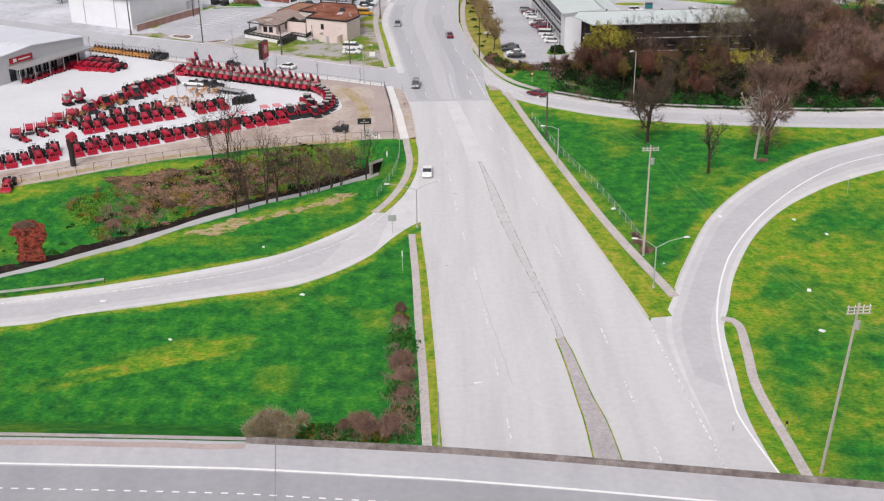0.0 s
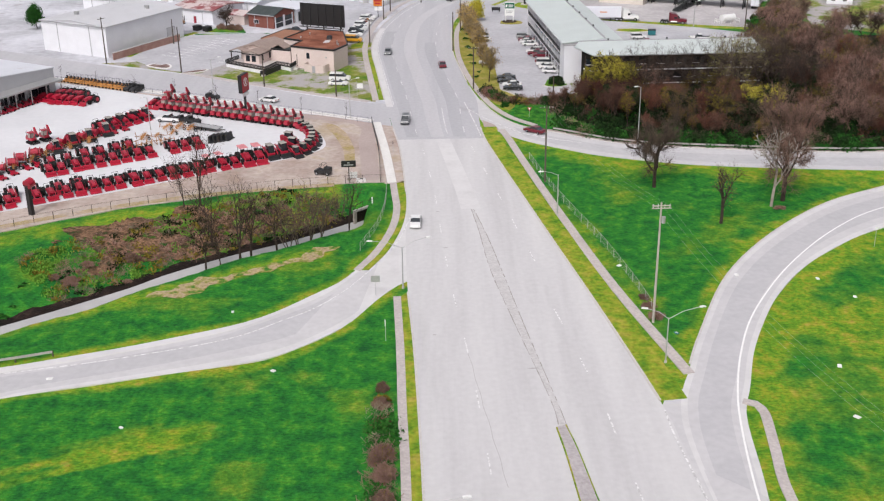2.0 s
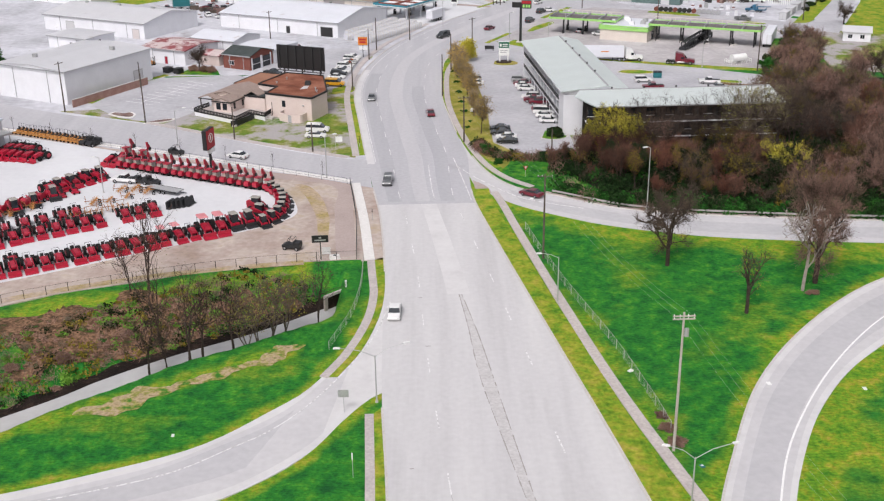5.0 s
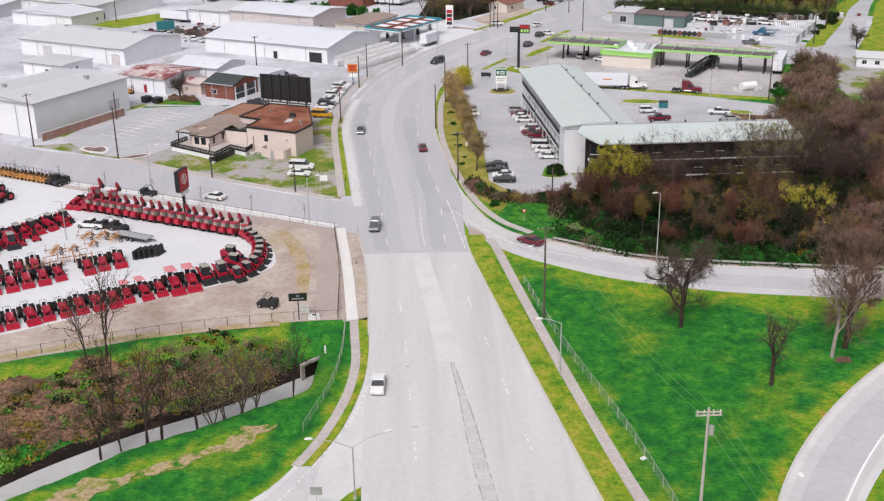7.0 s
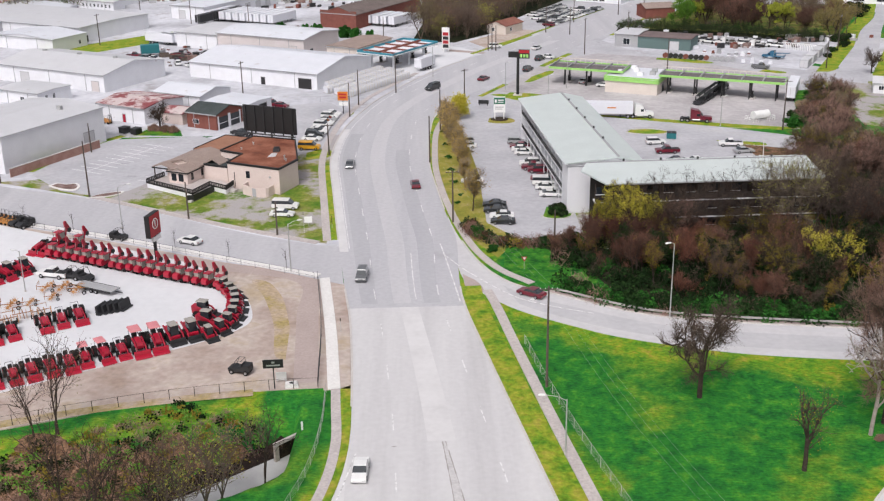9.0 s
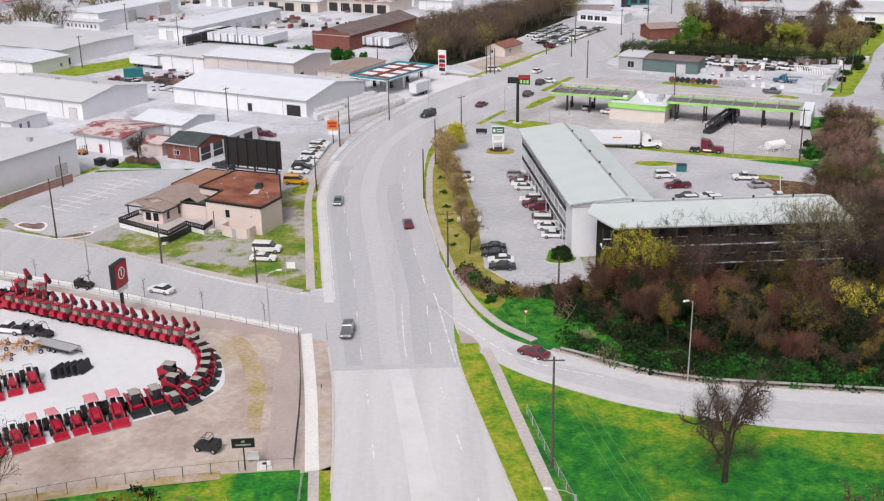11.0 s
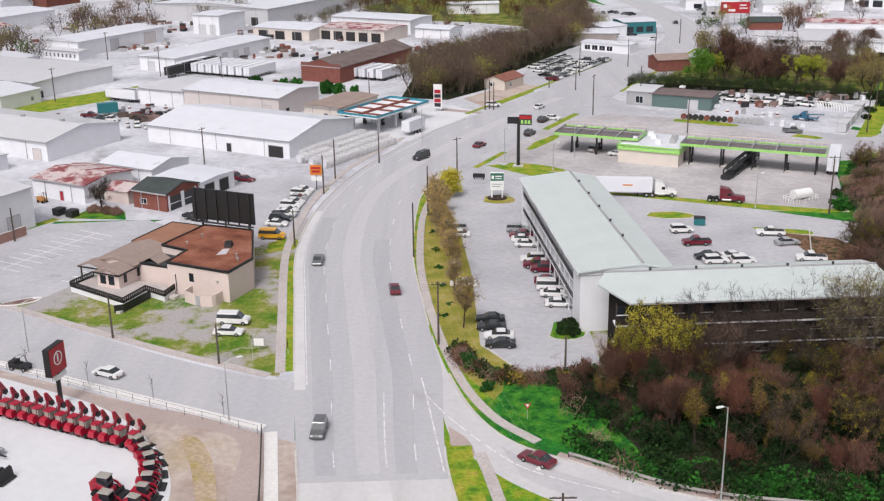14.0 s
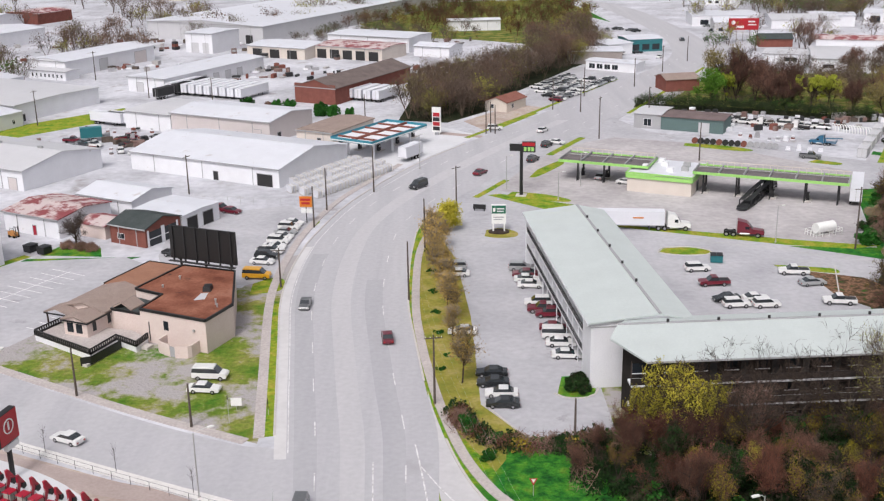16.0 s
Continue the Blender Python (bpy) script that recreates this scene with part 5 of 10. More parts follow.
warehouse(-129.0, 559, 20, 7, 3.4, 0.4, "x", "wall_white", "roof_grey", label="low white office with many windows", windows=[("front", 2 + 2.2 * i, 0.9, 1.0, 1.3) for i in range(8)])
warehouse(-85.3, 625, 15, 19, 8.6, 0.4, "x", "wall_white", "roof_white", label="tall bare white cube-shaped store", doors=[("front", 3, 4.4, 4.5, "sheet_grey"), ("front", 9.5, 3.4, 4.6, "sheet_grey")])
warehouse(-67, 652, 70, 170, 8.2, 1.6, "y", "sheet_grey", "roof_white", label="huge grey-walled factory hall with a white roof", doors=[("front", 60, 4, 4, "dark")])
warehouse(-84, 527, 17, 58, 5.2, 0.6, "y", "wall_white", "roof_white", label="long low white goods depot", doors=[("right", 6 + 7 * i, 3.0, 3.2, "sheet_grey") for i in range(6)] + [("front", 4, 3.2, 3.4, "sheet_grey")])
ob = warehouse(-21.4, 500, 16, 50, 5.4, 2.6, "y", "brick_far", shade("roof_dark_brown", [(0.12, 0.095, 0.09), (0.19, 0.155, 0.145)], 0.3, 4, 0.9, 0, 0.1), label="old red-brick warehouse with a dark metal roof", windows=[("front", 2 + 4.4 * i, 1.6, 1.4, 1.7) for i in range(3)])
part("parapet", Geo().box(-0.1, 16.1, -0.3, 0.0, 0, 6.6), "brick_far", ob)
# open fronts are flat near-black panels; the shade inside is their colour
warehouse(-9.8, 593, 33, 20, 5.0, 0.8, "x", "wall_beige", "roof_rust", label="open-fronted depot with a rusty roof", doors=[("front", 1 + 6.4 * i, 4.6, 3.8, "dark") for i in range(5)])
warehouse(-42.5, 602, 30, 22, 4.6, 1.0, "x", "wall_beige", "roof_white", label="open depot with a pale roof", doors=[("front", 3 + 9 * i, 5, 3.6, "dark") for i in range(3)])
warehouse(1, 617, 42, 20, 6.2, 0.5, "x", "wall_white", "roof_white", label="white flat-roofed goods depot")
warehouse(18, 600, 17, 12, 4.2, 1.0, "x", "wall_white", "roof_white", label="small white metal shed")
warehouse(45, 690, 26, 10, 5, 0.6, "x", "wall_white", "roof_white", label="white store behind the trees", turn=4)

# far petrol station
ob = warehouse(-17.3, 437.8, 12, 22, 4.0, 0.5, "y", "wall_beige", "roof_tan", label="small beige petrol-station shop", name="shop", doors=[("front", 7, 1.2, 2.2, "dark"), ("right", 3, 2.0, 2.4, "dark")])
a = thing("fuel_canopy", -16.6, 427.0, 0, GRID - 5, "fuel canopy with a teal blue fascia and open roof beams", "canopy")
part("fascia", Geo().box(0, 13.5, -0.2, 0, 4.6, 5.6).box(0, 13.5, 25.5, 25.7, 4.6, 5.6).box(-0.2, 0, 0, 25.5, 4.6, 5.6).box(13.5, 13.7, 0, 25.5, 4.6, 5.6), "blue_fascia", a)
part("stripe", Geo().box(-0.22, 13.72, -0.24, -0.2, 4.7, 5.0).box(13.7, 13.74, -0.2, 25.7, 4.7, 5.0), "sign_white", a)
part("deck", Geo().box(0, 13.5, 0, 25.5, 4.7, 4.95), "wall_white", a)
for k in range(4):
    part("beam", Geo().box(0, 13.5, 3 + 6 * k, 3.4 + 6 * k, 4.95, 5.4), "brick_far", a)
part("beam", Geo().box(6.4, 7.0, 0, 25.5, 4.95, 5.5), "brick_far", a)
for kx in (2.5, 11):
    for ky in (4, 12.5, 21):
        part("post", Geo().box(kx - 0.25, kx + 0.25, ky - 0.25, ky + 0.25, 0, 4.7), "wall_white", a)


def fuel_pump(x, y, turn):
    p = thing("fuel_pump", x, y, 0.03, turn, "dark fuel pump standing on a kerbed island", "fuel pump", "fuel pumps")
    part("island", Geo().box(-0.9, 0.9, -2.0, 2.0, 0, 0.16), "kerb", p)
    part("body", Geo().box(-0.35, 0.35, -0.5, 0.5, 0.16, 1.9, taper=0.04), "machine_black", p)
    part("screen", Geo().box(0.32, 0.37, -0.3, 0.3, 1.2, 1.6), "sign_white", p)
    return p


pump = fuel_pump(-4.3, 432.5, GRID)
for x, y in ((-9.6, 435.2), (0.6, 440.8), (-4.6, 444.3), (4.8, 449.0), (-0.4, 452.0)):
    copy_thing(pump, pose(x, y, 0.03, 0, 0, GRID))
ps = thing("price_sign", 11.7, 451.2, 0, -20, "tall white petrol price sign with red and black panels", "sign")
part("pole", Geo().box(-0.9, -0.7, -0.1, 0.1, 0, 3).box(0.7, 0.9, -0.1, 0.1, 0, 3), "sign_white", ps)
part("board", Geo().box(-1.3, 1.3, -0.25, 0.25, 1.0, 8.2), "sign_white", ps)
for k, m in enumerate(("machine_black", "red_sign", "machine_black", "red_sign")):
    part("panel", Geo().box(-1.0, 1.0, -0.32, -0.25, 1.5 + 1.35 * k, 2.6 + 1.35 * k), m, ps)

# near petrol station with the lime-green canopies
def lime_canopy(x, y, turn, L, D, posts, label):
    c = thing("fuel_canopy", x, y, 0, turn, label, "canopy")
    part("fascia", Geo().box(0, L, -0.2, 0, 4.85, 5.45).box(0, L, D, D + 0.2, 4.85, 5.45).box(-0.2, 0, -0.2, D + 0.2, 4.85, 5.45).box(L, L + 0.2, -0.2, D + 0.2, 4.85, 5.45), "green_fascia", c)
    part("deck", Geo().box(0, L, 0, D, 4.8, 5.1), shade("canopy_deck", [(0.12, 0.105, 0.11), (0.2, 0.18, 0.18)], 0.3, 3, 0.9), c, "dark weathered canopy roof")
    for i in range(max(2, int(L / 5)) + 1):
        xx = L * i / max(2, int(L / 5))
        part("beam", Geo().box(xx - 0.12, xx + 0.12, 0, D, 5.1, 5.75), "wall_grey", c)
    part("rail", Geo().box(0, L, D * 0.5 - 0.1, D * 0.5 + 0.1, 5.75, 5.9), "wall_grey", c)
    part("parapet_rail", Geo().box(0, L, D - 0.12, D - 0.04, 6.25, 6.4), "wall_beige", c)
    for i in range(int(L / 1.6) + 1):
        part("rail_post", Geo().box(1.6 * i, 1.6 * i + 0.1, D - 0.12, D - 0.04, 5.1, 6.25), "wall_beige", c)
    for xx in posts:
        for yy in (D * 0.25, D * 0.75):
            part("post", Geo().box(xx - 0.2, xx + 0.2, yy - 0.2, yy + 0.2, 0, 4.8), "machine_black", c)
            part("post_guard", Geo().tube((xx, yy - 0.9, 0), (xx, yy - 0.9, 1.1), 0.12, 0.12, 8), "machine_black", c)
    return c


lime_canopy(41.0, 397.2, -24, 21.5, 9.5, (4, 10.5, 17), "car fuel canopy with a lime green fascia")
lime_canopy(70.2, 383, -23.4, 33.5, 7.6, (2, 9.5, 17, 24.5, 31.5), "lorry fuel canopy with a lime green fascia and steel posts")
ob = warehouse(69.2, 380.4, 15, 15, 4.2, 0.15, "x", "wall_beige", "roof_white", -26, "petrol-station shop with a white roof and lime green band", doors=[("right", 5, 2.2, 2.3, "glass")], trim=False, name="shop")
part("fascia", Geo().box(-0.3, 15.3, -0.35, -0.1, 3.3, 4.7).box(15.1, 15.35, -0.35, 15.3, 3.3, 4.7).box(-0.35, -0.1, -0.35, 15.3, 3.3, 4.7), "green_fascia", ob)
for x, y in ((3, 5), (6.5, 9), (9, 4), (11.5, 10), (5, 12), (12, 6)):
    part("roof_unit", Geo().box(x - 0.8, x + 0.8, y - 0.6, y + 0.6, 4.4, 5.6, taper=0.08), "wall_white" if x < 10 else "steel", ob)
for dx, dy in ((47.5, 402), (53, 399.5), (58.5, 397.2)):
    fuel_pump(dx, dy, -24)
for i in range(4):
    fuel_pump(73.5 + 7.0 * i, 385 - 3.0 * i, -23.4)

# motel: two wings of three storeys with open galleries
def rail_panel(length_m, zf):
    """A dark steel railing: top and bottom rail and upright bars."""
    gg = Geo().box(-0.2, -0.13, 0, length_m, zf + 0.92, zf + 1.0).box(-0.19, -0.14, 0, length_m, zf + 0.1, zf + 0.15)
    for k in range(int(length_m / 0.22)):
        gg.box(-0.18, -0.15, 0.22 * k, 0.22 * k + 0.03, zf + 0.12, zf + 0.95)
    return gg


def gallery_wing(x, y, turn, length_m, label, end=True):
    """Local y runs along the gallery, which faces -x."""
    b = thing("motel_wing", x, y, 0, turn, label, "motel")
    W = 13.0
    shell = Geo().box(1.9, W, 0.3, length_m - 0.3, -0.3, 9.9) if end else Geo().prism([(1.9, 0.3), (W, 0.3), (W, length_m - 4), (6.5, length_m - 0.3), (1.9, length_m - 2.2)], -0.3, 9.9)
    # gallery shade is put into the wall colour, near-black on the wood side
    part("wall", shell, shade("motel_wall_with_shade", [(0.07, 0.06, 0.058), (0.11, 0.096, 0.09)] if end else [(0.016, 0.014, 0.013), (0.032, 0.028, 0.026)], 0.4, 6, 0.85), b, "inner gallery wall with the gallery's shade in its brown colour")
    pr = [(-0.9, 9.9), (5.6, 10.53), (9.4, 10.9), (14.6, 9.7), (14.6, 9.95), (9.4, 11.15), (5.6, 10.78), (-0.9, 10.15)]
    g = Geo().side(pr, -5.4 if end else -0.5, length_m + 0.5)
    far_end = length_m + 0.5
    if not end:
        # the roof's corner is cut back where it meets the stair tower
        g.v = [(x, y if y < 0 else far_end - (0.6 if abs(x - 9.4) < 0.1 else 3.4 if x > 12 else 2.3 if x < 0 else -1.2), z) for x, y, z in g.v]
        far_end -= 0.6
    part("roof", g, "roof_green", b, "pale green standing-seam metal roof")
    part("ridge_cap", Geo().box(9.2, 9.6, -5.4 if end else -0.5, far_end, 11.05, 11.3), "wall_grey", b)
    part("eave_board", Geo().box(-0.95, -0.8, -5.4 if end else -0.5, length_m + 0.5 if end else length_m - 1.8, 9.75 if end else 9.86, 10.1), "wall_white" if end else "wall_grey", b)
    n = int(length_m / 4.1)
    for fl in range(3):
        zf = 3.25 * fl
        if fl:
            part("gallery_slab", Geo().box(-0.2, 1.95, 0, length_m, zf - 0.28, zf), "wall_white", b)
            # wood side: balustrade, doors and posts also darkened for the gallery's shade
            part("balustrade", rail_panel(length_m, zf) if end else Geo().box(-0.22, -0.1, 0, length_m, zf + 0.02, zf + 0.95), "black" if end else shade("balustrade_shade_dark", [(0.02, 0.017, 0.016), (0.045, 0.038, 0.036)], 0.5, 6, 0.85), b)
        for k in range(n):
            y0 = (k + 0.5) * length_m / n
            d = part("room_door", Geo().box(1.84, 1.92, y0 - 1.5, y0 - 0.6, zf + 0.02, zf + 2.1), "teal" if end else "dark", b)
            wdw = part("window", Geo().box(1.85, 1.92, y0 - 0.2, y0 + 1.5, zf + 0.8, zf + 2.2), "glass", b)
            part("frame", Geo().box(1.8, 1.9, y0 - 0.3, y0 + 1.6, zf + 0.68, zf + 0.8), "wall_white", wdw)
    for k in range(n + 1):
        y0 = k * length_m / n
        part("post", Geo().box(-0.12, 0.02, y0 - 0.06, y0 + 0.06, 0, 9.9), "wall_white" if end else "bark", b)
    for k in range(5):
        y0 = length_m * (0.15 + 0.17 * k)
        part("roof_vent", Geo().tube((9.4, y0, 11.0), (9.4, y0, 11.7), 0.2, 0.2, 8), "dark", b)
    return b


w1 = gallery_wing(32.2, 286.5, 4.7, 50, "white three-storey motel wing with open galleries and pale green roof")
part("stair_tower", Geo().side([(-0.3, -0.3), (13, -0.3), (13, 10.0), (9.4, 10.85), (5.6, 10.5), (-0.3, 9.92)], -5.0, 0.2), "wall_white", w1, "white stair tower closing the wing's end")
part("tower_band", Geo().box(-0.36, 13.0, -5.08, -5.0, 9.3, 9.5), "wall_grey", w1)
part("end_wall", Geo().box(-0.3, 13, 49.7, 50.4, -0.3, 10.2), "wall_white", w1)
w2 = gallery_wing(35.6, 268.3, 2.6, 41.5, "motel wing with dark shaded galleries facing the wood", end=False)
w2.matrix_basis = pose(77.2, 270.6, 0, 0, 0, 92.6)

# restaurant: stucco block with a notch, shingled house, low link roofs and a railed deck
rest = thing("restaurant", 0, 0, 0, 0, "pinkish stucco restaurant with a rusty brown flat roof and shingled house", "restaurant")
blk = [(-36.5, 302.2), (-25.0, 296.6), (-21.9, 303.4), (-24.2, 319.4), (-34.0, 323.2), (-39.5, 311.7), (-34.3, 308.5)]
part("wall", Geo().prism(blk, -0.3, 5.45), "wall_pink", rest)
part("flat_roof", Geo().prism(blk, 5.4, 5.52), "roof_brown", rest, "rust-brown flat roof with dark stains")
g = Geo()
for i in range(7):
    p, q = blk[i], blk[(i + 1) % 7]
    ribbon(g, [p, q], 0.32, 5.3, 5.72, 2)
part("parapet_trim", g, "black", rest)
hm = pose(-52.75, 304.8, 0, 0, 0, -24.2)


def placed(t0, m):
    gg = Geo()
    gg.v, gg.f = [tuple(m @ Vector(p)) for p in t0.v], t0.f
    return gg


main_m, bay_m = hm @ pose(0, 4.6, 0), hm @ pose(3.7, 0.3, 0)
part("house_wall", placed(gable_walls(8.4, 10.2, 3.7, 1.1, "y"), main_m), "wall_pink", rest)
part("house_roof", placed(gable_roof(8.4, 10.2, 3.7, 1.1, "y", 0.4), main_m), "roof_tan", rest, "tan shingled gable roof with dark eaves")
part("bay_wall", placed(gable_walls(4.7, 6.0, 3.5, 0.75, "y"), bay_m), "wall_pink", rest)
part("bay_roof", placed(gable_roof(4.7, 6.0, 3.5, 0.75, "y", 0.35), bay_m), "roof_tan", rest)
porch_m = hm @ pose(-1.6, 2.2, 0)
part("porch_roof", placed(gable_roof(4.6, 3.2, 3.3, 0.8, "y", 0.25), porch_m), "roof_tan", rest)
part("porch_trim", Geo().box(-0.3, 4.9, -0.32, -0.24, 3.15, 3.42, porch_m).box(-0.32, -0.24, -0.3, 3.3, 3.15, 3.42, porch_m), "black", rest)
for x in (0.1, 4.4):
    part("porch_post", Geo().box(x - 0.1, x + 0.1, 0.0, 0.2, 0.9, 3.3, porch_m), "bark", rest)
part("door", Geo().box(1.1, 2.1, 4.52, 4.62, 0.95, 3.0, hm), "glass", rest)
for x in (4.4, 6.2):
    part("window", Geo().box(x, x + 1.2, 0.22, 0.32, 1.5, 3.1, hm), "glass", rest)
for y in (1.6, 5.2, 7.2):
    part("window", Geo().box(8.38, 8.46, y, y + 0.8, 1.6, 3.1, hm), "glass", rest)
g = Geo()
g.box(8.75, 8.85, -0.1, 6.2, 3.35, 3.6, hm).box(3.3, 8.8, -0.1, 0.0, 3.35, 3.6, hm)
g.box(-0.48, -0.4, 4.3, 15.2, 3.5, 3.78, hm).box(8.8, 8.88, 6.0, 15.2, 3.5, 3.78, hm)
part("eave_trim", g, "black", rest)
# low link between house and block, and the rear flat part
part("link_wall", Geo().box(8.3, 14.6, 5.9, 12.0, -0.3, 3.9, hm), "wall_pink", rest)
part("link_roof", Geo().box(8.2, 14.5, 6.1, 12.2, 3.9, 4.0, hm), "roof_dark", rest, "dark flat roof of the low link")
part("link_trim", Geo().box(8.6, 14.7, 5.82, 6.02, 3.7, 4.12, hm), "black", rest)
part("link_gable", placed(gable_roof(3.4, 3.0, 4.0, 1.0, "y", 0.2), hm @ pose(9.0, 6.4, 0)), "roof_tan", rest)
part("rear_wall", Geo().box(0.2, 10.4, 14.7, 27.0, -0.3, 4.1, hm), "wall_pink", rest)
part("rear_roof", Geo().box(0.0, 10.6, 14.8, 27.2, 4.1, 4.22, hm), shade("flat_roof_orange_brown", [(0.26, 0.13, 0.085), (0.33, 0.175, 0.12)], 0.3, 4, 0.9, 0, 0.1), rest, "orange-brown flat roof at the rear")
part("rear_trim", Geo().box(-0.16, 0.0, 14.8, 27.2, 3.9, 4.36, hm).box(0, 10.6, 27.2, 27.36, 3.9, 4.36, hm), "black", rest)
wall_u = Vector((-25.0 + 36.5, 296.6 - 302.2, 0)).normalized()


def on_front(d, out=0.0):
    """A point on the block's front wall, d metres from its west corner."""
    return (-36.5 + wall_u.x * d + wall_u.y * out, 302.2 + wall_u.y * d - wall_u.x * out)


part("window", Geo().prism([on_front(4.6), on_front(5.5), on_front(5.5, 0.08), on_front(4.6, 0.08)], 2.7, 4.2), "glass", rest)
part("bracket_lamp", Geo().prism([on_front(10.4), on_front(10.7), on_front(10.7, 0.3), on_front(10.4, 0.3)], 3.4, 3.7), "steel", rest)
part("conduit", Geo().prism([on_front(1.6), on_front(1.72), on_front(1.72, 0.1), on_front(1.6, 0.1)], 0.4, 3.6), "machine_black", rest)
part("bin_enclosure", ribbon(Geo(), [on_front(5.0, 0.1), on_front(5.3, 2.6), on_front(8.2, 3.3)], 0.2, -0.2, 2.0, 8), "wall_pink", rest)
part("bin_enclosure", ribbon(Geo(), [on_front(9.2, 3.4), on_front(11.4, 2.6), on_front(11.3, 0.1)], 0.2, -0.2, 2.0, 8), "wall_pink", rest)
part("enclosure_gate", ribbon(Geo(), [on_front(8.2, 3.3), on_front(9.2, 3.4)], 0.08, 0.1, 1.8, 2), "wall_grey", rest)
deck = [(-54.0, 303.3), (-42.6, 294.8), (-40.2, 300.6), (-36.3, 297.6), (-35.3, 301.0), (-38.6, 304.4), (-43.6, 306.0), (-51.4, 308.2)]
part("deck", Geo().prism(deck, -0.2, 0.9), "wall_white", rest, "raised deck with pale skirting")
part("deck_floor", Geo().prism(deck, 0.9, 0.96), "walk", rest)
for i in (7, 0, 1, 2, 3):
    p, q = deck[i], deck[(i + 1) % 8]
    g = ribbon(Geo(), [p, q], 0.14, 1.8, 2.0, 2)
    ribbon(g, [p, q], 0.1, 0.98, 1.3, 2)
    n = max(3, int(math.dist(p, q) / 0.5))
    for k in range(n + 1):
        x, y = p[0] + (q[0] - p[0]) * k / n, p[1] + (q[1] - p[1]) * k / n
        g.box(x - 0.1, x + 0.1, y - 0.1, y + 0.1, 0.98, 1.85)
    part("railing", g, "black", rest, "black slatted deck railing")
part("ramp", Geo().prism([(-42.4, 294.6), (-43.4, 292.6), (-42.5, 292.2), (-39.2, 299.4), (-40.0, 300.4)], -0.2, 0.45), "kerb", rest)
part("railing", ribbon(Geo(), [(-43.5, 292.5), (-42.5, 292.0), (-39.1, 299.3)], 0.1, 0.15, 1.5, 6), "black", rest, "black ramp railing")
part("steps", Geo().prism([(-35.6, 300.2), (-34.2, 299.6), (-34.8, 298.2), (-36.0, 298.8)], -0.2, 0.5), "kerb", rest)
for x, y, hgt in ((-33, 316, 0.5), (-35, 312, 0.4), (-24.6, 303.5, 0.9), (-24.2, 302.4, 0.5)):
    part("roof_vent", Geo().tube((x, y, 5.5), (x, y, 5.5 + hgt), 0.14, 0.14, 8).tube((x, y, 5.5 + hgt), (x, y, 5.62 + hgt), 0.24, 0.2, 8), "steel", rest)
part("roof_unit", Geo().box(-27.9, -26.5, 309.4, 311.4, 5.5, 6.3, taper=0.1), "machine_black", rest)
part("roof_patch", Geo().prism([(-28.6, 305.6), (-26.9, 306.0), (-26.8, 309.0), (-28.0, 308.8)], 5.5, 5.535), "sheet_grey", rest, "silver repair patch")

# big black billboard behind it
bb = thing("billboard", -36.2, 324.8, 0, -23, "large black billboard seen from behind on steel posts", "billboard")
part("panel", Geo().box(0, 13.6, -0.25, 0.15, 6.6, 12.6), "black", bb)
for k in range(6):
    part("rib", Geo().box(0.6 + 2.4 * k, 0.85 + 2.4 * k, -0.5, -0.25, 6.3, 12.7), "machine_black", bb)
for k in range(3):
    part("post", Geo().tube((1.6 + 5.2 * k, 0.4, -0.2), (1.6 + 5.2 * k, 0.4, 12.2), 0.22, 0.2, 8), "machine_black", bb)
part("catwalk", Geo().box(0, 13.6, -1.1, -0.4, 6.2, 6.32), "machine_black", bb)

# other roadside buildings beyond
warehouse(34.0, 482.4, 8, 12, 3.0, 1.5, "y", "wall_beige", shade("roof_red_tile", [(0.20, 0.085, 0.065), (0.27, 0.12, 0.095)], 0.4, 6, 0.9, 0, 0.2), -35, "small pale house with a red-brown roof", windows=[("front", 2, 1.2, 1, 1.2), ("right", 3, 1.2, 1, 1.2)], name="house", category="house", trim=False)
warehouse(109, 610, 15, 14, 5.2, 0.4, "x", "teal", "roof_white", 10, "shop with a teal front and white roof", windows=[("front", 1.5 + 4.5 * i, 3.2, 0.8, 2.4) for i in range(3)], name="shop", trim=False)
warehouse(95, 603, 13, 18, 4.6, 0.5, "x", "wall_white", "roof_white", 30, "white flat-roofed roadside shop", name="shop", trim=False)
warehouse(86.2, 575.8, 22, 14, 5.0, 0.4, "x", "wall_tan", "roof_white", -7, "grey-tan block with a white flat roof", trim=False)
ob = warehouse(87.6, 553, 21, 8, 3.4, 0.3, "x", "wall_white", "roof_white", -34, "used-car office with a white canopy", windows=[("front", 1.5 + 3.2 * i, 2.4, 0.7, 1.8) for i in range(4)], name="shop", trim=False)
ob = warehouse(93, 445, 19, 10, 3.9, 0.3, "x", "teal_grey", shade("roof_flat_brown", [(0.13, 0.10, 0.10), (0.2, 0.155, 0.15)], 0.3, 4, 0.9), -27, "low grey and green workshop with a flat brown roof", name="workshop", doors=[("front", 12, 3, 2.8, "sheet_grey")], trim=False)
warehouse(76.8, 453, 8, 12, 4.3, 0.3, "x", "wall_grey", "roof_grey", -27, "small grey office with a flat roof", windows=[("front", 3, 2.2, 0.9, 2)], name="workshop", trim=False)
warehouse(102.5, 515, 12, 10, 4.0, 1.4, "x", "brick_far", "roof_tan", 10, "brown brick building among trees", trim=False)
warehouse(200, 539.4, 48, 34, 4.4, 1.0, "x", "wall_white", "roof_grey", -15.6, "long white hall with a pale low roof", windows=[("front", 4 + 9 * i, 4, 1.0, 1.4) for i in range(5)])
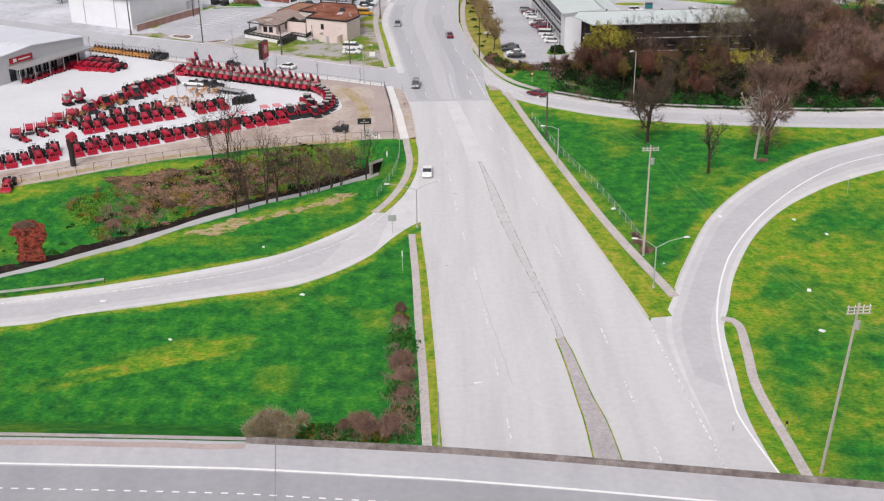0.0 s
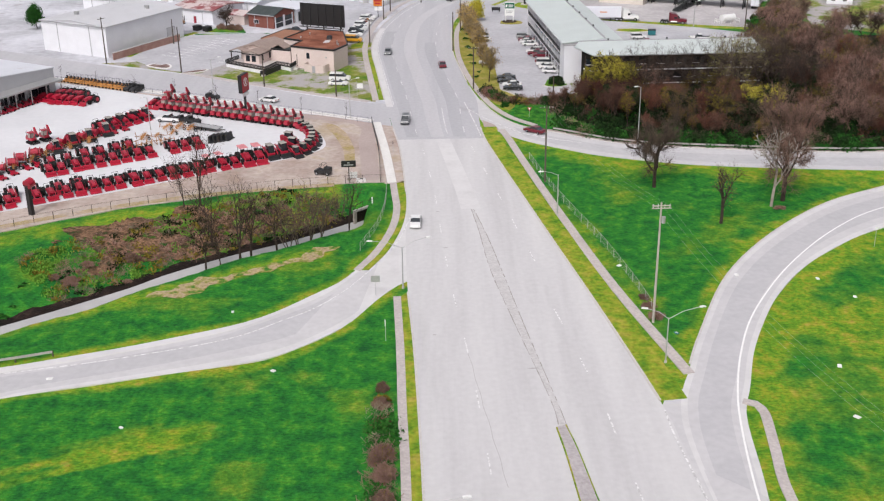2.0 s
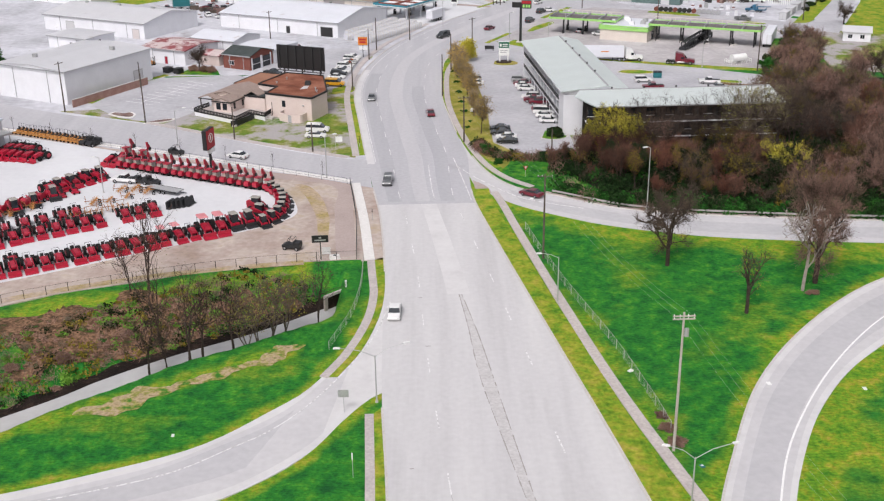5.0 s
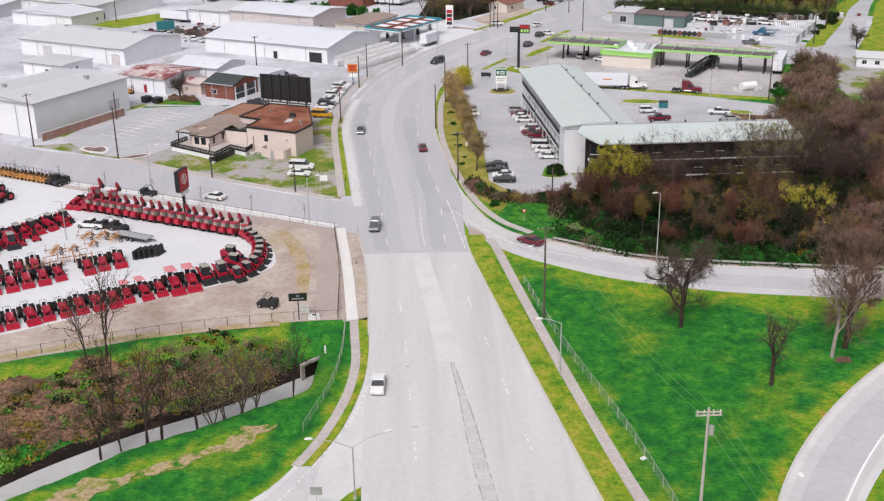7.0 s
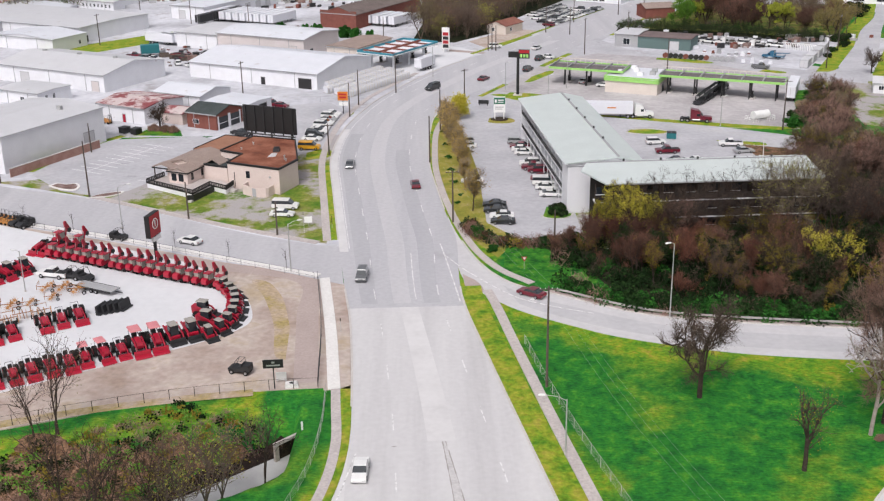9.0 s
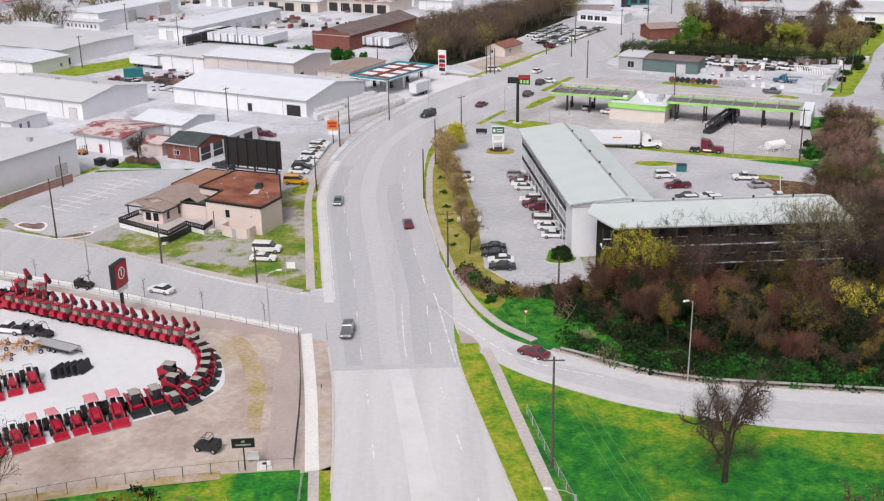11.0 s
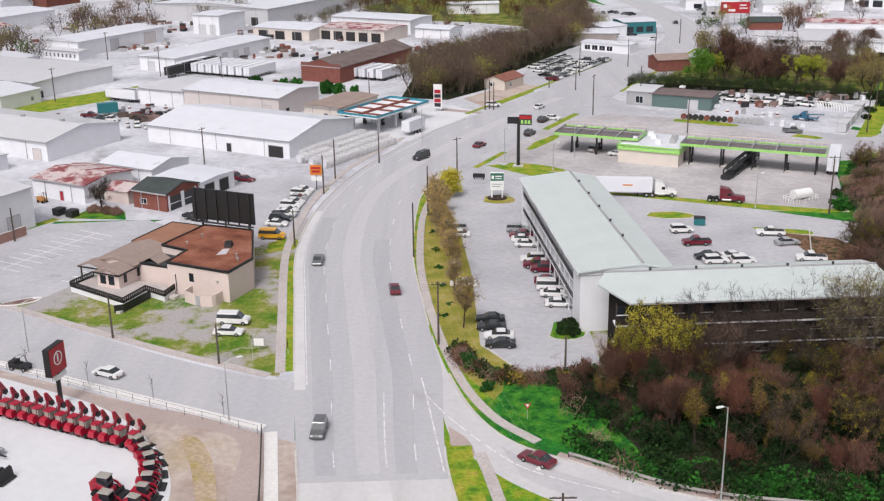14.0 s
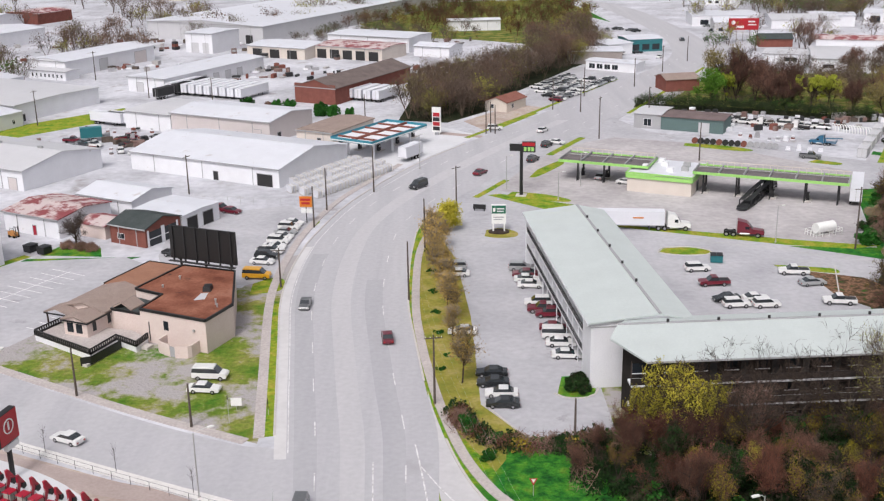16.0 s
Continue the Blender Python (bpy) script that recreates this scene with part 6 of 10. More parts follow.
warehouse(236, 592, 64, 12, 3.6, 1.2, "x", "wall_white", "roof_rust", -17, "long low hall with a reddish roof", trim=False)
warehouse(157, 566.5, 17, 14, 3.6, 0.5, "x", "wall_white", "roof_grey", -22, "white hall with a pale roof", windows=[("front", 8, 5, 0.9, 1.6)])
warehouse(166, 614, 14, 9, 3.4, 1.8, "x", "brick_far", "roof_dark", -5, "brick shop with a dark roof", trim=False)
warehouse(207, 672, 32, 26, 4.2, 1.4, "x", "wall_white", "roof_grey", -8, "white hall with a broad pale roof", trim=False)
warehouse(264, 674, 42, 20, 5.2, 0.5, "x", "wall_white", "roof_white", -22, "long white hall with dark loading bays", windows=[("front", 3 + 6.5 * i, 4.6, 0.6, 3.4) for i in range(6)], trim=False)
warehouse(172, 688, 32, 24, 5.2, 0.6, "x", "wall_white", "roof_white", -5, "long white supermarket with a flat roof", windows=[("front", 4 + 6 * i, 4, 0.8, 2.4) for i in range(4)], trim=False)
warehouse(136.5, 376.5, 8, 8, 2.7, 1.2, "x", "wall_white", "roof_grey", -20, "small white bungalow with a grey roof", windows=[("front", 1.5, 1.2, 1, 1.1), ("front", 5, 1.2, 1, 1.1)], name="house", category="house", trim=False)
rb = thing("billboard", 142.5, 631.5, 0, -6, "red roadside billboard with white shapes on steel posts", "billboard")
part("panel", Geo().box(0, 13, -0.3, 0.3, 5.6, 10.6), "red_sign", rb)
part("shape", Geo().tube((2.0, -0.31, 8.8), (2.0, -0.36, 8.8), 0.9, 0.9, 16).box(3.4, 6.6, -0.36, -0.3, 6.4, 7.4).box(8.4, 11.4, -0.36, -0.3, 8.9, 9.5).box(8.4, 12, -0.36, -0.3, 7.6, 8.1), "sign_white", rb)
for k in range(5):
    part("post", Geo().tube((0.8 + 2.85 * k, 0, -0.2), (0.8 + 2.85 * k, 0, 5.8), 0.2, 0.2, 8), "steel_dull", rb)

# the town beyond: halls and houses in rows along the same grid of streets
random.seed(11)
walls_far, roofs_far = ("wall_white", "wall_white", "sheet_white", "wall_beige", "sheet_grey", "brick_far"), ("roof_white", "roof_white", "roof_grey", "roof_white", "roof_rust")
for i in range(70):
    bx, by = random.uniform(-420, 60), random.uniform(560, 1250)
    if by < 640 and bx > -175 or by < 830 and bx > -150 or (bx > 20 and by < 1000):
        continue
    if by < 520 - (bx + 120) * 0.3 and bx > -200:
        continue
    warehouse(bx, by, random.uniform(18, 50), random.uniform(14, 40), random.uniform(3.5, 7), random.uniform(0.3, 1.8), random.choice("xy"), random.choice(walls_far), random.choice(roofs_far), GRID, "far hall with a pale metal roof", trim=False, doors=[("front", 3, 4, 3, "dark"), ("front", 10, 4, 3, "sheet_grey")], name="warehouse")
for i in range(40):
    bx, by = random.uniform(150, 520), random.uniform(640, 1250)
    warehouse(bx, by, random.uniform(10, 34), random.uniform(9, 22), random.uniform(3, 5.5), random.uniform(0.4, 2), random.choice("xy"), random.choice(walls_far), random.choice(roofs_far + ("roof_dark", "roof_tan")), random.uniform(-30, 10), "far building with a pitched roof", trim=False, windows=[("front", 2, 2, 0.9, 1.4), ("front", 6, 2, 0.9, 1.4)], name="building")
for i in range(13):
    bx, by = random.uniform(-260, -150), random.uniform(400, 560)
    warehouse(bx, by, random.uniform(18, 40), random.uniform(14, 30), random.uniform(4, 6), random.uniform(0.4, 1.5), random.choice("xy"), random.choice(walls_far), random.choice(roofs_far), GRID, "hall with a pale metal roof", trim=False, doors=[("front", 3, 4, 3, "dark")], name="warehouse")


# ---- trees and shrubs ----
class Cloud:
    """Many small quads, gathered as arrays."""

    def __init__(self):
        self.q = []

    def quads(self, centre, along_v, across_v):
        c, a, b = np.asarray(centre, float), np.asarray(along_v, float), np.asarray(across_v, float)
        self.q.append(np.stack([c - a - b, c + a - b, c + a + b, c - a + b], 1))
        return self

    def make(self, name, mat, parent, label=""):
        v = np.concatenate(self.q).reshape(-1, 3)
        me = bpy.data.meshes.new(name)
        me.from_pydata(v.tolist(), [], np.arange(len(v)).reshape(-1, 4).tolist())
        me.materials.append(M[mat])
        ob = new(name, me)
        ob.parent = parent
        if label:
            tagged(ob, label)
        return ob


def unit(rng, n):
    d = rng.normal(size=(n, 3))
    return d / np.linalg.norm(d, axis=1)[:, None]


def limbs(rng, height, radius, levels=4, first=0.3, fork=4, spread=0.75, lift=0.25, shrink=0.66, stems=1, lean=0.06):
    """A branching skeleton: segments of (a, b, r0, r1, level), and the tips."""
    segs, tips = [], []

    def grow(p, d, ln, r, lv):
        n = 3 if lv < 2 else 2
        q = np.array(p)
        for k in range(n):
            d = d + rng.normal(size=3) * (0.05 + 0.09 * lv) + np.array([0, 0, 0.05 if lv else 0])
            d /= np.linalg.norm(d)
            e = q + d * ln / n
            r1 = r * (1 - 0.3 / n * (1 if lv else 0.8))
            segs.append((q, e, r, r1, lv))
            if lv + 1 < levels and (lv > 0 or k > 0):
                for _ in range(max(1, fork // n if lv else fork // 2)):
                    s = rng.normal(size=3)
                    s -= d * (s @ d)
                    s /= np.linalg.norm(s)
                    nd = d * (1 - spread) + s * spread + np.array([0, 0, lift])
                    nd /= np.linalg.norm(nd)
                    grow(q + (e - q) * rng.uniform(0.4, 1), nd, ln * shrink * rng.uniform(0.7, 1.15), r1 * 0.55, lv + 1)
            q, r = e, r1
        if lv + 1 < levels:
            for _ in range(2):
                nd = d + rng.normal(size=3) * 0.45
                grow(q, nd / np.linalg.norm(nd), ln * shrink * rng.uniform(0.75, 1.1), r * 0.8, lv + 1)
        else:
            tips.append((q, d))

    for s in range(stems):
        d0 = np.array([rng.normal() * (lean if stems == 1 else 0.3), rng.normal() * (lean if stems == 1 else 0.3), 1.0])
        grow(np.array([rng.normal() * 0.15 * (stems > 1), rng.normal() * 0.15 * (stems > 1), -0.2]), d0 / np.linalg.norm(d0), height * (first + 0.14), radius * (1 if stems == 1 else 0.75), 0)
    return segs, tips


def tree(seed, height, radius, kind_label, bark="bark", twig="twig", leaf=None, leaves=0, leaf_size=0.12, twigs=6, twig_len=0.9, twig_w=0.022, levels=4, fork=4, spread=0.7, stems=1, first=0.3, name="tree", lift=0.25, shrink=0.66, clump=0.0):
    rng = np.random.default_rng(seed)
    ob = thing(name, 0, 0, -60, 0, kind_label, "tree")
    segs, tips = limbs(rng, height, radius, levels, first, fork, spread, lift, shrink, stems)
    top = max(max(s[1][2] for s in segs), 0.1)
    k = height * 0.93 / top
    g, c = Geo(), Geo()
    for a, b, r0, r1, lv in segs:
        if lv < 2:
            g.tube(a * k, b * k, r0, r1, 7 if lv == 0 else 5)
        else:
            g.tube(a * k, b * k, max(r0, 0.014), max(r1, 0.012), 3)
    part("trunk", g, bark, ob)
    if twigs:
        p = np.array([t[0] for t in tips]) * k
        d = np.array([t[1] for t in tips])
        p, d = np.repeat(p, twigs, 0), np.repeat(d, twigs, 0)
        w = d * 0.7 + unit(rng, len(p)) * 0.75 + np.array([0, 0, 0.15])
        w /= np.linalg.norm(w, axis=1)[:, None]
        ln = twig_len * rng.uniform(0.4, 1.1, (len(p), 1))
        o = np.cross(w, unit(rng, len(p)))
        o /= np.maximum(1e-6, np.linalg.norm(o, axis=1))[:, None]
        st = p - d * rng.uniform(0, 0.8, (len(p), 1))
        Cloud().quads(st + w * ln / 2, w * ln / 2, o * twig_w).make("crown", twig, ob)
    if leaf and leaves:
        p = np.array([t[0] for t in tips]) * k
        if clump:
            p = p[rng.random(len(p)) < clump]
        q = p[rng.integers(0, len(p), leaves)] + rng.normal(size=(leaves, 3)) * (0.27 if clump else 0.45)
        a, s = unit(rng, leaves), leaf_size * rng.uniform(0.5, 1.3, (leaves, 1))
        b = np.cross(a, unit(rng, leaves))
        b /= np.maximum(1e-6, np.linalg.norm(b, axis=1))[:, None]
        Cloud().quads(q, a * s, b * s * 0.7).make("foliage", leaf, ob)
    return ob


def shrub(seed, w, h, leaf, n, size, label, stems_mat="twig", name="shrub", bare=0):
    rng = np.random.default_rng(seed)
    ob = thing(name, 0, 0, -60, 0, label, "shrub")
    g = Geo()
    for _ in range(9):
        d = rng.normal(size=3) * np.array([w * 0.25, w * 0.25, 0])
        g.tube((d[0] * 0.2, d[1] * 0.2, -0.1), (d[0], d[1], h * rng.uniform(0.5, 0.85)), 0.035, 0.015, 4)
    if not bare:
        part("stem", g, "bark", ob)
    lumps = [(rng.normal(size=2) * w * 0.3, rng.uniform(0.15, 0.7) * h, rng.uniform(0.14, 0.32) * w) for _ in range(14)]

    def spots(n):
        out = []
        for _ in range(n):
            (xy, z, r) = lumps[rng.integers(0, len(lumps))]
            v = unit(rng, 1)[0] * r * rng.uniform(0.65, 1.08)
            out.append((xy[0] + v[0], xy[1] + v[1], max(0.05, z + v[2] * min(1.0, h / w * 1.1))))
        return np.array(out)

    if bare:
        p = spots(bare)
        d = unit(rng, bare) * np.array([0.8, 0.8, 1.0]) + np.array([0, 0, 0.35])
        d /= np.linalg.norm(d, axis=1)[:, None]
        o = np.cross(d, unit(rng, bare))
        o /= np.maximum(1e-6, np.linalg.norm(o, axis=1))[:, None]
        ln = rng.uniform(0.25, 0.7, (bare, 1))
        Cloud().quads(p, d * ln, o * 0.02).make("thicket", stems_mat, ob)
    if n:
        p = spots(n)
        a = unit(rng, n)
        b = np.cross(a, unit(rng, n))
        b /= np.maximum(1e-6, np.linalg.norm(b, axis=1))[:, None]
        s = size * rng.uniform(0.5, 1.3, (n, 1))
        Cloud().quads(p, a * s, b * s * 0.7).make("foliage", leaf, ob)
    return ob


def plant(src, x, y, s=1.0, turn=None, z=None, label="", group="", tall=1.0):
    c = copy_thing(src, pose(x, y, float(ground_height(x, y)) if z is None else z, 0, 0, random.uniform(0, 360) if turn is None else turn))
    c.scale = (s, s, s * tall)
    if label:
        c["label"] = label
    if group:
        c["group"] = group
    return c


def drop_source(src):
    for o in [*src.children_recursive, src]:
        bpy.data.objects.remove(o)


random.seed(21)
T_oak = tree(114, 12.5, 0.36, "bare spreading oak tree standing in the grass", levels=5, fork=4, spread=0.66, first=0.24, twigs=6, twig_len=1.1, twig_w=0.008, lift=0.3, twig="twig")
T_stub = tree(144, 10, 0.30, "half-dead bare tree with a forked trunk", levels=4, fork=2, spread=0.3, lift=0.5, first=0.42, twigs=7, twig_len=1.0, twig_w=0.012, stems=1, leaf="leaf_yellow", leaves=420, leaf_size=0.05)
T_big = tree(146, 15, 0.40, "large bare tree with a wide twiggy crown", levels=5, fork=4, spread=0.62, first=0.25, twigs=11, twig_len=1.3, twig_w=0.009, twig="twig_rose", lift=0.35)
T_dead = tree(134, 11, 0.25, "half-dead tree with grey broken branches", bark="bark_pale", twig="bark_pale", levels=4, fork=3, spread=0.5, lift=0.4, twigs=3, twig_len=0.8, twig_w=0.04, first=0.35)
T_slim = tree(31, 10, 0.11, "slender bare tree on the creek's bank", bark="bark", levels=4, fork=2, spread=0.42, first=0.42, twigs=1, twig_len=0.9, twig_w=0.007, stems=2, lift=0.45, twig="twig_mauve", leaf="haze_olive", leaves=200, leaf_size=0.04)
T_clump = tree(37, 7.5, 0.10, "multi-stemmed tree with first yellow-green leaves", bark="bark_brown", levels=4, fork=3, spread=0.42, first=0.36, twigs=1, twig_len=0.9, twig_w=0.007, stems=3, leaf="haze_yellow", leaves=420, leaf_size=0.045, lift=0.5, twig="twig_mauve")
W = [
    tree(41, 10.5, 0.17, "bare brown woodland tree", levels=4, fork=4, spread=0.46, first=0.32, twigs=6, twig_len=1.2, twig_w=0.016, stems=2, lift=0.3),
    tree(42, 9.5, 0.15, "reddish-brown bare woodland tree", twig="twig_red", levels=4, fork=4, spread=0.5, first=0.30, twigs=8, twig_len=1.0, twig_w=0.017, stems=3, lift=0.3),
    tree(43, 11, 0.18, "woodland tree with thin olive spring leaves", levels=4, fork=4, spread=0.55, first=0.28, twigs=7, twig_len=1.1, twig_w=0.018, stems=2, leaf="leaf_olive", leaves=3200, leaf_size=0.07, lift=0.3, clump=0.3),
    tree(44, 9, 0.16, "woodland tree in fresh yellow-green leaf", levels=4, fork=4, spread=0.6, first=0.25, twigs=6, twig_len=0.9, stems=3, leaf="leaf_yellow", leaves=9000, leaf_size=0.075, lift=0.3, clump=0.45),
    tree(45, 10, 0.16, "woodland tree with dark ivy and bare crown", levels=4, fork=4, spread=0.55, first=0.25, twigs=7, twig_len=1.0, twig_w=0.018, stems=3, leaf="leaf_dark", leaves=5500, leaf_size=0.12, lift=0.25, clump=0.5),
]
W_rose = tree(46, 10.5, 0.17, "bare rose-brown woodland tree with fine twigs", twig="twig_rose", levels=4, fork=4, spread=0.5, first=0.3, twigs=8, twig_len=1.1, twig_w=0.013, stems=2, lift=0.35)
T_tall = tree(81, 13.5, 0.15, "tall slender bare tree with a thin open crown", bark="bark", levels=5, fork=3, spread=0.42, first=0.36, twigs=1, twig_len=0.9, twig_w=0.008, stems=2, lift=0.4, twig="twig")
T_ghost = tree(83, 14, 0.14, "tall tree with a thin pale yellow-green crown", bark="bark_brown", levels=5, fork=3, spread=0.48, first=0.33, twigs=3, twig_len=0.9, twig_w=0.008, stems=2, lift=0.35, twig="twig_pale", leaf="haze_yellow", leaves=1300, leaf_size=0.055, clump=0.3)
W_POLE = [
    tree(91, 9.5, 0.11, "slender mauve-brown woodland tree with upright twigs", twig="twig_mauve", levels=4, fork=4, spread=0.36, first=0.36, twigs=8, twig_len=0.95, twig_w=0.012, stems=3, lift=0.5),
    tree(92, 8.5, 0.10, "slender red-brown woodland tree with upright twigs", twig="twig_red", levels=4, fork=4, spread=0.34, first=0.32, twigs=8, twig_len=0.9, twig_w=0.012, stems=4, lift=0.5),
    tree(93, 10.5, 0.12, "tall dark bare woodland tree with thin stems", twig="twig", levels=4, fork=3, spread=0.32, first=0.40, twigs=7, twig_len=1.0, twig_w=0.011, stems=3, lift=0.55),
    tree(94, 8.0, 0.10, "slender woodland tree with first olive leaves", twig="twig_mauve", levels=4, fork=3, spread=0.36, first=0.34, twigs=6, twig_len=0.9, twig_w=0.012, stems=3, leaf="leaf_olive", leaves=2400, leaf_size=0.07, lift=0.5, clump=0.45),
]
T_young = [
    tree(51, 7.4, 0.11, "young street tree in orange-brown bud", levels=4, fork=4, spread=0.45, first=0.26, twigs=12, twig_len=0.7, leaf="leaf_orange", leaves=2600, leaf_size=0.055, twig="twig_pale", lift=0.4),
    tree(52, 6.2, 0.10, "young street tree with yellowish buds", levels=4, fork=4, spread=0.5, first=0.26, twigs=10, twig_len=0.7, leaf="leaf_orange", leaves=1900, leaf_size=0.06, twig="twig_pale", lift=0.4),
    tree(53, 5.2, 0.11, "rounded young tree in light green leaf", levels=4, fork=4, spread=0.65, first=0.26, twigs=3, twig_len=0.5, leaf="leaf_yellow", leaves=6500, leaf_size=0.12, lift=0.25),
]
T_green = tree(55, 9.5, 0.2, "tree in full fresh green leaf", levels=4, fork=5, spread=0.65, first=0.24, twigs=2, twig_len=0.6, leaf="leaf_green", leaves=9000, leaf_size=0.13, lift=0.25)
T_fresh = tree(56, 12, 0.24, "tree in bright fresh green leaf behind the yard", levels=4, fork=5, spread=0.58, first=0.3, twigs=2, twig_len=0.7, leaf="leaf_fresh", leaves=7000, leaf_size=0.16, lift=0.3)
T_lime = tree(57, 12, 0.22, "tree in yellow-green leaf behind the yard", levels=4, fork=4, spread=0.55, first=0.36, twigs=3, twig_len=0.8, leaf="leaf_lime", leaves=5200, leaf_size=0.15, lift=0.35, clump=0.6)
T_tan = tree(58, 11, 0.2, "broad tree in tan bud behind the yard", levels=4, fork=4, spread=0.6, first=0.28, twigs=5, twig_len=0.9, twig_w=0.02, twig="twig_pale", leaf="leaf_tan", leaves=3600, leaf_size=0.12, lift=0.35, stems=2)
T_umber = tree(59, 13.5, 0.26, "tall brown twiggy tree behind the yard", levels=5, fork=4, spread=0.45, first=0.36, twigs=3, twig_len=1.0, twig_w=0.013, twig="twig_mauve", leaf="haze_brown", leaves=900, leaf_size=0.08, lift=0.45, stems=3)
S_green = shrub(61, 3.0, 2.3, "leaf_green", 2600, 0.14, "bright evergreen shrub at the road's edge")
S_dark = shrub(62, 3.4, 2.6, "leaf_dark", 2300, 0.16, "dark tangled undergrowth shrub", bare=500)
S_red = shrub(63, 3.0, 2.2, "leaf_olive", 500, 0.08, "reddish-brown leafless bramble thicket", "twig_rose", bare=2600)
S_bare = shrub(64, 4.2, 3.6, "leaf_orange", 2600, 0.05, "rounded tan leafless bush with first leaves", "twig_pale", bare=3000)
S_small = shrub(65, 1.3, 0.8, "leaf_green", 700, 0.10, "low green weed clump on the bank")

# field trees
plant(T_oak, 40.8, 206.9, 1.0, 20, tall=1.25)
plant(T_stub, 48.8, 189.2, 1.0, 120, tall=1.12)
plant(T_big, 62.2, 199.6, 1.08, 10, tall=1.32)
plant(T_dead, 59.4, 196.9, 1.1, 80, tall=1.2)
plant(S_red, 60.6, 196.0, 0.5, tall=0.4, label="heap of fallen twigs at a tree's foot")
for x, y, s in ((31.4, 154.2, 0.55), (30.9, 157.4, 0.5), (30.7, 160.4, 0.4)):
    plant(S_red, x, y, s, tall=0.7, label="heap of brown brushwood at the fence's end")
# creek trees
for x, y, s in ((-43.6, 200, 1.15), (-40.9, 200.8, 1.6), (-30.8, 181, 1.6), (-29.0, 181.6, 1.45), (-35.7, 178, 1.2), (-33.8, 179.8, 1.05), (-25.3, 184.2, 1.3), (-36.3, 187, 1.5), (-13.9, 192.2, 1.2)):
    plant(T_slim, x, y, s, group="creek trees")
for x, y, s in ((-23.4, 185.5, 1.25), (-21.9, 185.7, 1.2), (-20.1, 187.3, 1.7), (-18.4, 188.3, 1.35), (-16.0, 199, 1.0), (-25.6, 195, 0.8)):
    plant(T_clump, x, y, s, group="creek trees")
for i in range(64):
    d = random.uniform(30, 118)
    x, y, a, b = along(CREEK, d)
    o = random.uniform(3.5, 12)
    px, py = x - b * o, y + a * o
    if px > -13:
        continue
    plant(random.choice((S_small, S_small, S_small, S_small, S_red if d > 90 else S_small)), px, py, random.uniform(0.3, 0.75), tall=0.6, group="bank shrubs")
plant(S_red, -69.5, 169.0, 0.8, tall=0.5, label="tangle of rust-red creeper on the bank")
# bushes below the motorway and along the pavement
plant(S_bare, -18.6, 104.8, 1.1)
for x, y, sc in ((-9.4, 105.2, 0.95), (-6.0, 105.0, 0.85), (-11.4, 105.4, 0.6), (-5.4, 120.5, 0.75), (-5.0, 116.8, 0.7), (-4.9, 112.6, 0.6), (-5.8, 131.5, 0.5), (-5.7, 135.5, 0.45)):
    plant(S_red, x, y, sc, tall=1.15, group="verge bushes", label="pinkish-brown leafless bush beside the pavement")
for x, y, sc in ((-13.4, 105.4, 0.55), (-4.4, 108.6, 0.5), (-5.3, 124.5, 0.35)):
    plant(S_green, x, y, sc, group="verge bushes", label="small green bush beside the pavement")
# wood in front of the motel
def scatter(n, inside, gap, tries=6000):
    pts = []
    for _ in range(tries):
        p = inside()
        if p and all((p[0] - q[0]) ** 2 + (p[1] - q[1]) ** 2 > gap * gap for q in pts):
            pts.append(p)
        if len(pts) >= n:
            break
    return pts


slip = resample(SLIP_UP, 200)


def edge_y(x):
    return float(np.interp(x, [p[0] for p in slip], [p[1] for p in slip]))


def in_wood():
    x, y = random.uniform(26, 132), random.uniform(230, 300)
    if y < edge_y(x) + 5.5:
        return None
    back = 264.5 if x < 78 else 300
    if y > back or (x < 34 and y > 262) or y < 262 - (x - 20) * 1.1:
        return None
    return x, y


def thicket(name, label, inside, n, gap, tall=1.0, per=150, mix=(54, 12, 9, 7, 11, 5, 2)):
    """Dense low growth that nobody could count: mounds of leaves and twigs in mixed colours, one object."""
    rng = np.random.default_rng(n)
    clouds = {}
    for x, y in scatter(n, inside, gap, 20000):
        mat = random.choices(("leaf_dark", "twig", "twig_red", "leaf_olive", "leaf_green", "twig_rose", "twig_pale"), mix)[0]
        r, h = random.uniform(1.1, 2.3), random.uniform(1.2, 3.6) * tall
        u = unit(rng, per)
        p = np.array([x, y, 0.1]) + np.abs(u) * np.sign(u) * np.array([r, r, 0]) * rng.uniform(0.5, 1.1, (per, 1)) + np.abs(u[:, 2:]) * np.array([0, 0, h]) * rng.uniform(0.6, 1.1, (per, 1))
        a = unit(rng, per) + (np.array([0, 0, 0.5]) if "twig" in mat else 0)
        b = np.cross(a, unit(rng, per))
        b /= np.maximum(1e-6, np.linalg.norm(b, axis=1))[:, None]
        s = rng.uniform(0.5, 1.3, (per, 1))
        clouds.setdefault(mat, Cloud()).quads(p, a * s * (0.42 if "twig" in mat else 0.16), b * s * (0.022 if "twig" in mat else 0.12))
    root = thing(name, 0, 0, 0, 0, label, "undergrowth", "", "stuff")
    for mat, c in clouds.items():
        c.make("foliage" if "leaf" in mat else "twigs", mat, root)
    return root


def in_verge_hedge():
    t = random.random() ** 1.3
    if random.random() < 0.4:
        return random.uniform(-15, -4.6), 104.4 + random.uniform(-0.8, 0.8)
    return -4.8 - 0.9 * t + random.uniform(-0.7, 0.7) * (1 - 0.6 * t), 104 + 30 * t


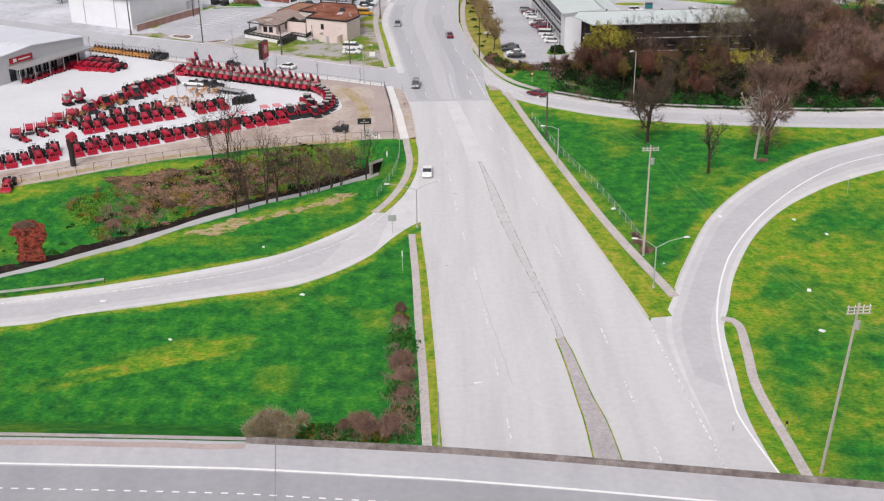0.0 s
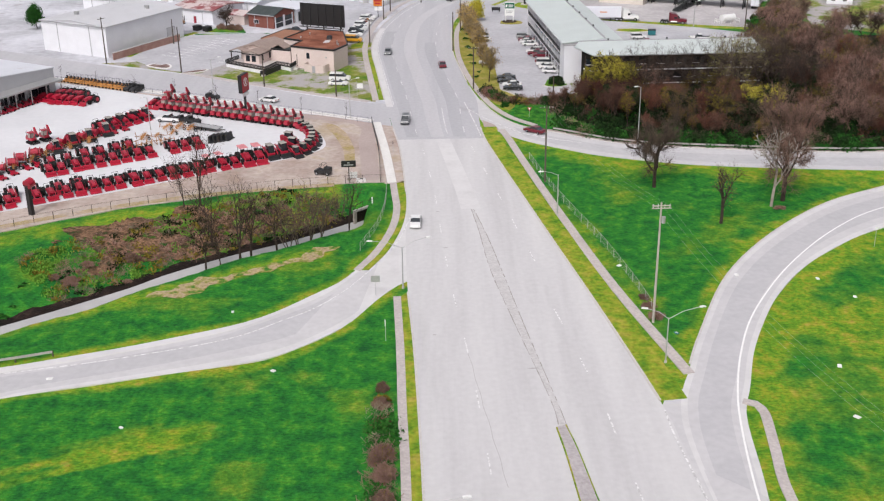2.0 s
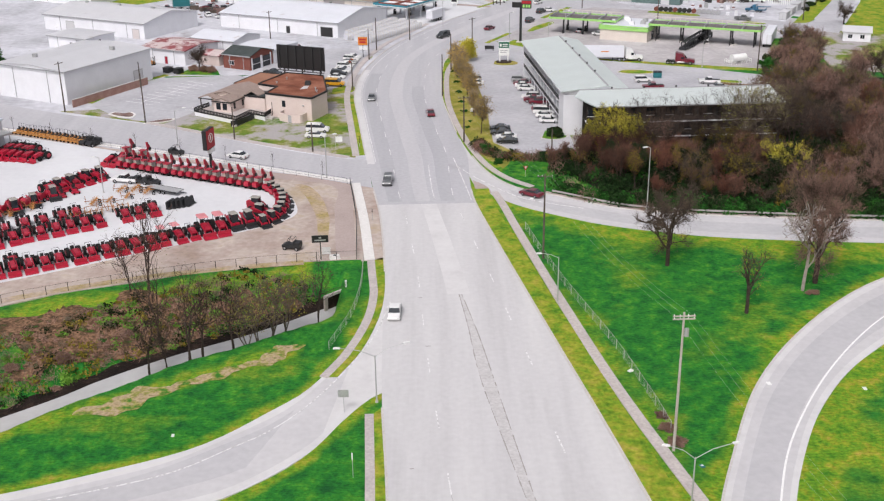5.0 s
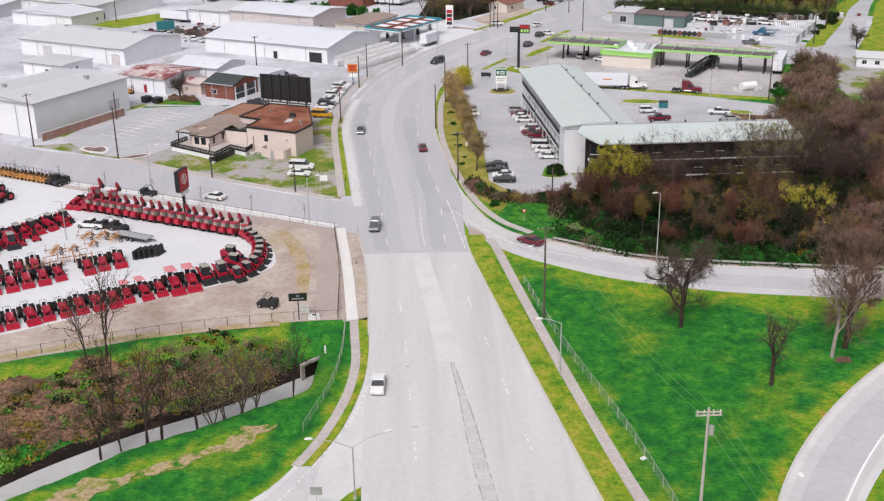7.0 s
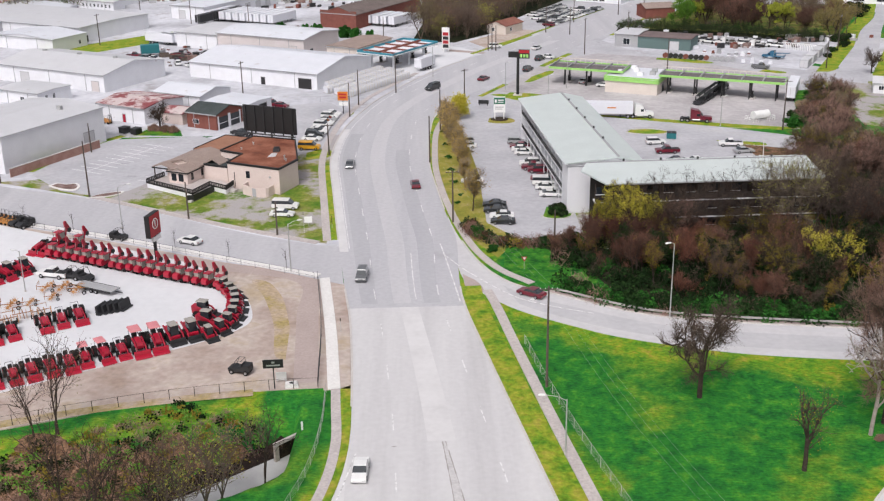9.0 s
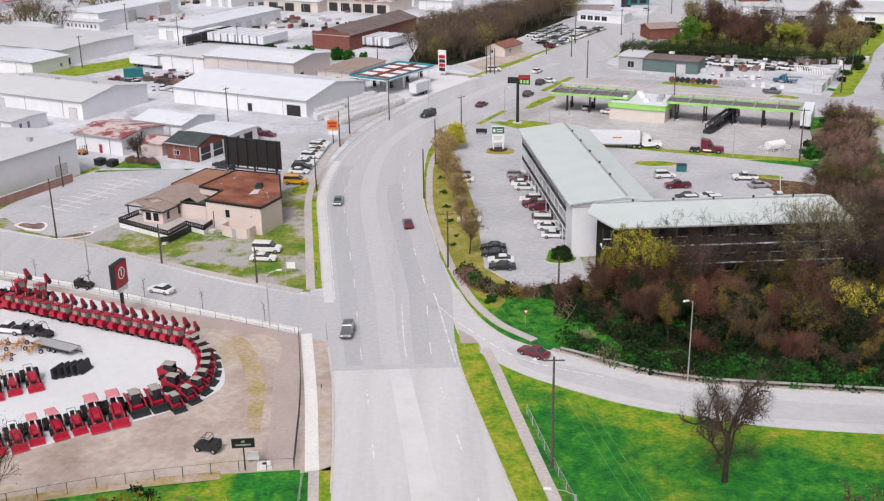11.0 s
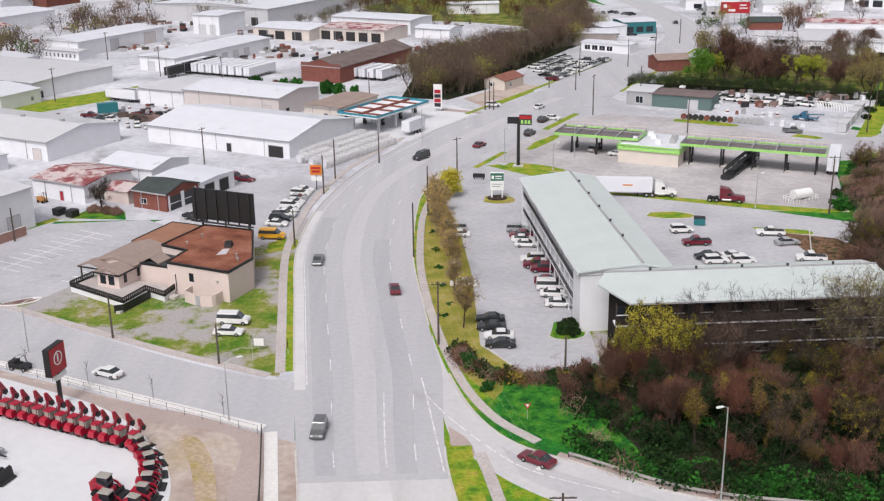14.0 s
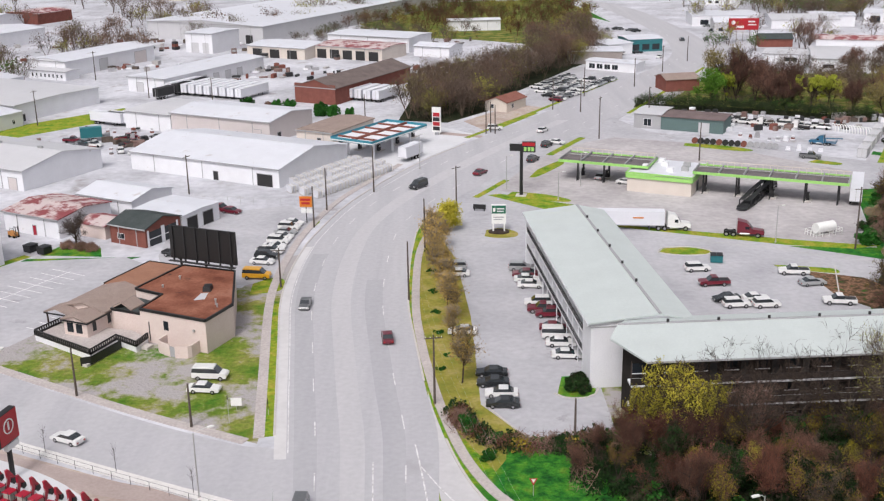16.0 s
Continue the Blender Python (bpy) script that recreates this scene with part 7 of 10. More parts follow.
thicket("verge_hedge", "straggling hedge of brambles and weeds beside the pavement", in_verge_hedge, 52, 0.6, 0.36, 110, (2, 2, 4, 16, 30, 28, 18))
# mostly near-black leaves, coloured for the shade inside the wood
thicket("undergrowth", "tangled undergrowth of ivy and brambles, the wood's shade in its dark colour", in_wood, 640, 1.35, 1.0, 150, (78, 10, 2, 2, 6, 2, 0))
for x, y in scatter(215, in_wood, 1.9, 9000):
    k = random.random()
    src = W_POLE[0] if k < 0.26 else W_POLE[1] if k < 0.42 else W_POLE[2] if k < 0.54 else W_POLE[3] if k < 0.78 else W[4] if k < 0.87 else W[0] if k < 0.93 else W[2]
    s = random.uniform(0.62, 1.02) * (0.7 if y < edge_y(x) + 10 else 0.78 if 254 < y < 266 and x < 79 else 1.0) * (1.15 if x > 80 else 1.0)
    if x > 78 and random.random() < 0.45:
        src = W_rose
    slim = src in W_POLE
    plant(src, x, y, s * (0.78 if slim else 1.0), group="woodland trees", tall=1.35 if slim else 1.0)
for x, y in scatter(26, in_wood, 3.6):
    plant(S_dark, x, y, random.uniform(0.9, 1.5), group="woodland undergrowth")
def in_wood_back():
    x = random.uniform(40, 84)
    return x, random.uniform(263, 268.5)


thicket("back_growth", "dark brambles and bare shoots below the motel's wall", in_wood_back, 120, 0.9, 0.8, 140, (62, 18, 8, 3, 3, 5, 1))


def in_wood_edge():
    x = random.uniform(27, 125)
    return x, edge_y(x) + random.uniform(1.6, 6.5)


thicket("edge_growth", "green and brown shrubs crowding the slip road's edge", in_wood_edge, 190, 0.9, 0.7, 170, (44, 6, 3, 2, 42, 3, 0))
for i in range(0, 30, 4):
    x = 28 + i * 1.7
    plant(S_green if i % 8 else S_dark, x + random.uniform(-0.5, 0.5), edge_y(x) + random.uniform(2.8, 4.6), random.uniform(0.6, 1.0), group="roadside shrubs")
plant(W[3], 69.2, 244.8, 1.15, label="tall tree in bright yellow-green leaf at the wood's edge")
for x, y, s in ((37.0, 264.4, 0.72), (41.2, 263.8, 0.92), (45.0, 264.0, 0.8)):
    plant(W[3], x, y, s, tall=1.5, group="woodland trees")
for x, y, s in ((35.6, 262.4, 0.85), (38.0, 261.2, 0.8), (40.8, 261.6, 0.75), (43.6, 261.0, 0.8), (46.6, 261.4, 0.8)):
    plant(W_POLE[1] if x < 40 else W_POLE[0], x, y, s, group="woodland trees")
for k, (x, y) in enumerate(((49.0, 256.0), (54.5, 257.0), (52.0, 250.5), (58.0, 252.0), (61.5, 256.5), (47.0, 247.0), (56.0, 246.0), (64.5, 250.0), (73.5, 256.0), (79.0, 252.0), (41.5, 250.5), (43.0, 255.5))):
    plant((W[3], S_green, W_POLE[3], S_bare)[k % 4], x, y, (0.55, 0.9, 0.85, 0.8)[k % 4], group="woodland trees" if k % 2 == 0 else "woodland undergrowth")
for x, y, s, src in ((45.5, 264.6, 1.0, T_tall), (49.2, 264.4, 1.2, T_tall), (52.6, 264.8, 1.15, T_tall), (55.8, 264.4, 0.85, T_tall), (50.2, 263.4, 0.9, W_rose), (53.4, 262.4, 0.62, W_POLE[1]), (58.8, 264.4, 0.75, T_slim), (61.2, 264.6, 0.8, T_tall), (64.8, 264.4, 1.08, T_tall), (67.0, 264.7, 1.3, T_tall), (69.8, 264.2, 1.3, T_ghost), (71.6, 263.6, 1.25, T_ghost), (74.0, 264.8, 1.35, T_tall), (76.2, 264.0, 1.35, T_tall), (78.6, 264.6, 1.3, T_tall), (82.5, 262.0, 1.1, T_tall), (87.0, 259.0, 1.05, T_tall), (93.0, 262.0, 1.1, T_tall)):
    plant(src, x, y, s, group="woodland trees")
# bramble hedge at the wood's left end
HEDGE = resample(spline([(12.8, 275), (15.2, 268.6), (18.6, 265.8), (23, 264.5), (29, 265.0), (34, 265.6)]), 40)


def in_hedge():
    x, y = random.choice(HEDGE)
    return x + random.uniform(-1, 1), y + random.uniform(-1.2, 1.0)


thicket("bramble_hedge", "low red-brown bramble hedge round the car park's end", in_hedge, 70, 0.5, 0.55, 130, (26, 10, 30, 6, 10, 18, 0))
for x, y, src, s in ((14.0, 272, S_red, 0.8), (14.8, 269.5, S_green, 0.85), (17.4, 266.4, S_green, 0.6), (27.0, 264.6, S_dark, 0.7), (31.5, 264.5, S_dark, 0.8)):
    plant(src, x, y, s, group="hedge shrubs")
for x, y in ((16.8, 261.5),):
    plant(S_green, x, y, 0.55, group="roadside shrubs")
def in_bank():
    d, o = random.uniform(92, 146), random.uniform(4.5, 19)
    x, y, a, b = along(CREEK, d)
    if x > -15 and o > 12 or x < -57 and random.random() < 0.85:
        return None
    return x - b * o, y + a * o


def bank_growth(name, label, n, inside, mix):
    """Tufts, litter and bramble shoots on the creek's bank, too many to count."""
    rng = np.random.default_rng(n)
    clouds = {}
    for x, y in scatter(n, inside, 0.6, 12000):
        mat = random.choices(("leaf_fresh", "leaf_olive", "twig_rose", "twig_pale", "leaf_dark"), mix if x > -58 else (62, 26, 4, 8, 0))[0]
        m, r, h = 46, random.uniform(0.4, 1.1), random.uniform(0.2, 0.7)
        p = rng.normal(size=(m, 3)) * np.array([r * 0.6, r * 0.6, 0])
        p[:, 0] += x
        p[:, 1] += y
        p[:, 2] = ground_height(p[:, 0], p[:, 1]) + 0.1 + h * rng.uniform(0, 1, m)
        u = unit(rng, m)
        v = np.cross(u, unit(rng, m))
        v /= np.maximum(1e-6, np.linalg.norm(v, axis=1))[:, None]
        clouds.setdefault(mat, Cloud()).quads(p, u * (0.34 if "twig" in mat else 0.13), v * (0.02 if "twig" in mat else 0.1))
    root = thing(name, 0, 0, 0, 0, label, "undergrowth", "", "stuff")
    for mat, c in clouds.items():
        c.make("foliage" if "leaf" in mat else "twigs", mat, root)


bank_growth("bank_growth", "tufts of weeds and bramble shoots on the creek's bank", 420, in_bank, (22, 12, 30, 18, 14))
# street trees of the motel's verge
for x, y, src, s in ((14.2, 284.1, 0, 1.05), (13.2, 299, 0, 0.85), (13.0, 308, 0, 1.0), (12.6, 313.5, 0, 0.9), (12.3, 318.6, 0, 1.0), (11.6, 326, 1, 1.1), (11.2, 331.5, 1, 1.0), (10.9, 336.7, 0, 0.9), (10.3, 343, 1, 1.1), (9.8, 350.5, 1, 1.1), (13.4, 358, 2, 1.25), (12.0, 347, 1, 0.9)):
    plant(T_young[src], x, y, s * (1.15 if src < 2 else 1), group="street trees")
for x, y in ((11.4, 289), (12.0, 294), (11.2, 303), (10.6, 312), (10.2, 322), (9.8, 333), (10.4, 339), (9.4, 345)):
    plant(S_small, x, y, random.uniform(0.5, 0.9), group="verge shrubs")
for x, y, s in ((30.2, 281, 0.8), (31.0, 283.4, 0.6)):
    plant(S_dark, x, y, s, group="motel shrubs")
# belt east of the lots
def in_east():
    t = random.random()
    x, y = 88 + 26 * t + random.uniform(-2, 12), 300 + 92 * t + random.uniform(-6, 6)
    return (x, y) if x > 87 + (y - 320) * 0.42 and y < 380 else None


for x, y in scatter(36, in_east, 3.2):
    plant(random.choice([W_rose, W[2], W_rose, T_clump, W_POLE[0]]), x, y, random.uniform(0.7, 0.95) * (0.72 if y > 345 else 1), group="woodland trees")
for x, y in scatter(26, in_east, 3.0):
    plant(random.choice((S_green, S_bare, S_red, S_bare)), x, y, random.uniform(0.7, 1.2), group="woodland undergrowth")
for i in range(10):
    plant(random.choice((S_green, S_green, S_dark)), 97 + i * 2.0, 345 + i * 3.3, random.uniform(0.9, 1.4), group="roadside shrubs")
for x, y, s in ((113, 322, 0.9), (117, 329, 0.95), (121, 322, 1.0), (122, 335, 0.8), (127, 328, 0.9), (131, 318, 1.0), (109, 315, 1.0), (136, 324, 0.85)):
    plant(random.choice((W_rose, W_rose, W[2], W[0])), x, y, s, group="woodland trees")
# belts of trees along the road beyond
def in_belt(poly):
    xs_, ys_ = [p[0] for p in poly], [p[1] for p in poly]

    def f():
        x, y = random.uniform(min(xs_), max(xs_)), random.uniform(min(ys_), max(ys_))
        odd = False
        for (x1, y1), (x2, y2) in zip(poly, poly[1:] + poly[:1]):
            if (y1 > y) != (y2 > y) and x < (x2 - x1) * (y - y1) / (y2 - y1) + x1:
                odd = not odd
        return (x, y) if odd else None
    return f


def far_tree(seed, height, width, leaf_share, n, size=0.13):
    """A small far tree as loose quads: trunk, limbs, twig sprays; returns quads with a flag for leaf."""
    rng = np.random.default_rng(seed)
    segs, tips = limbs(rng, height, 0.2, 3, 0.28, 4, 0.6, 0.3, 0.68, 2)
    top = max(s[1][2] for s in segs)
    k = height / top
    wood, leaf = Cloud(), Cloud()
    a = np.array([s[0] for s in segs]) * k
    b = np.array([s[1] for s in segs]) * k
    r = np.array([max(s[2], 0.05) for s in segs])[:, None]
    for o in ((1, 0, 0), (0, 1, 0)):
        wood.quads((a + b) / 2, (b - a) / 2, np.array(o) * r)
    p = np.array([t[0] for t in tips]) * k
    q = p[rng.integers(0, len(p), n)] + rng.normal(size=(n, 3)) * np.array([width, width, width * 0.8])
    d = unit(rng, n) + np.array([0, 0, 0.4])
    o = np.cross(d, unit(rng, n))
    o /= np.maximum(1e-6, np.linalg.norm(o, axis=1))[:, None]
    m = int(n * leaf_share)
    sz = rng.uniform(0.5, 1.2, (n, 1))
    leaf.quads(q[:m], d[:m] * size * sz[:m], o[:m] * size * sz[:m])
    wood.quads(q[m:], d[m:] * 0.55 * sz[m:], o[m:] * size * 0.2)
    return np.concatenate(wood.q), np.concatenate(leaf.q)


def far_belt(name, label, spots, shapes, leaf_mats, twig_mat, s0, s1):
    """A far belt of trees, too many to count: one object for wood, one for each leaf colour."""
    wood, leafs = [], {}
    for x, y in spots:
        k = random.randrange(len(shapes))
        w, l = shapes[k]
        s, a = random.uniform(s0, s1), random.uniform(0, 6.28)
        rot = np.array([[math.cos(a), -math.sin(a), 0], [math.sin(a), math.cos(a), 0], [0, 0, 1]]) * s
        off = np.array([x, y, 0.0])
        wood.append(w @ rot.T + off)
        leafs.setdefault(leaf_mats[k % len(leaf_mats)], []).append(l @ rot.T + off)
    root = thing(name, 0, 0, 0, 0, label, "trees", "", "stuff")
    c = Cloud()
    c.q = wood
    c.make("branches", twig_mat, root)
    for mat, parts_ in leafs.items():
        c = Cloud()
        c.q = parts_
        c.make("foliage", mat, root)
    return root


SHAPES = [far_tree(71, 10, 0.8, 0.35, 1500, 0.095), far_tree(72, 9, 0.9, 0.5, 1600, 0.095), far_tree(73, 11, 0.8, 0.3, 1500, 0.095), far_tree(74, 8, 1.0, 0.65, 1700, 0.095), far_tree(75, 10, 0.9, 0.45, 1500, 0.095)]
SMALL = [far_tree(76, 10, 0.9, 0.35, 480, 0.17), far_tree(77, 9, 1.0, 0.5, 480, 0.17), far_tree(78, 11, 0.9, 0.3, 480, 0.17), far_tree(79, 8, 1.1, 0.65, 520, 0.17), far_tree(80, 10, 1.0, 0.45, 480, 0.17)]
BROWN, MIXED, FRESH = ("haze_brown", "haze_rust", "haze_olive", "haze_yellow", "haze_rust"), ("haze_yellow", "haze_olive", "haze_brown", "haze_green", "haze_brown"), ("haze_green", "haze_olive", "haze_green", "haze_yellow", "haze_dark")
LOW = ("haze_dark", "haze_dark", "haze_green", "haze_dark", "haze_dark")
for label, poly, n, gap, mats, twig, s0, s1 in (
    ("belt of brown and olive trees beside the road", [(2, 474), (14, 472), (27, 486), (38, 520), (62, 566), (84, 604), (74, 612), (48, 572), (22, 540), (6, 512)], 84, 3.6, BROWN, "haze_brown", 0.9, 1.3),
    ("yellow-olive spring trees at the road's bend", [(66, 585), (82, 600), (84, 622), (86, 690), (56, 655), (52, 636)], 46, 3.6, BROWN, "haze_brown", 0.8, 1.2),
    ("brown bare trees behind the yard's hedge", [(104, 500), (114, 490), (132, 484), (150, 486), (166, 512), (170, 534), (130, 528), (112, 520)], 26, 4.4, ("haze_brown", "haze_olive", "haze_brown", "haze_brown", "haze_dark"), "haze_brown", 0.85, 1.25),
    ("green wooded slope beyond the depots", [(26, 660), (52, 650), (88, 690), (98, 760), (90, 830), (20, 830), (-40, 730), (-20, 700)], 190, 4.0, FRESH, "twig_red", 0.5, 1.0),
    ("wood of bare trees beyond the side road", [(150, 350), (230, 330), (260, 420), (190, 460), (160, 420)], 40, 6.0, BROWN, "haze_brown", 0.9, 1.3),
    ("group of olive trees among warehouses", [(-175, 545), (-138, 545), (-140, 575), (-170, 590)], 9, 6, MIXED, "haze_brown", 1.0, 1.4),
    ("row of bare reddish trees among warehouses", [(-160, 615), (-112, 612), (-116, 640), (-156, 650)], 18, 5, BROWN, "haze_brown", 0.9, 1.2),
    ("distant wood behind the factory hall", [(-60, 690), (80, 860), (120, 1000), (40, 1050), (-60, 820)], 110, 6, BROWN, "haze_brown", 1.1, 1.7),
    ("distant trees between the town's houses", [(140, 690), (500, 640), (560, 1100), (130, 1050)], 130, 11, MIXED, "haze_brown", 0.9, 1.5),
    ("distant trees on the town's edge", [(-450, 640), (-180, 700), (-100, 900), (-100, 1300), (-500, 1300)], 120, 12, BROWN, "haze_brown", 1.0, 1.5),
    ("bare trees between the far yards", [(-150, 660), (-60, 640), (-20, 700), (-90, 820), (-170, 780)], 34, 8, BROWN, "haze_brown", 0.8, 1.3),
    ("dark green shrubs and trees behind the halls", [(-60, 650), (20, 640), (30, 660), (-30, 690)], 34, 4, FRESH, "haze_brown", 0.5, 0.9),
    ("dark trees beyond the right-hand lots", [(170, 700), (420, 560), (460, 700), (260, 860)], 90, 7, BROWN, "haze_brown", 0.9, 1.4),
    ("few trees beside roadside shops", [(128, 604), (150, 600), (210, 620), (160, 660)], 9, 8, MIXED, "haze_brown", 0.8, 1.1),
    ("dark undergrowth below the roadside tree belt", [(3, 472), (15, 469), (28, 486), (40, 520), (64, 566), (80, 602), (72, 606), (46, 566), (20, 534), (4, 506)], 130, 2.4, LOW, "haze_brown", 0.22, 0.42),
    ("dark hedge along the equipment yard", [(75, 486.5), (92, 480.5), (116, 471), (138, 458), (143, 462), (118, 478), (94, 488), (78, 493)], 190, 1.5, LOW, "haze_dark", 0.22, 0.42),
    ("green thicket below the tree belt", [(80, 489), (94, 486), (112, 484), (140, 468), (146, 474), (114, 494), (92, 500)], 44, 2.6, FRESH, "haze_brown", 0.2, 0.4),
    ("green trees between far halls", [(178, 728), (205, 716), (222, 702), (232, 712), (252, 760), (190, 780)], 60, 4.2, FRESH, "haze_brown", 0.8, 1.2),
):
    far_belt("tree_belt", label, scatter(n, in_belt(poly), gap), SHAPES if min(p[1] for p in poly) < 500 and gap < 5 and s1 > 0.6 else SMALL, mats, twig, s0, s1)
for src, x, y, s, tall in ((T_fresh, 99.6, 485.3, 1.0, 1.1), (T_lime, 105.1, 489.5, 0.75, 1.2), (T_umber, 110.5, 497.5, 1.15, 1.2), (T_tan, 109.0, 503.5, 1.3, 1.35), (T_umber, 115.3, 492.5, 1.0, 1.15), (T_umber, 117.6, 479.8, 0.9, 1.1), (T_umber, 121.0, 478.2, 0.95, 1.0), (T_umber, 124.4, 485.0, 1.0, 1.1), (T_lime, 128.9, 477.2, 0.95, 1.05), (T_lime, 134.6, 479.2, 0.85, 1.1), (T_tan, 137.2, 483.0, 0.9, 1.1), (T_umber, 141.0, 474.4, 0.8, 1.0), (T_tan, 146.4, 462.8, 1.05, 1.1), (T_tan, 150.6, 469.6, 1.1, 1.15), (T_umber, 154.0, 480.0, 0.9, 1.0), (T_tan, 158.0, 492.0, 1.0, 1.1), (T_umber, 164.7, 540.0, 0.85, 1.0), (T_umber, 181.7, 553.0, 0.75, 1.0), (W_rose, 163.4, 586.0, 1.5, 1.05), (T_oak, 138.4, 405.2, 0.62, 1.1)):
    plant(src, x, y, s, z=0, tall=tall, group="belt trees")
for x, y, s in ((148.0, 458.0, 1.2), (150.4, 461.0, 1.0), (146.0, 449.0, 0.8), (171.5, 514.0, 2.2), (175.0, 517.0, 2.0), (134.0, 431.0, 0.6), (138.6, 440.0, 0.7)):
    plant(S_dark, x, y, s, z=0, group="street hedge shrubs")
for x, y, s in ((-50.1, 499.9, 1.1), (-40.6, 496.1, 1.0), (-36.7, 493.8, 1.1), (-25.6, 483.5, 1.35), (-20.7, 483, 1.15), (-15.5, 480, 1.0)):
    plant(S_green, x, y, s, z=0, tall=1.5, label="clipped evergreen standing by a brick warehouse")
plant(S_red, -43.5, 497, 1.0, z=0, label="dark red bush by a brick warehouse")
plant(T_oak, -62.3, 352.5, 0.62, label="bare spreading tree beside the workshop")
for x, y in ((-60.5, 350.5), (-58.2, 349.6), (-63.6, 351.2)):
    plant(S_red, x, y, 0.75, group="workshop bushes")
plant(T_green, -121, 356, 0.8, label="dark green leafy tree by the warehouses")
for src in (T_oak, T_stub, T_big, T_dead, T_slim, T_clump, *W, W_rose, T_tall, T_ghost, *W_POLE, *T_young, T_green, T_fresh, T_lime, T_tan, T_umber, S_green, S_dark, S_red, S_bare, S_small):
    drop_source(src)


# ---- vehicles ----
def wheel(parent, x, y, r, w, name="wheel", rim="rim", z=None):
    z = r
    t = part(name, Geo().tube((x, y - w / 2, z), (x, y + w / 2, z), r, r, 14), "tyre", parent)
    if not rim:
        return t
    part("rim", Geo().tube((x, y - w / 2 - 0.012, z), (x, y + w / 2 + 0.012, z), r * 0.58, r * 0.58, 10), rim, t)
    return t


def car_source(kind, far=False):
    """Local +x is the car's front; the body part takes the paint."""
    ob = thing("car", 0, 0, -60, 0, "white saloon car", "car")
    hw = 0.9
    if kind == "sedan":
        body = [(-2.35, 0.35), (2.3, 0.3), (2.36, 0.55), (2.25, 0.72), (1.2, 0.92), (-1.55, 0.98), (-2.3, 0.93), (-2.4, 0.6)]
        cab = [(1.15, 0.9), (0.35, 1.38), (-0.95, 1.40), (-1.75, 0.96)]
        roof = [(0.38, 1.37), (0.3, 1.43), (-0.9, 1.44), (-1.0, 1.39)]
        r, fx, bx_ = 0.32, 1.42, -1.4
    elif kind == "suv":
        body = [(-2.3, 0.42), (2.25, 0.38), (2.32, 0.7), (2.2, 0.92), (1.15, 1.08), (-2.25, 1.12), (-2.36, 0.8)]
        cab = [(1.1, 1.06), (0.4, 1.66), (-1.95, 1.68), (-2.25, 1.1)]
        roof = [(0.42, 1.65), (0.35, 1.74), (-1.9, 1.76), (-2.0, 1.67)]
        r, fx, bx_ = 0.37, 1.4, -1.4
    elif kind == "van":
        hw = 0.98
        body = [(-2.6, 0.42), (2.5, 0.4), (2.6, 0.75), (2.4, 1.05), (1.6, 1.2), (-2.62, 1.25), (-2.66, 0.8)]
        cab = [(1.6, 1.18), (0.8, 1.95), (-2.5, 1.98), (-2.62, 1.22)]
        roof = [(0.82, 1.86), (0.7, 2.06), (-2.45, 2.08), (-2.55, 1.9)]
        r, fx, bx_ = 0.36, 1.7, -1.7
    else:
        hw = 0.96
        body = [(-2.8, 0.5), (2.6, 0.45), (2.7, 0.8), (2.6, 1.02), (1.3, 1.12), (-0.75, 1.12), (-0.76, 1.1), (-2.8, 1.1)]
        cab = [(1.25, 1.1), (0.55, 1.75), (-0.55, 1.76), (-0.8, 1.1)]
        roof = [(0.57, 1.72), (0.5, 1.82), (-0.5, 1.83), (-0.58, 1.74)]
        r, fx, bx_ = 0.4, 1.75, -1.65
    part("body", Geo().side(body, -hw, hw, tuck=0.06), CAR_PAINT["white"], ob, smooth=False)
    part("window_band", Geo().side(cab, -hw + 0.07, hw - 0.07, tuck=0.11), "car_glass", ob)
    part("roof", Geo().side(roof, -hw + 0.14, hw - 0.14, tuck=0.03), CAR_PAINT["white"], ob)
    if kind == "pickup":
        part("load_bed", Geo().box(-2.7, -0.9, -0.8, 0.8, 1.08, 1.112), "machine_black", ob)
    if far:
        gg = Geo()
        for x in (fx, bx_):
            for y in (-hw + 0.1, hw - 0.1):
                gg.tube((x, y - 0.11, r), (x, y + 0.11, r), r, r, 10)
        tagged(part("running_gear", gg, "tyre", ob), kind="stuff")
        return ob
    for x in (fx, bx_):
        for y in (-hw + 0.1, hw - 0.1):
            wheel(ob, x, y, r, 0.22)
    zf = body[3][1] - 0.1
    for y in (-hw + 0.3, hw - 0.3):
        part("headlight", Geo().box(body[2][0] - 0.12, body[2][0] + 0.01, y - 0.18, y + 0.18, zf - 0.14, zf + 0.02), "headlight", ob)
        part("tail_light", Geo().box(-abs(body[-1][0]) - 0.01, -abs(body[-1][0]) + 0.12, y - 0.14, y + 0.14, zf - 0.12, zf + 0.1), "tail", ob)
    return ob


CARS = {k: car_source(k) for k in ("sedan", "suv", "van", "pickup")}
FAR_CARS = {k: car_source(k, True) for k in ("sedan", "suv", "van", "pickup")}
KIND = {"sedan": "saloon car", "suv": "utility car", "van": "panel van", "pickup": "pickup truck"}


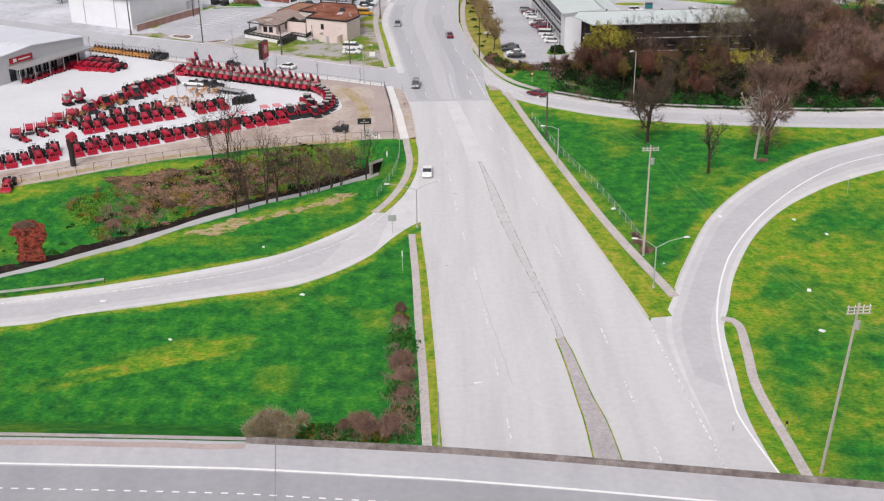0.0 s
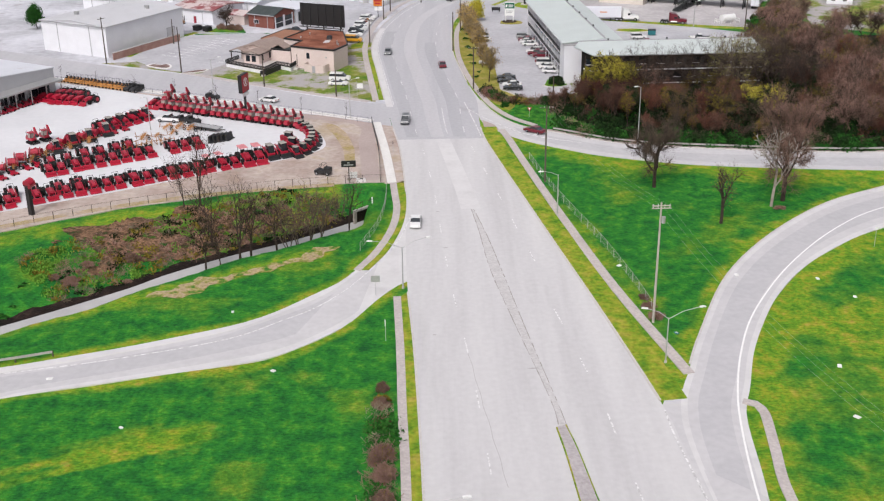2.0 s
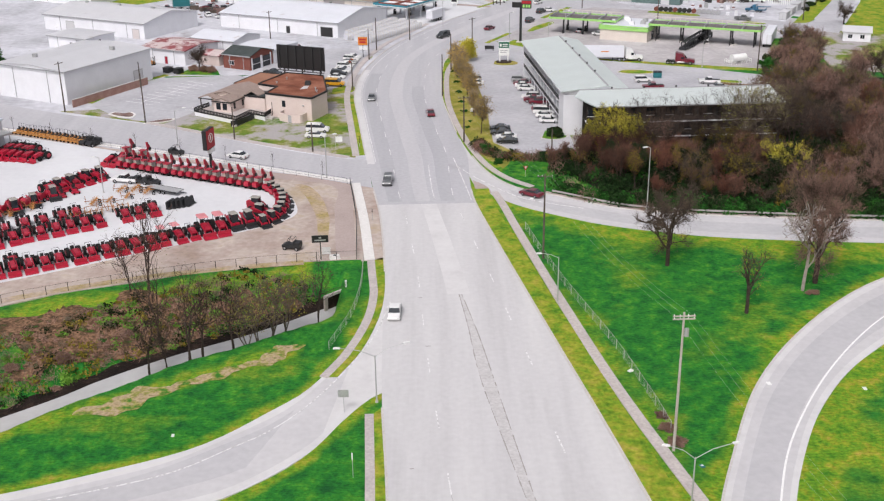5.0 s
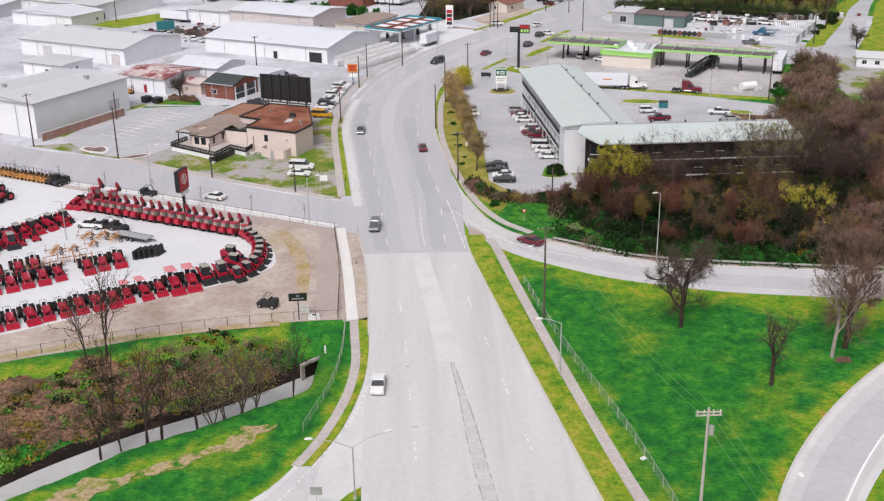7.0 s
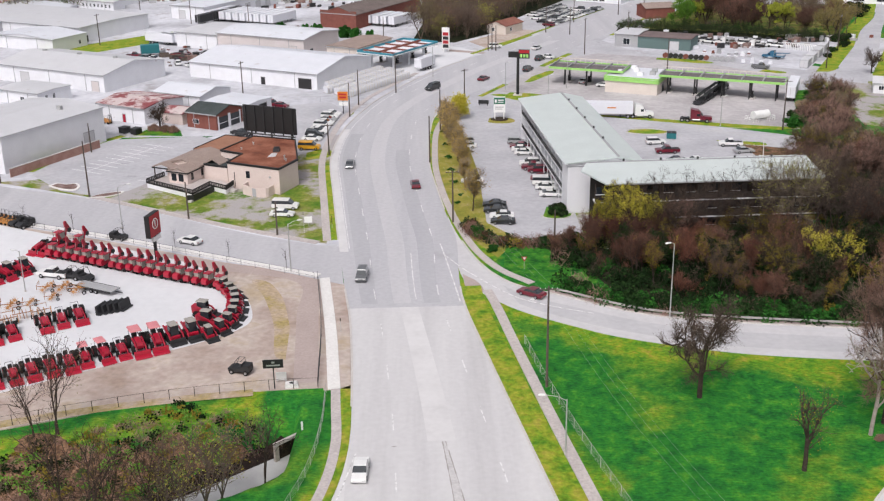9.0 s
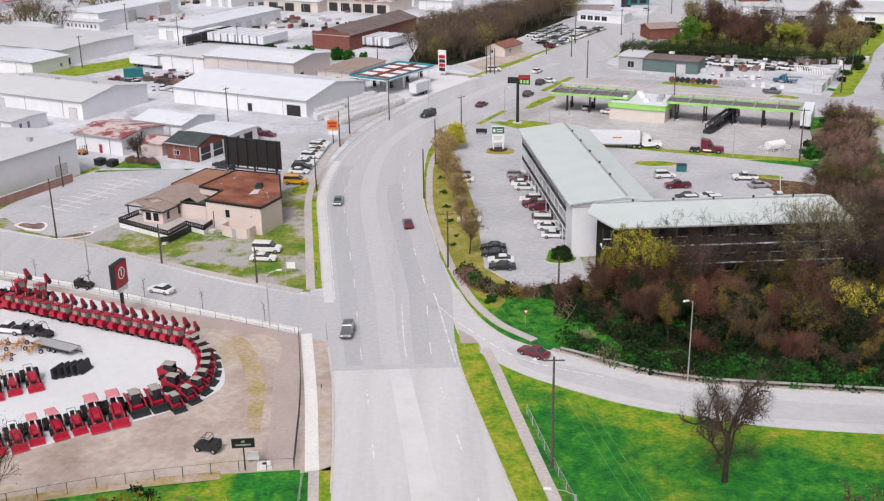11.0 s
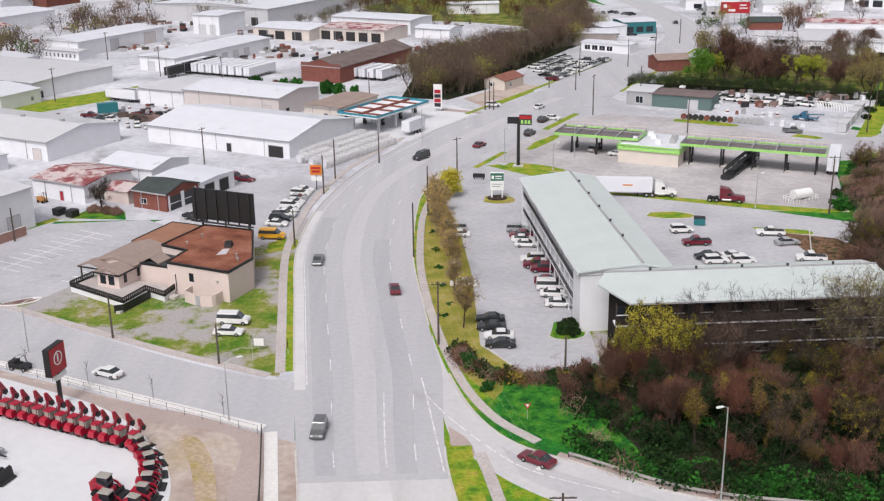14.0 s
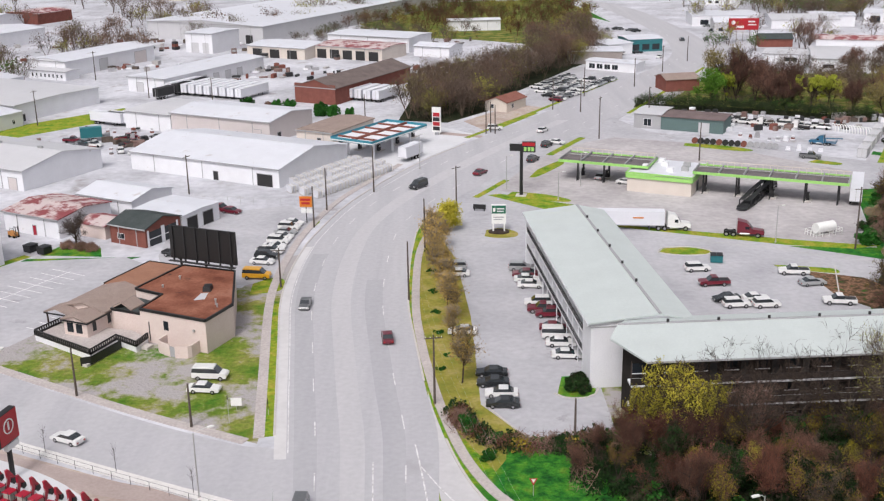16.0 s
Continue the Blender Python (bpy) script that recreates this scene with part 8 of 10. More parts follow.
def park(kind, paint, x, y, heading, where, group="", z=0.04):
    c = copy_thing((FAR_CARS if y > 470 or "yard" in where and y > 400 else CARS)[kind], pose(x, y, z, 0, 0, heading))
    for o in c.children:
        if o.name.startswith(("body", "roof")):
            o.material_slots[0].link = "OBJECT"
            o.material_slots[0].material = CAR_PAINT[paint]
    c["label"] = f"{ {'red': 'dark red', 'green': 'dark green'}.get(paint, paint)} {KIND[kind]} {where}"
    if group:
        c["group"] = group
    return c


W1 = "parked before the motel galleries"
for kind, paint, x, y, a in (("suv", "silver", 26.6, 332.6, -4), ("sedan", "red", 27.0, 329.3, 176), ("sedan", "white", 27.2, 326.4, -4), ("sedan", "white", 27.6, 323.4, -4), ("suv", "white", 28.0, 314.6, 176), ("pickup", "red", 28.6, 311.4, 176), ("suv", "red", 29.4, 309.2, 176),
                             ("sedan", "red", 29.6, 303.2, -4), ("van", "white", 29.9, 300.0, -4), ("sedan", "white", 30.0, 297.0, -4), ("sedan", "white", 30.4, 292.4, -4)):
    park(kind, paint, x, y, a, W1, "motel cars")
for kind, paint, x, y, a in (("sedan", "black", 18.6, 286.4, 176), ("sedan", "black", 18.6, 283.0, 176), ("sedan", "white", 19.6, 279.6, 176), ("sedan", "black", 19.6, 276.3, 176), ("sedan", "white", 14.8, 302.5, 176), ("suv", "silver", 14.2, 333.8, 176), ("sedan", "white", 14.6, 330.2, 176)):
    park(kind, paint, x, y, a, "at the motel car park's edge", "motel cars")
for kind, paint, x, y, a in (("suv", "white", 59.1, 330.4, 4), ("pickup", "red", 60.2, 322.6, 182), ("sedan", "black", 60.4, 314.8, -172), ("suv", "white", 61.4, 311.9, 5), ("sedan", "white", 65.4, 314.6, 5), ("suv", "white", 66.4, 311.6, 5), ("pickup", "white", 76.0, 327.6, 172), ("sedan", "silver", 77.6, 321.8, 8), ("pickup", "white", 79.0, 312.4, 172)):
    park(kind, paint, x, y, a, "parked in the yard behind the motel", "motel yard cars")
for i, (kind, paint) in enumerate((("sedan", "white"), ("suv", "black"), ("pickup", "white"), ("sedan", "white"), ("suv", "white"), ("sedan", "white"), ("sedan", "silver"), ("suv", "white"), ("sedan", "white"))):
    park(kind, paint, -22.6 + 0.36 * i, 339.3 + 3.15 * i, -12, "in a row along the garage lot", "garage cars")
park("van", "yellow", -22.4, 331.0, -8, "parked at the end of the garage lot")
park("sedan", "white", -22.9, 282.9, -6, "parked on the restaurant's lawn", "lawn cars")
park("van", "white", -22.8, 287.4, -6, "parked on the restaurant's lawn", "lawn cars")
for kind, paint, x, y, a in (("suv", "white", -41.0, 378.5, -20), ("pickup", "red", -37.4, 376.4, -25), ("sedan", "red", -34.6, 374.6, -25), ("pickup", "black", -40.5, 344.6, -28)):
    park(kind, paint, x, y, a, "standing by the garage", "garage cars")
for kind, paint, x, y, a in (("sedan", "white", -2.5, 190, -92), ("sedan", "red", 21.9, 241.4, 140), ("sedan", "red", 2.8, 300.5, 96), ("suv", "grey", -5.6, 250, -94), ("van", "black", 6.9, 393, -128), ("sedan", "red", 22.2, 405, 58), ("sedan", "white", 42.5, 453.0, 58), ("suv", "black", 41.8, 434, 58), ("suv", "white", 28.8, 456.8, -5), ("sedan", "grey", -11.9, 316, -92), ("sedan", "white", 104, 590, 60), ("sedan", "black", 124, 640, 90), ("sedan", "white", -38, 268.5, 152)):
    park(kind, paint, x, y, a, "driving on the road", "cars on the road", 0.05)
for kind, paint, x, y, a in (("suv", "black", 36.5, 417.5, 60), ("sedan", "silver", 51.2, 398.6, 66), ("sedan", "white", 56.6, 393.0, -25), ("sedan", "white", 73.0, 395.5, -30), ("sedan", "white", 44.8, 437.0, -26), ("pickup", "grey", 108, 415, -24)):
    park(kind, paint, x, y, a, "at the petrol station", "station cars")
for k in range(6):
    park("pickup" if k % 3 else "van", "white", 97.6 + 5.0 * k, 461.6 - 2.4 * k, 150 + random.uniform(-8, 8), "parked among the yard's stock", "yard cars")
random.seed(5)
for off in (4.6, 10.4, 16.0, 21.0):
    line = offset(cut(MAIN_L, 492 + off, 548), off)
    for i in range(int(length(line) / 2.9)):
        x, y, a, b = along(line, 2.9 * i)
        if random.random() < 0.15 or (x > 62 and y > 540):
            continue
        park(random.choice(("sedan", "sedan", "suv", "pickup")), random.choice(("white", "white", "white", "white", "silver", "silver", "grey", "black", "red")), x, y, math.degrees(math.atan2(b, a)) + 90 + random.uniform(-6, 6), "for sale on the used-car lot", "used cars")
for i in range(34):
    x, y = random.uniform(80, 150), random.uniform(600, 690)
    l, r = np.interp(y, [600, 690], [112, 118]), np.interp(y, [600, 690], [129, 134])
    if l - 3 < x < r + 3:
        continue
    park(random.choice(("sedan", "suv")), random.choice(("white", "silver", "grey", "black")), x, y, random.uniform(0, 180), "parked in a distant lot", "distant cars")
for i in range(16):
    park(random.choice(("sedan", "suv", "pickup")), random.choice(("white", "silver", "grey", "red", "black")), random.uniform(-95, -60), random.uniform(430, 455), random.uniform(-40, 160), "standing in a scrap-filled yard", "yard cars")


def lorry_trailer(x, y, heading, label="white box trailer parked on the yard", mat="sheet_white", length_m=15.8):
    t = thing("semi_trailer", x, y, 0.03, heading, label, "trailer")
    part("box", Geo().box(-length_m, 0, -1.28, 1.28, 1.15, 4.05), mat, t)
    part("rail", Geo().box(-length_m - 0.02, 0.02, -1.31, 1.31, 1.05, 1.2), "wall_grey", t)
    part("door_bar", Geo().box(-length_m - 0.05, -length_m, -0.06, 0.06, 1.2, 4.0), "steel", t)
    for k in (0, 1):
        for s in (-1, 1):
            wheel(t, -length_m + 2.0 + 1.25 * k, s * 1.0, 0.5, 0.5)
    for s in (-1, 1):
        part("landing_leg", Geo().box(-3.2, -3.0, s * 0.9 - 0.08, s * 0.9 + 0.08, 0.0, 1.1), "machine_black", t)
    return t


def lorry(x, y, heading, paint, label):
    t = thing("lorry", x, y, 0.03, heading, label, "lorry")
    part("chassis", Geo().box(-3.6, 2.9, -0.45, 0.45, 0.6, 0.95), "machine_black", t)
    part("hood", Geo().side([(1.1, 0.7), (3.3, 0.62), (3.35, 1.35), (3.1, 1.62), (1.1, 1.85)], -0.95, 0.95, tuck=0.12), paint, t)
    part("cab", Geo().side([(-1.4, 0.85), (1.3, 0.75), (1.3, 1.75), (0.75, 2.65), (0.2, 3.35), (-1.4, 3.75)], -1.15, 1.15, tuck=0.1), paint, t)
    part("windscreen", Geo().side([(1.33, 1.85), (0.83, 2.62), (0.76, 2.55), (1.2, 1.85)], -1.0, 1.0), "glass", t)
    for s in (-1, 1):
        part("side_window", Geo().box(0.0, 0.75, s * 1.09 - 0.05, s * 1.09 + 0.05, 1.8, 2.45), "glass", t)
        part("fuel_tank", Geo().tube((-0.9, s * 0.95, 0.72), (0.8, s * 0.95, 0.72), 0.33, 0.33, 12), "steel", t)
        part("exhaust", Geo().tube((-1.5, s * 0.95, 0.9), (-1.5, s * 0.95, 3.9), 0.09, 0.09, 8), "steel", t)
        wheel(t, 2.3, s * 1.0, 0.5, 0.34)
        for k in (0, 1):
            wheel(t, -2.0 - 1.25 * k, s * 0.95, 0.5, 0.5)
    part("grille", Geo().box(3.3, 3.38, -0.5, 0.5, 0.8, 1.45), "steel", t)
    part("fifth_wheel", Geo().tube((-2.6, 0, 0.95), (-2.6, 0, 1.1), 0.5, 0.5, 14), "machine_black", t)
    return t


lorry(60.2, 356.2, -7, CAR_PAINT["white"], "white long-nosed lorry coupled to a trailer")
tr = lorry_trailer(58.2, 356.5, 173 + 180, "white box trailer with a small yellow emblem behind a lorry")
part("emblem", Geo().box(-6.5, -4.3, -1.32, -1.28, 2.6, 2.9), "sign_orange", tr)
lorry(73.6, 351.2, -16, CAR_PAINT["red"], "dark red lorry without trailer beside the kerb").scale = (1.12, 1, 0.88)
def car_transporter(x, y, heading):
    """An empty two-deck trailer of open black frames; local -x runs back from the coupling."""
    t = thing("car_transporter", x, y, 0.03, heading, "empty black car transporter trailer behind a lorry", "trailer")
    for s in (-1, 1):
        part("side_frame", Geo().side([(0.2, 1.1), (0.2, 1.5), (-4.5, 1.5), (-6.0, 0.95), (-17.5, 0.95), (-17.5, 0.6), (-6.2, 0.6), (-4.8, 1.1)], s * 1.25 - 0.08, s * 1.25 + 0.08), "black", t)
        part("upper_rail", Geo().side([(0.6, 3.3), (0.6, 3.5), (-9.0, 3.1), (-16.0, 2.5), (-16.0, 2.3), (-9.0, 2.9)], s * 1.25 - 0.07, s * 1.25 + 0.07), "black", t)
        for k, (px, top) in enumerate(((0.0, 3.35), (-4.2, 3.2), (-8.6, 3.0), (-12.4, 2.7), (-15.8, 2.4))):
            part("upright", Geo().box(px - 0.1, px + 0.1, s * 1.25 - 0.1, s * 1.25 + 0.1, 0.8, top), "black", t)
        part("deck_track", Geo().box(-17.3, -5.8, s * 0.6 - 0.58, s * 0.6 + 0.58, 0.95, 1.02), "machine_black", t)
        part("upper_track", Geo().side([(0.4, 3.36), (0.4, 3.42), (-9.0, 3.02), (-15.9, 2.44), (-15.9, 2.38), (-9.0, 2.96)], s * 0.7 - 0.45, s * 0.7 + 0.45), "machine_black", t)
        part("brace", Geo().tube((-4.2, s * 1.25, 1.2), (-8.6, s * 1.25, 3.0), 0.06, 0.06, 6), "black", t)
        for k in (0, 1):
            wheel(t, -11.0 - 1.2 * k, s * 1.05, 0.48, 0.45)
    part("ramp", Geo().side([(-17.4, 0.95), (-18.6, 0.5), (-18.6, 0.42), (-17.4, 0.8)], -1.1, 1.1), "machine_black", t)
    return t


lorry(88.8, 386.2, 57.6, "black", "black heavy lorry under the petrol station canopy")
car_transporter(87.4, 384.0, 57.6).scale = (1, 1, 0.78)
lorry_trailer(109.0, 385.0, 68, "white box trailer parked at the station's edge")
lorry_trailer(2.5, 419, -122, "white delivery trailer at the slab yard", length_m=8)
random.seed(8)
for i in range(10):
    lorry_trailer(-48 - 3.0 * i, 525 + 1.65 * i, 61, "white box trailer parked in a tight row", length_m=15.5)
for i in range(6):
    lorry_trailer(-2 - 3.1 * i, 514 + 1.7 * i, 61, "white box trailer parked in a tight row", length_m=13)
for i in range(3):
    lorry_trailer(-80.5 + 4.6 * i, 522 + 8.4 * i, 61, "black trailer standing along a depot", "machine_black", 8)
lorry_trailer(-85.4, 453.2, 20, "dark blue-green container in a yard", "teal", 6.0)
for x, y, a in ((-78, 470, -30), (-84, 472, -30), (-62, 478, 61)):
    lorry_trailer(x, y, a, "white box trailer standing by a warehouse", length_m=13)


# ---- dealer's machines; local +x is the front ----
def tractor_source():
    t = thing("tractor", 0, 0, -60, 0, "red compact tractor with front loader in a display row", "tractor", "display tractors")
    part("chassis", Geo().box(-0.9, 1.35, -0.28, 0.28, 0.42, 0.75), "machine_black", t)
    part("hood", Geo().side([(0.1, 0.72), (1.55, 0.68), (1.62, 0.95), (1.5, 1.22), (0.1, 1.36)], -0.34, 0.34, tuck=0.07), "red", t)
    for s in (-1, 1):
        part("fender", Geo().side([(-1.25, 0.95), (-0.95, 1.28), (-0.3, 1.28), (0.0, 0.9), (-0.3, 1.18), (-0.95, 1.18)], s * 0.60 - 0.16, s * 0.60 + 0.16), "machine_black", t)
        wheel(t, -0.62, s * 0.74, 0.68, 0.40, "rear_wheel", "red")
        wheel(t, 1.12, s * 0.64, 0.42, 0.28, "front_wheel", "")
        part("loader_arm", Geo().side([(-0.1, 1.25), (0.35, 1.38), (1.75, 0.95), (2.25, 0.45), (2.1, 0.4), (1.65, 0.8), (0.3, 1.2), (-0.1, 1.1)], s * 0.46 - 0.06, s * 0.46 + 0.06), "red", t)
    part("seat", Geo().box(-0.75, -0.3, -0.24, 0.24, 0.95, 1.1).box(-0.85, -0.7, -0.24, 0.24, 1.05, 1.5), "machine_black", t)
    part("roll_bar", Geo().path([(-0.98, -0.5, 0.9), (-1.3, -0.45, 1.6), (-1.3, 0.45, 1.6), (-0.98, 0.5, 0.9)], 0.035), "machine_black", t)
    part("bucket", Geo().side([(2.1, 0.08), (2.85, 0.05), (2.72, 0.16), (2.28, 0.22), (2.22, 0.62), (2.1, 0.66)], -0.82, 0.82), "red", t)
    return t


def excavator_source():
    t = thing("mini_excavator", 0, 0, -60, 0, "red mini excavator with raised boom in a display row", "excavator", "display excavators")
    for s in (-1, 1):
        part("track", Geo().side([(-0.95, 0.25), (-0.75, 0.03), (0.75, 0.03), (0.95, 0.25), (0.75, 0.5), (-0.75, 0.5)], s * 0.62 - 0.17, s * 0.62 + 0.17), "tyre", t)
    part("undercarriage", Geo().box(-0.5, 0.5, -0.5, 0.5, 0.28, 0.62), "machine_black", t)
    part("house", Geo().side([(-1.25, 0.6), (0.7, 0.62), (0.75, 0.95), (0.1, 1.1), (-0.75, 1.45), (-1.2, 1.35), (-1.35, 1.0)], -0.5, 0.5, tuck=0.1), "red", t)
    part("cab", Geo().box(-0.5, 0.5, -0.5, 0.5, 1.12, 2.0, taper=0.05), "cab_pale", t, "glazed cab, the sky's reflection in its pale colour")
    part("canopy", Geo().box(-0.62, 0.55, -0.56, 0.56, 2.0, 2.1, taper=0.06), "red", t)
    for s in (-1, 1):
        part("canopy_post", Geo().tube((-0.7, s * 0.52, 1.15), (-0.7, s * 0.52, 2.3), 0.04, 0.04, 6), "machine_black", t)
        part("canopy_post", Geo().tube((0.5, s * 0.52, 0.95), (0.5, s * 0.52, 2.3), 0.035, 0.035, 6), "machine_black", t)
    part("boom", Geo().side([(0.65, 0.85), (0.98, 0.8), (1.5, 2.0), (1.42, 3.1), (1.1, 3.1), (1.16, 2.0)], -0.13, 0.13), "red", t)
    part("arm", Geo().side([(1.02, 3.2), (1.4, 3.2), (2.15, 1.9), (1.85, 1.75)], -0.12, 0.12), "red", t)
    part("ram", Geo().tube((0.9, 0, 1.2), (1.3, 0, 2.8), 0.06, 0.06, 6), "steel", t)
    part("bucket", Geo().side([(1.7, 2.1), (2.05, 2.05), (2.1, 1.6), (1.75, 1.4), (1.55, 1.7)], -0.25, 0.25), "machine_black", t)
    part("dozer_blade", Geo().box(1.15, 1.25, -0.75, 0.75, 0.05, 0.42).box(0.6, 1.2, -0.4, -0.3, 0.2, 0.3).box(0.6, 1.2, 0.3, 0.4, 0.2, 0.3), "machine_black", t)
    return t


def loader_source():
    t = thing("track_loader", 0, 0, -60, 0, "red and black compact track loader with a glazed cab", "loader", "display loaders")
    for s in (-1, 1):
        part("track", Geo().side([(-1.1, 0.3), (-0.85, 0.03), (0.85, 0.03), (1.05, 0.3), (0.7, 0.62), (-0.85, 0.72)], s * 0.7 - 0.2, s * 0.7 + 0.2), "tyre", t)
        part("lift_arm", Geo().side([(-1.2, 1.5), (-0.9, 1.7), (0.9, 1.05), (1.45, 0.35), (1.3, 0.3), (0.75, 0.9), (-1.0, 1.45)], s * 0.78 - 0.07, s * 0.78 + 0.07), "red", t)
    part("body", Geo().side([(-1.3, 0.4), (0.9, 0.35), (0.9, 0.7), (-0.4, 1.1), (-1.35, 1.35)], -0.52, 0.52), "red", t)
    part("cab", Geo().box(-0.6, 0.65, -0.48, 0.48, 0.7, 1.98, taper=0.05), "glass", t)
    part("cab_roof", Geo().box(-0.7, 0.68, -0.52, 0.52, 1.98, 2.08, taper=0.05), "cab_pale", t)
    part("bucket", Geo().side([(1.3, 0.06), (2.1, 0.03), (1.98, 0.14), (1.48, 0.2), (1.42, 0.6), (1.3, 0.62)], -0.95, 0.95), "machine_black", t)
    return t


def implement_source():
    t = thing("hay_rake", 0, 0, -60, 0, "rust-orange hay rake with spidery wheels", "farm implement", "display implements")
    part("frame", Geo().tube((-1.4, 0, 0.7), (1.6, 0, 0.6), 0.06, 0.06, 6).tube((0, -1.3, 0.75), (0, 1.3, 0.75), 0.05, 0.05, 6).tube((-1.2, -1.1, 1.2), (-1.2, 1.1, 1.2), 0.04, 0.04, 6).tube((-1.2, -1.1, 0.6), (-1.2, -1.1, 1.2), 0.04, 0.04, 6).tube((-1.2, 1.1, 0.6), (-1.2, 1.1, 1.2), 0.04, 0.04, 6), "rust", t)
    for k in range(4):
        y = -1.2 + 0.8 * k
        star = [(-0.4 + 0.3 * k + (0.62 if j % 2 else 0.12) * math.cos(j * math.pi / 10), 0.62 + (0.62 if j % 2 else 0.12) * math.sin(j * math.pi / 10)) for j in range(20)]
        g = Geo().side(star, y - 0.02, y + 0.02)
        part("rake_wheel", g, "orange", t)
    for s in (-1, 1):
        wheel(t, 0.9, s * 0.9, 0.28, 0.16)
    return t


def baler_source():
    t = thing("baler", 0, 0, -60, 0, "large red round baler with black wheels", "farm implement", "display balers")
    part("drum", Geo().side([(0.85 * math.cos(a * math.pi / 6) - 0.1, 1.25 + 0.75 * math.sin(a * math.pi / 6)) for a in range(12)], -0.7, 0.7), "red", t)
    part("side_panel", Geo().side([(-0.9, 0.6), (0.8, 0.6), (1.0, 1.4), (0.3, 2.1), (-0.7, 2.1)], -1.05, -0.9).side([(-0.9, 0.6), (0.8, 0.6), (1.0, 1.4), (0.3, 2.1), (-0.7, 2.1)], 0.9, 1.05), "red", t)
    part("drawbar", Geo().box(1.0, 2.8, -0.1, 0.1, 0.5, 0.65), "machine_black", t)
    part("pickup_reel", Geo().tube((1.1, -0.85, 0.4), (1.1, 0.85, 0.4), 0.24, 0.24, 10), "machine_black", t)
    for s in (-1, 1):
        wheel(t, -0.1, s * 1.2, 0.45, 0.3)
    return t


def mower_source(mat, label, group):
    t = thing("ride_on_mower", 0, 0, -60, 0, label, "mower", group)
    part("deck", Geo().box(0.1, 0.95, -0.65, 0.65, 0.12, 0.32, taper=0.05), mat, t)
    part("body", Geo().side([(-0.9, 0.3), (0.2, 0.3), (0.1, 0.55), (-0.3, 0.72), (-0.95, 0.85)], -0.35, 0.35), mat, t)
    part("seat", Geo().box(-0.45, 0.0, -0.24, 0.24, 0.7, 0.82).box(-0.52, -0.42, -0.24, 0.24, 0.8, 1.2), "machine_black", t)
    part("roll_bar", Geo().path([(-0.7, -0.35, 0.7), (-0.8, -0.35, 1.7), (-0.8, 0.35, 1.7), (-0.7, 0.35, 0.7)], 0.035), "machine_black", t)
    for s in (-1, 1):
        wheel(t, -0.6, s * 0.5, 0.3, 0.24, rim=None)
        wheel(t, 1.05, s * 0.42, 0.16, 0.12, rim=None)
    return t


def utv_source():
    t = thing("utility_vehicle", 0, 0, -60, 0, "black two-seat utility vehicle with roll cage", "utility vehicle")
    part("body", Geo().side([(-1.4, 0.45), (1.35, 0.4), (1.45, 0.75), (0.8, 1.0), (0.3, 0.85), (-0.4, 0.85), (-0.45, 1.05), (-1.45, 1.05)], -0.68, 0.68, tuck=0.04), "machine_black", t)
    part("cargo_bed", Geo().box(-1.4, -0.5, -0.66, 0.66, 1.0, 1.3), "machine_black", t)
    part("seat", Geo().box(-0.4, 0.05, -0.55, 0.55, 0.85, 1.0).box(-0.48, -0.38, -0.55, 0.55, 0.95, 1.45), "machine_black", t)
    part("roll_cage", Geo().path([(0.75, -0.6, 0.95), (0.3, -0.6, 1.9), (-0.45, -0.6, 1.9), (-0.5, -0.6, 1.0)], 0.035).path([(0.75, 0.6, 0.95), (0.3, 0.6, 1.9), (-0.45, 0.6, 1.9), (-0.5, 0.6, 1.0)], 0.035).path([(0.3, -0.6, 1.9), (0.3, 0.6, 1.9)], 0.035).path([(-0.45, -0.6, 1.9), (-0.45, 0.6, 1.9)], 0.035), "machine_black", t)
    for x in (-0.95, 0.95):
        for s in (-1, 1):
            wheel(t, x, s * 0.6, 0.32, 0.26)
    return t


random.seed(31)
TR, EX, LO, IM, BA = tractor_source(), excavator_source(), loader_source(), implement_source(), baler_source()
MO, MB, UT = mower_source("orange", "small orange zero-turn mower in a row", "display mowers"), mower_source("red", "small red ride-on mower in a row", "display mowers"), utv_source()


def row(src, a, b, n, heading, jitter=0.15, skip=(), scale=(1.1, 1.3)):
    for i in range(n):
        if i in skip:
            continue
        t = i / max(1, n - 1)
        c = copy_thing(src, pose(a[0] + (b[0] - a[0]) * t + random.uniform(-jitter, jitter), a[1] + (b[1] - a[1]) * t + random.uniform(-jitter, jitter), 0.04, 0, 0, heading + random.uniform(-5, 5)))
        s = random.uniform(*scale)
        c.scale = (s, s, s)


row(TR, (-84.5, 198.3), (-34.6, 225.8), 24, -59.5, skip=(5, 19, 20, 22, 23))
TC = tractor_source()
TC["label"] = "red compact tractor under a faded rose canopy in a display row"
part("canopy", Geo().box(-1.35, 0.35, -0.6, 0.6, 2.0, 2.12, taper=0.12), "canopy_rose", TC, "faded rose sunshade")
for p in ((-1.25, 0.45), (-1.25, -0.45), (0.2, 0.45), (0.2, -0.45)):
    part("canopy_post", Geo().tube((p[0], p[1], 1.0), (p[0], p[1], 2.02), 0.03, 0.03, 5), "machine_black", TC)
row(TC, (-43.3, 221.0), (-41.1, 222.2), 2, -59.5)
row(TC, (-36.8, 224.6), (-34.4, 225.9), 2, -59.5, scale=(1.4, 1.5))
row(LO, (-32.0, 227.4), (-29.8, 228.8), 2, -59.5)
row(TR, (-79, 204.8), (-66, 211.6), 5, -59.5, 0.5)
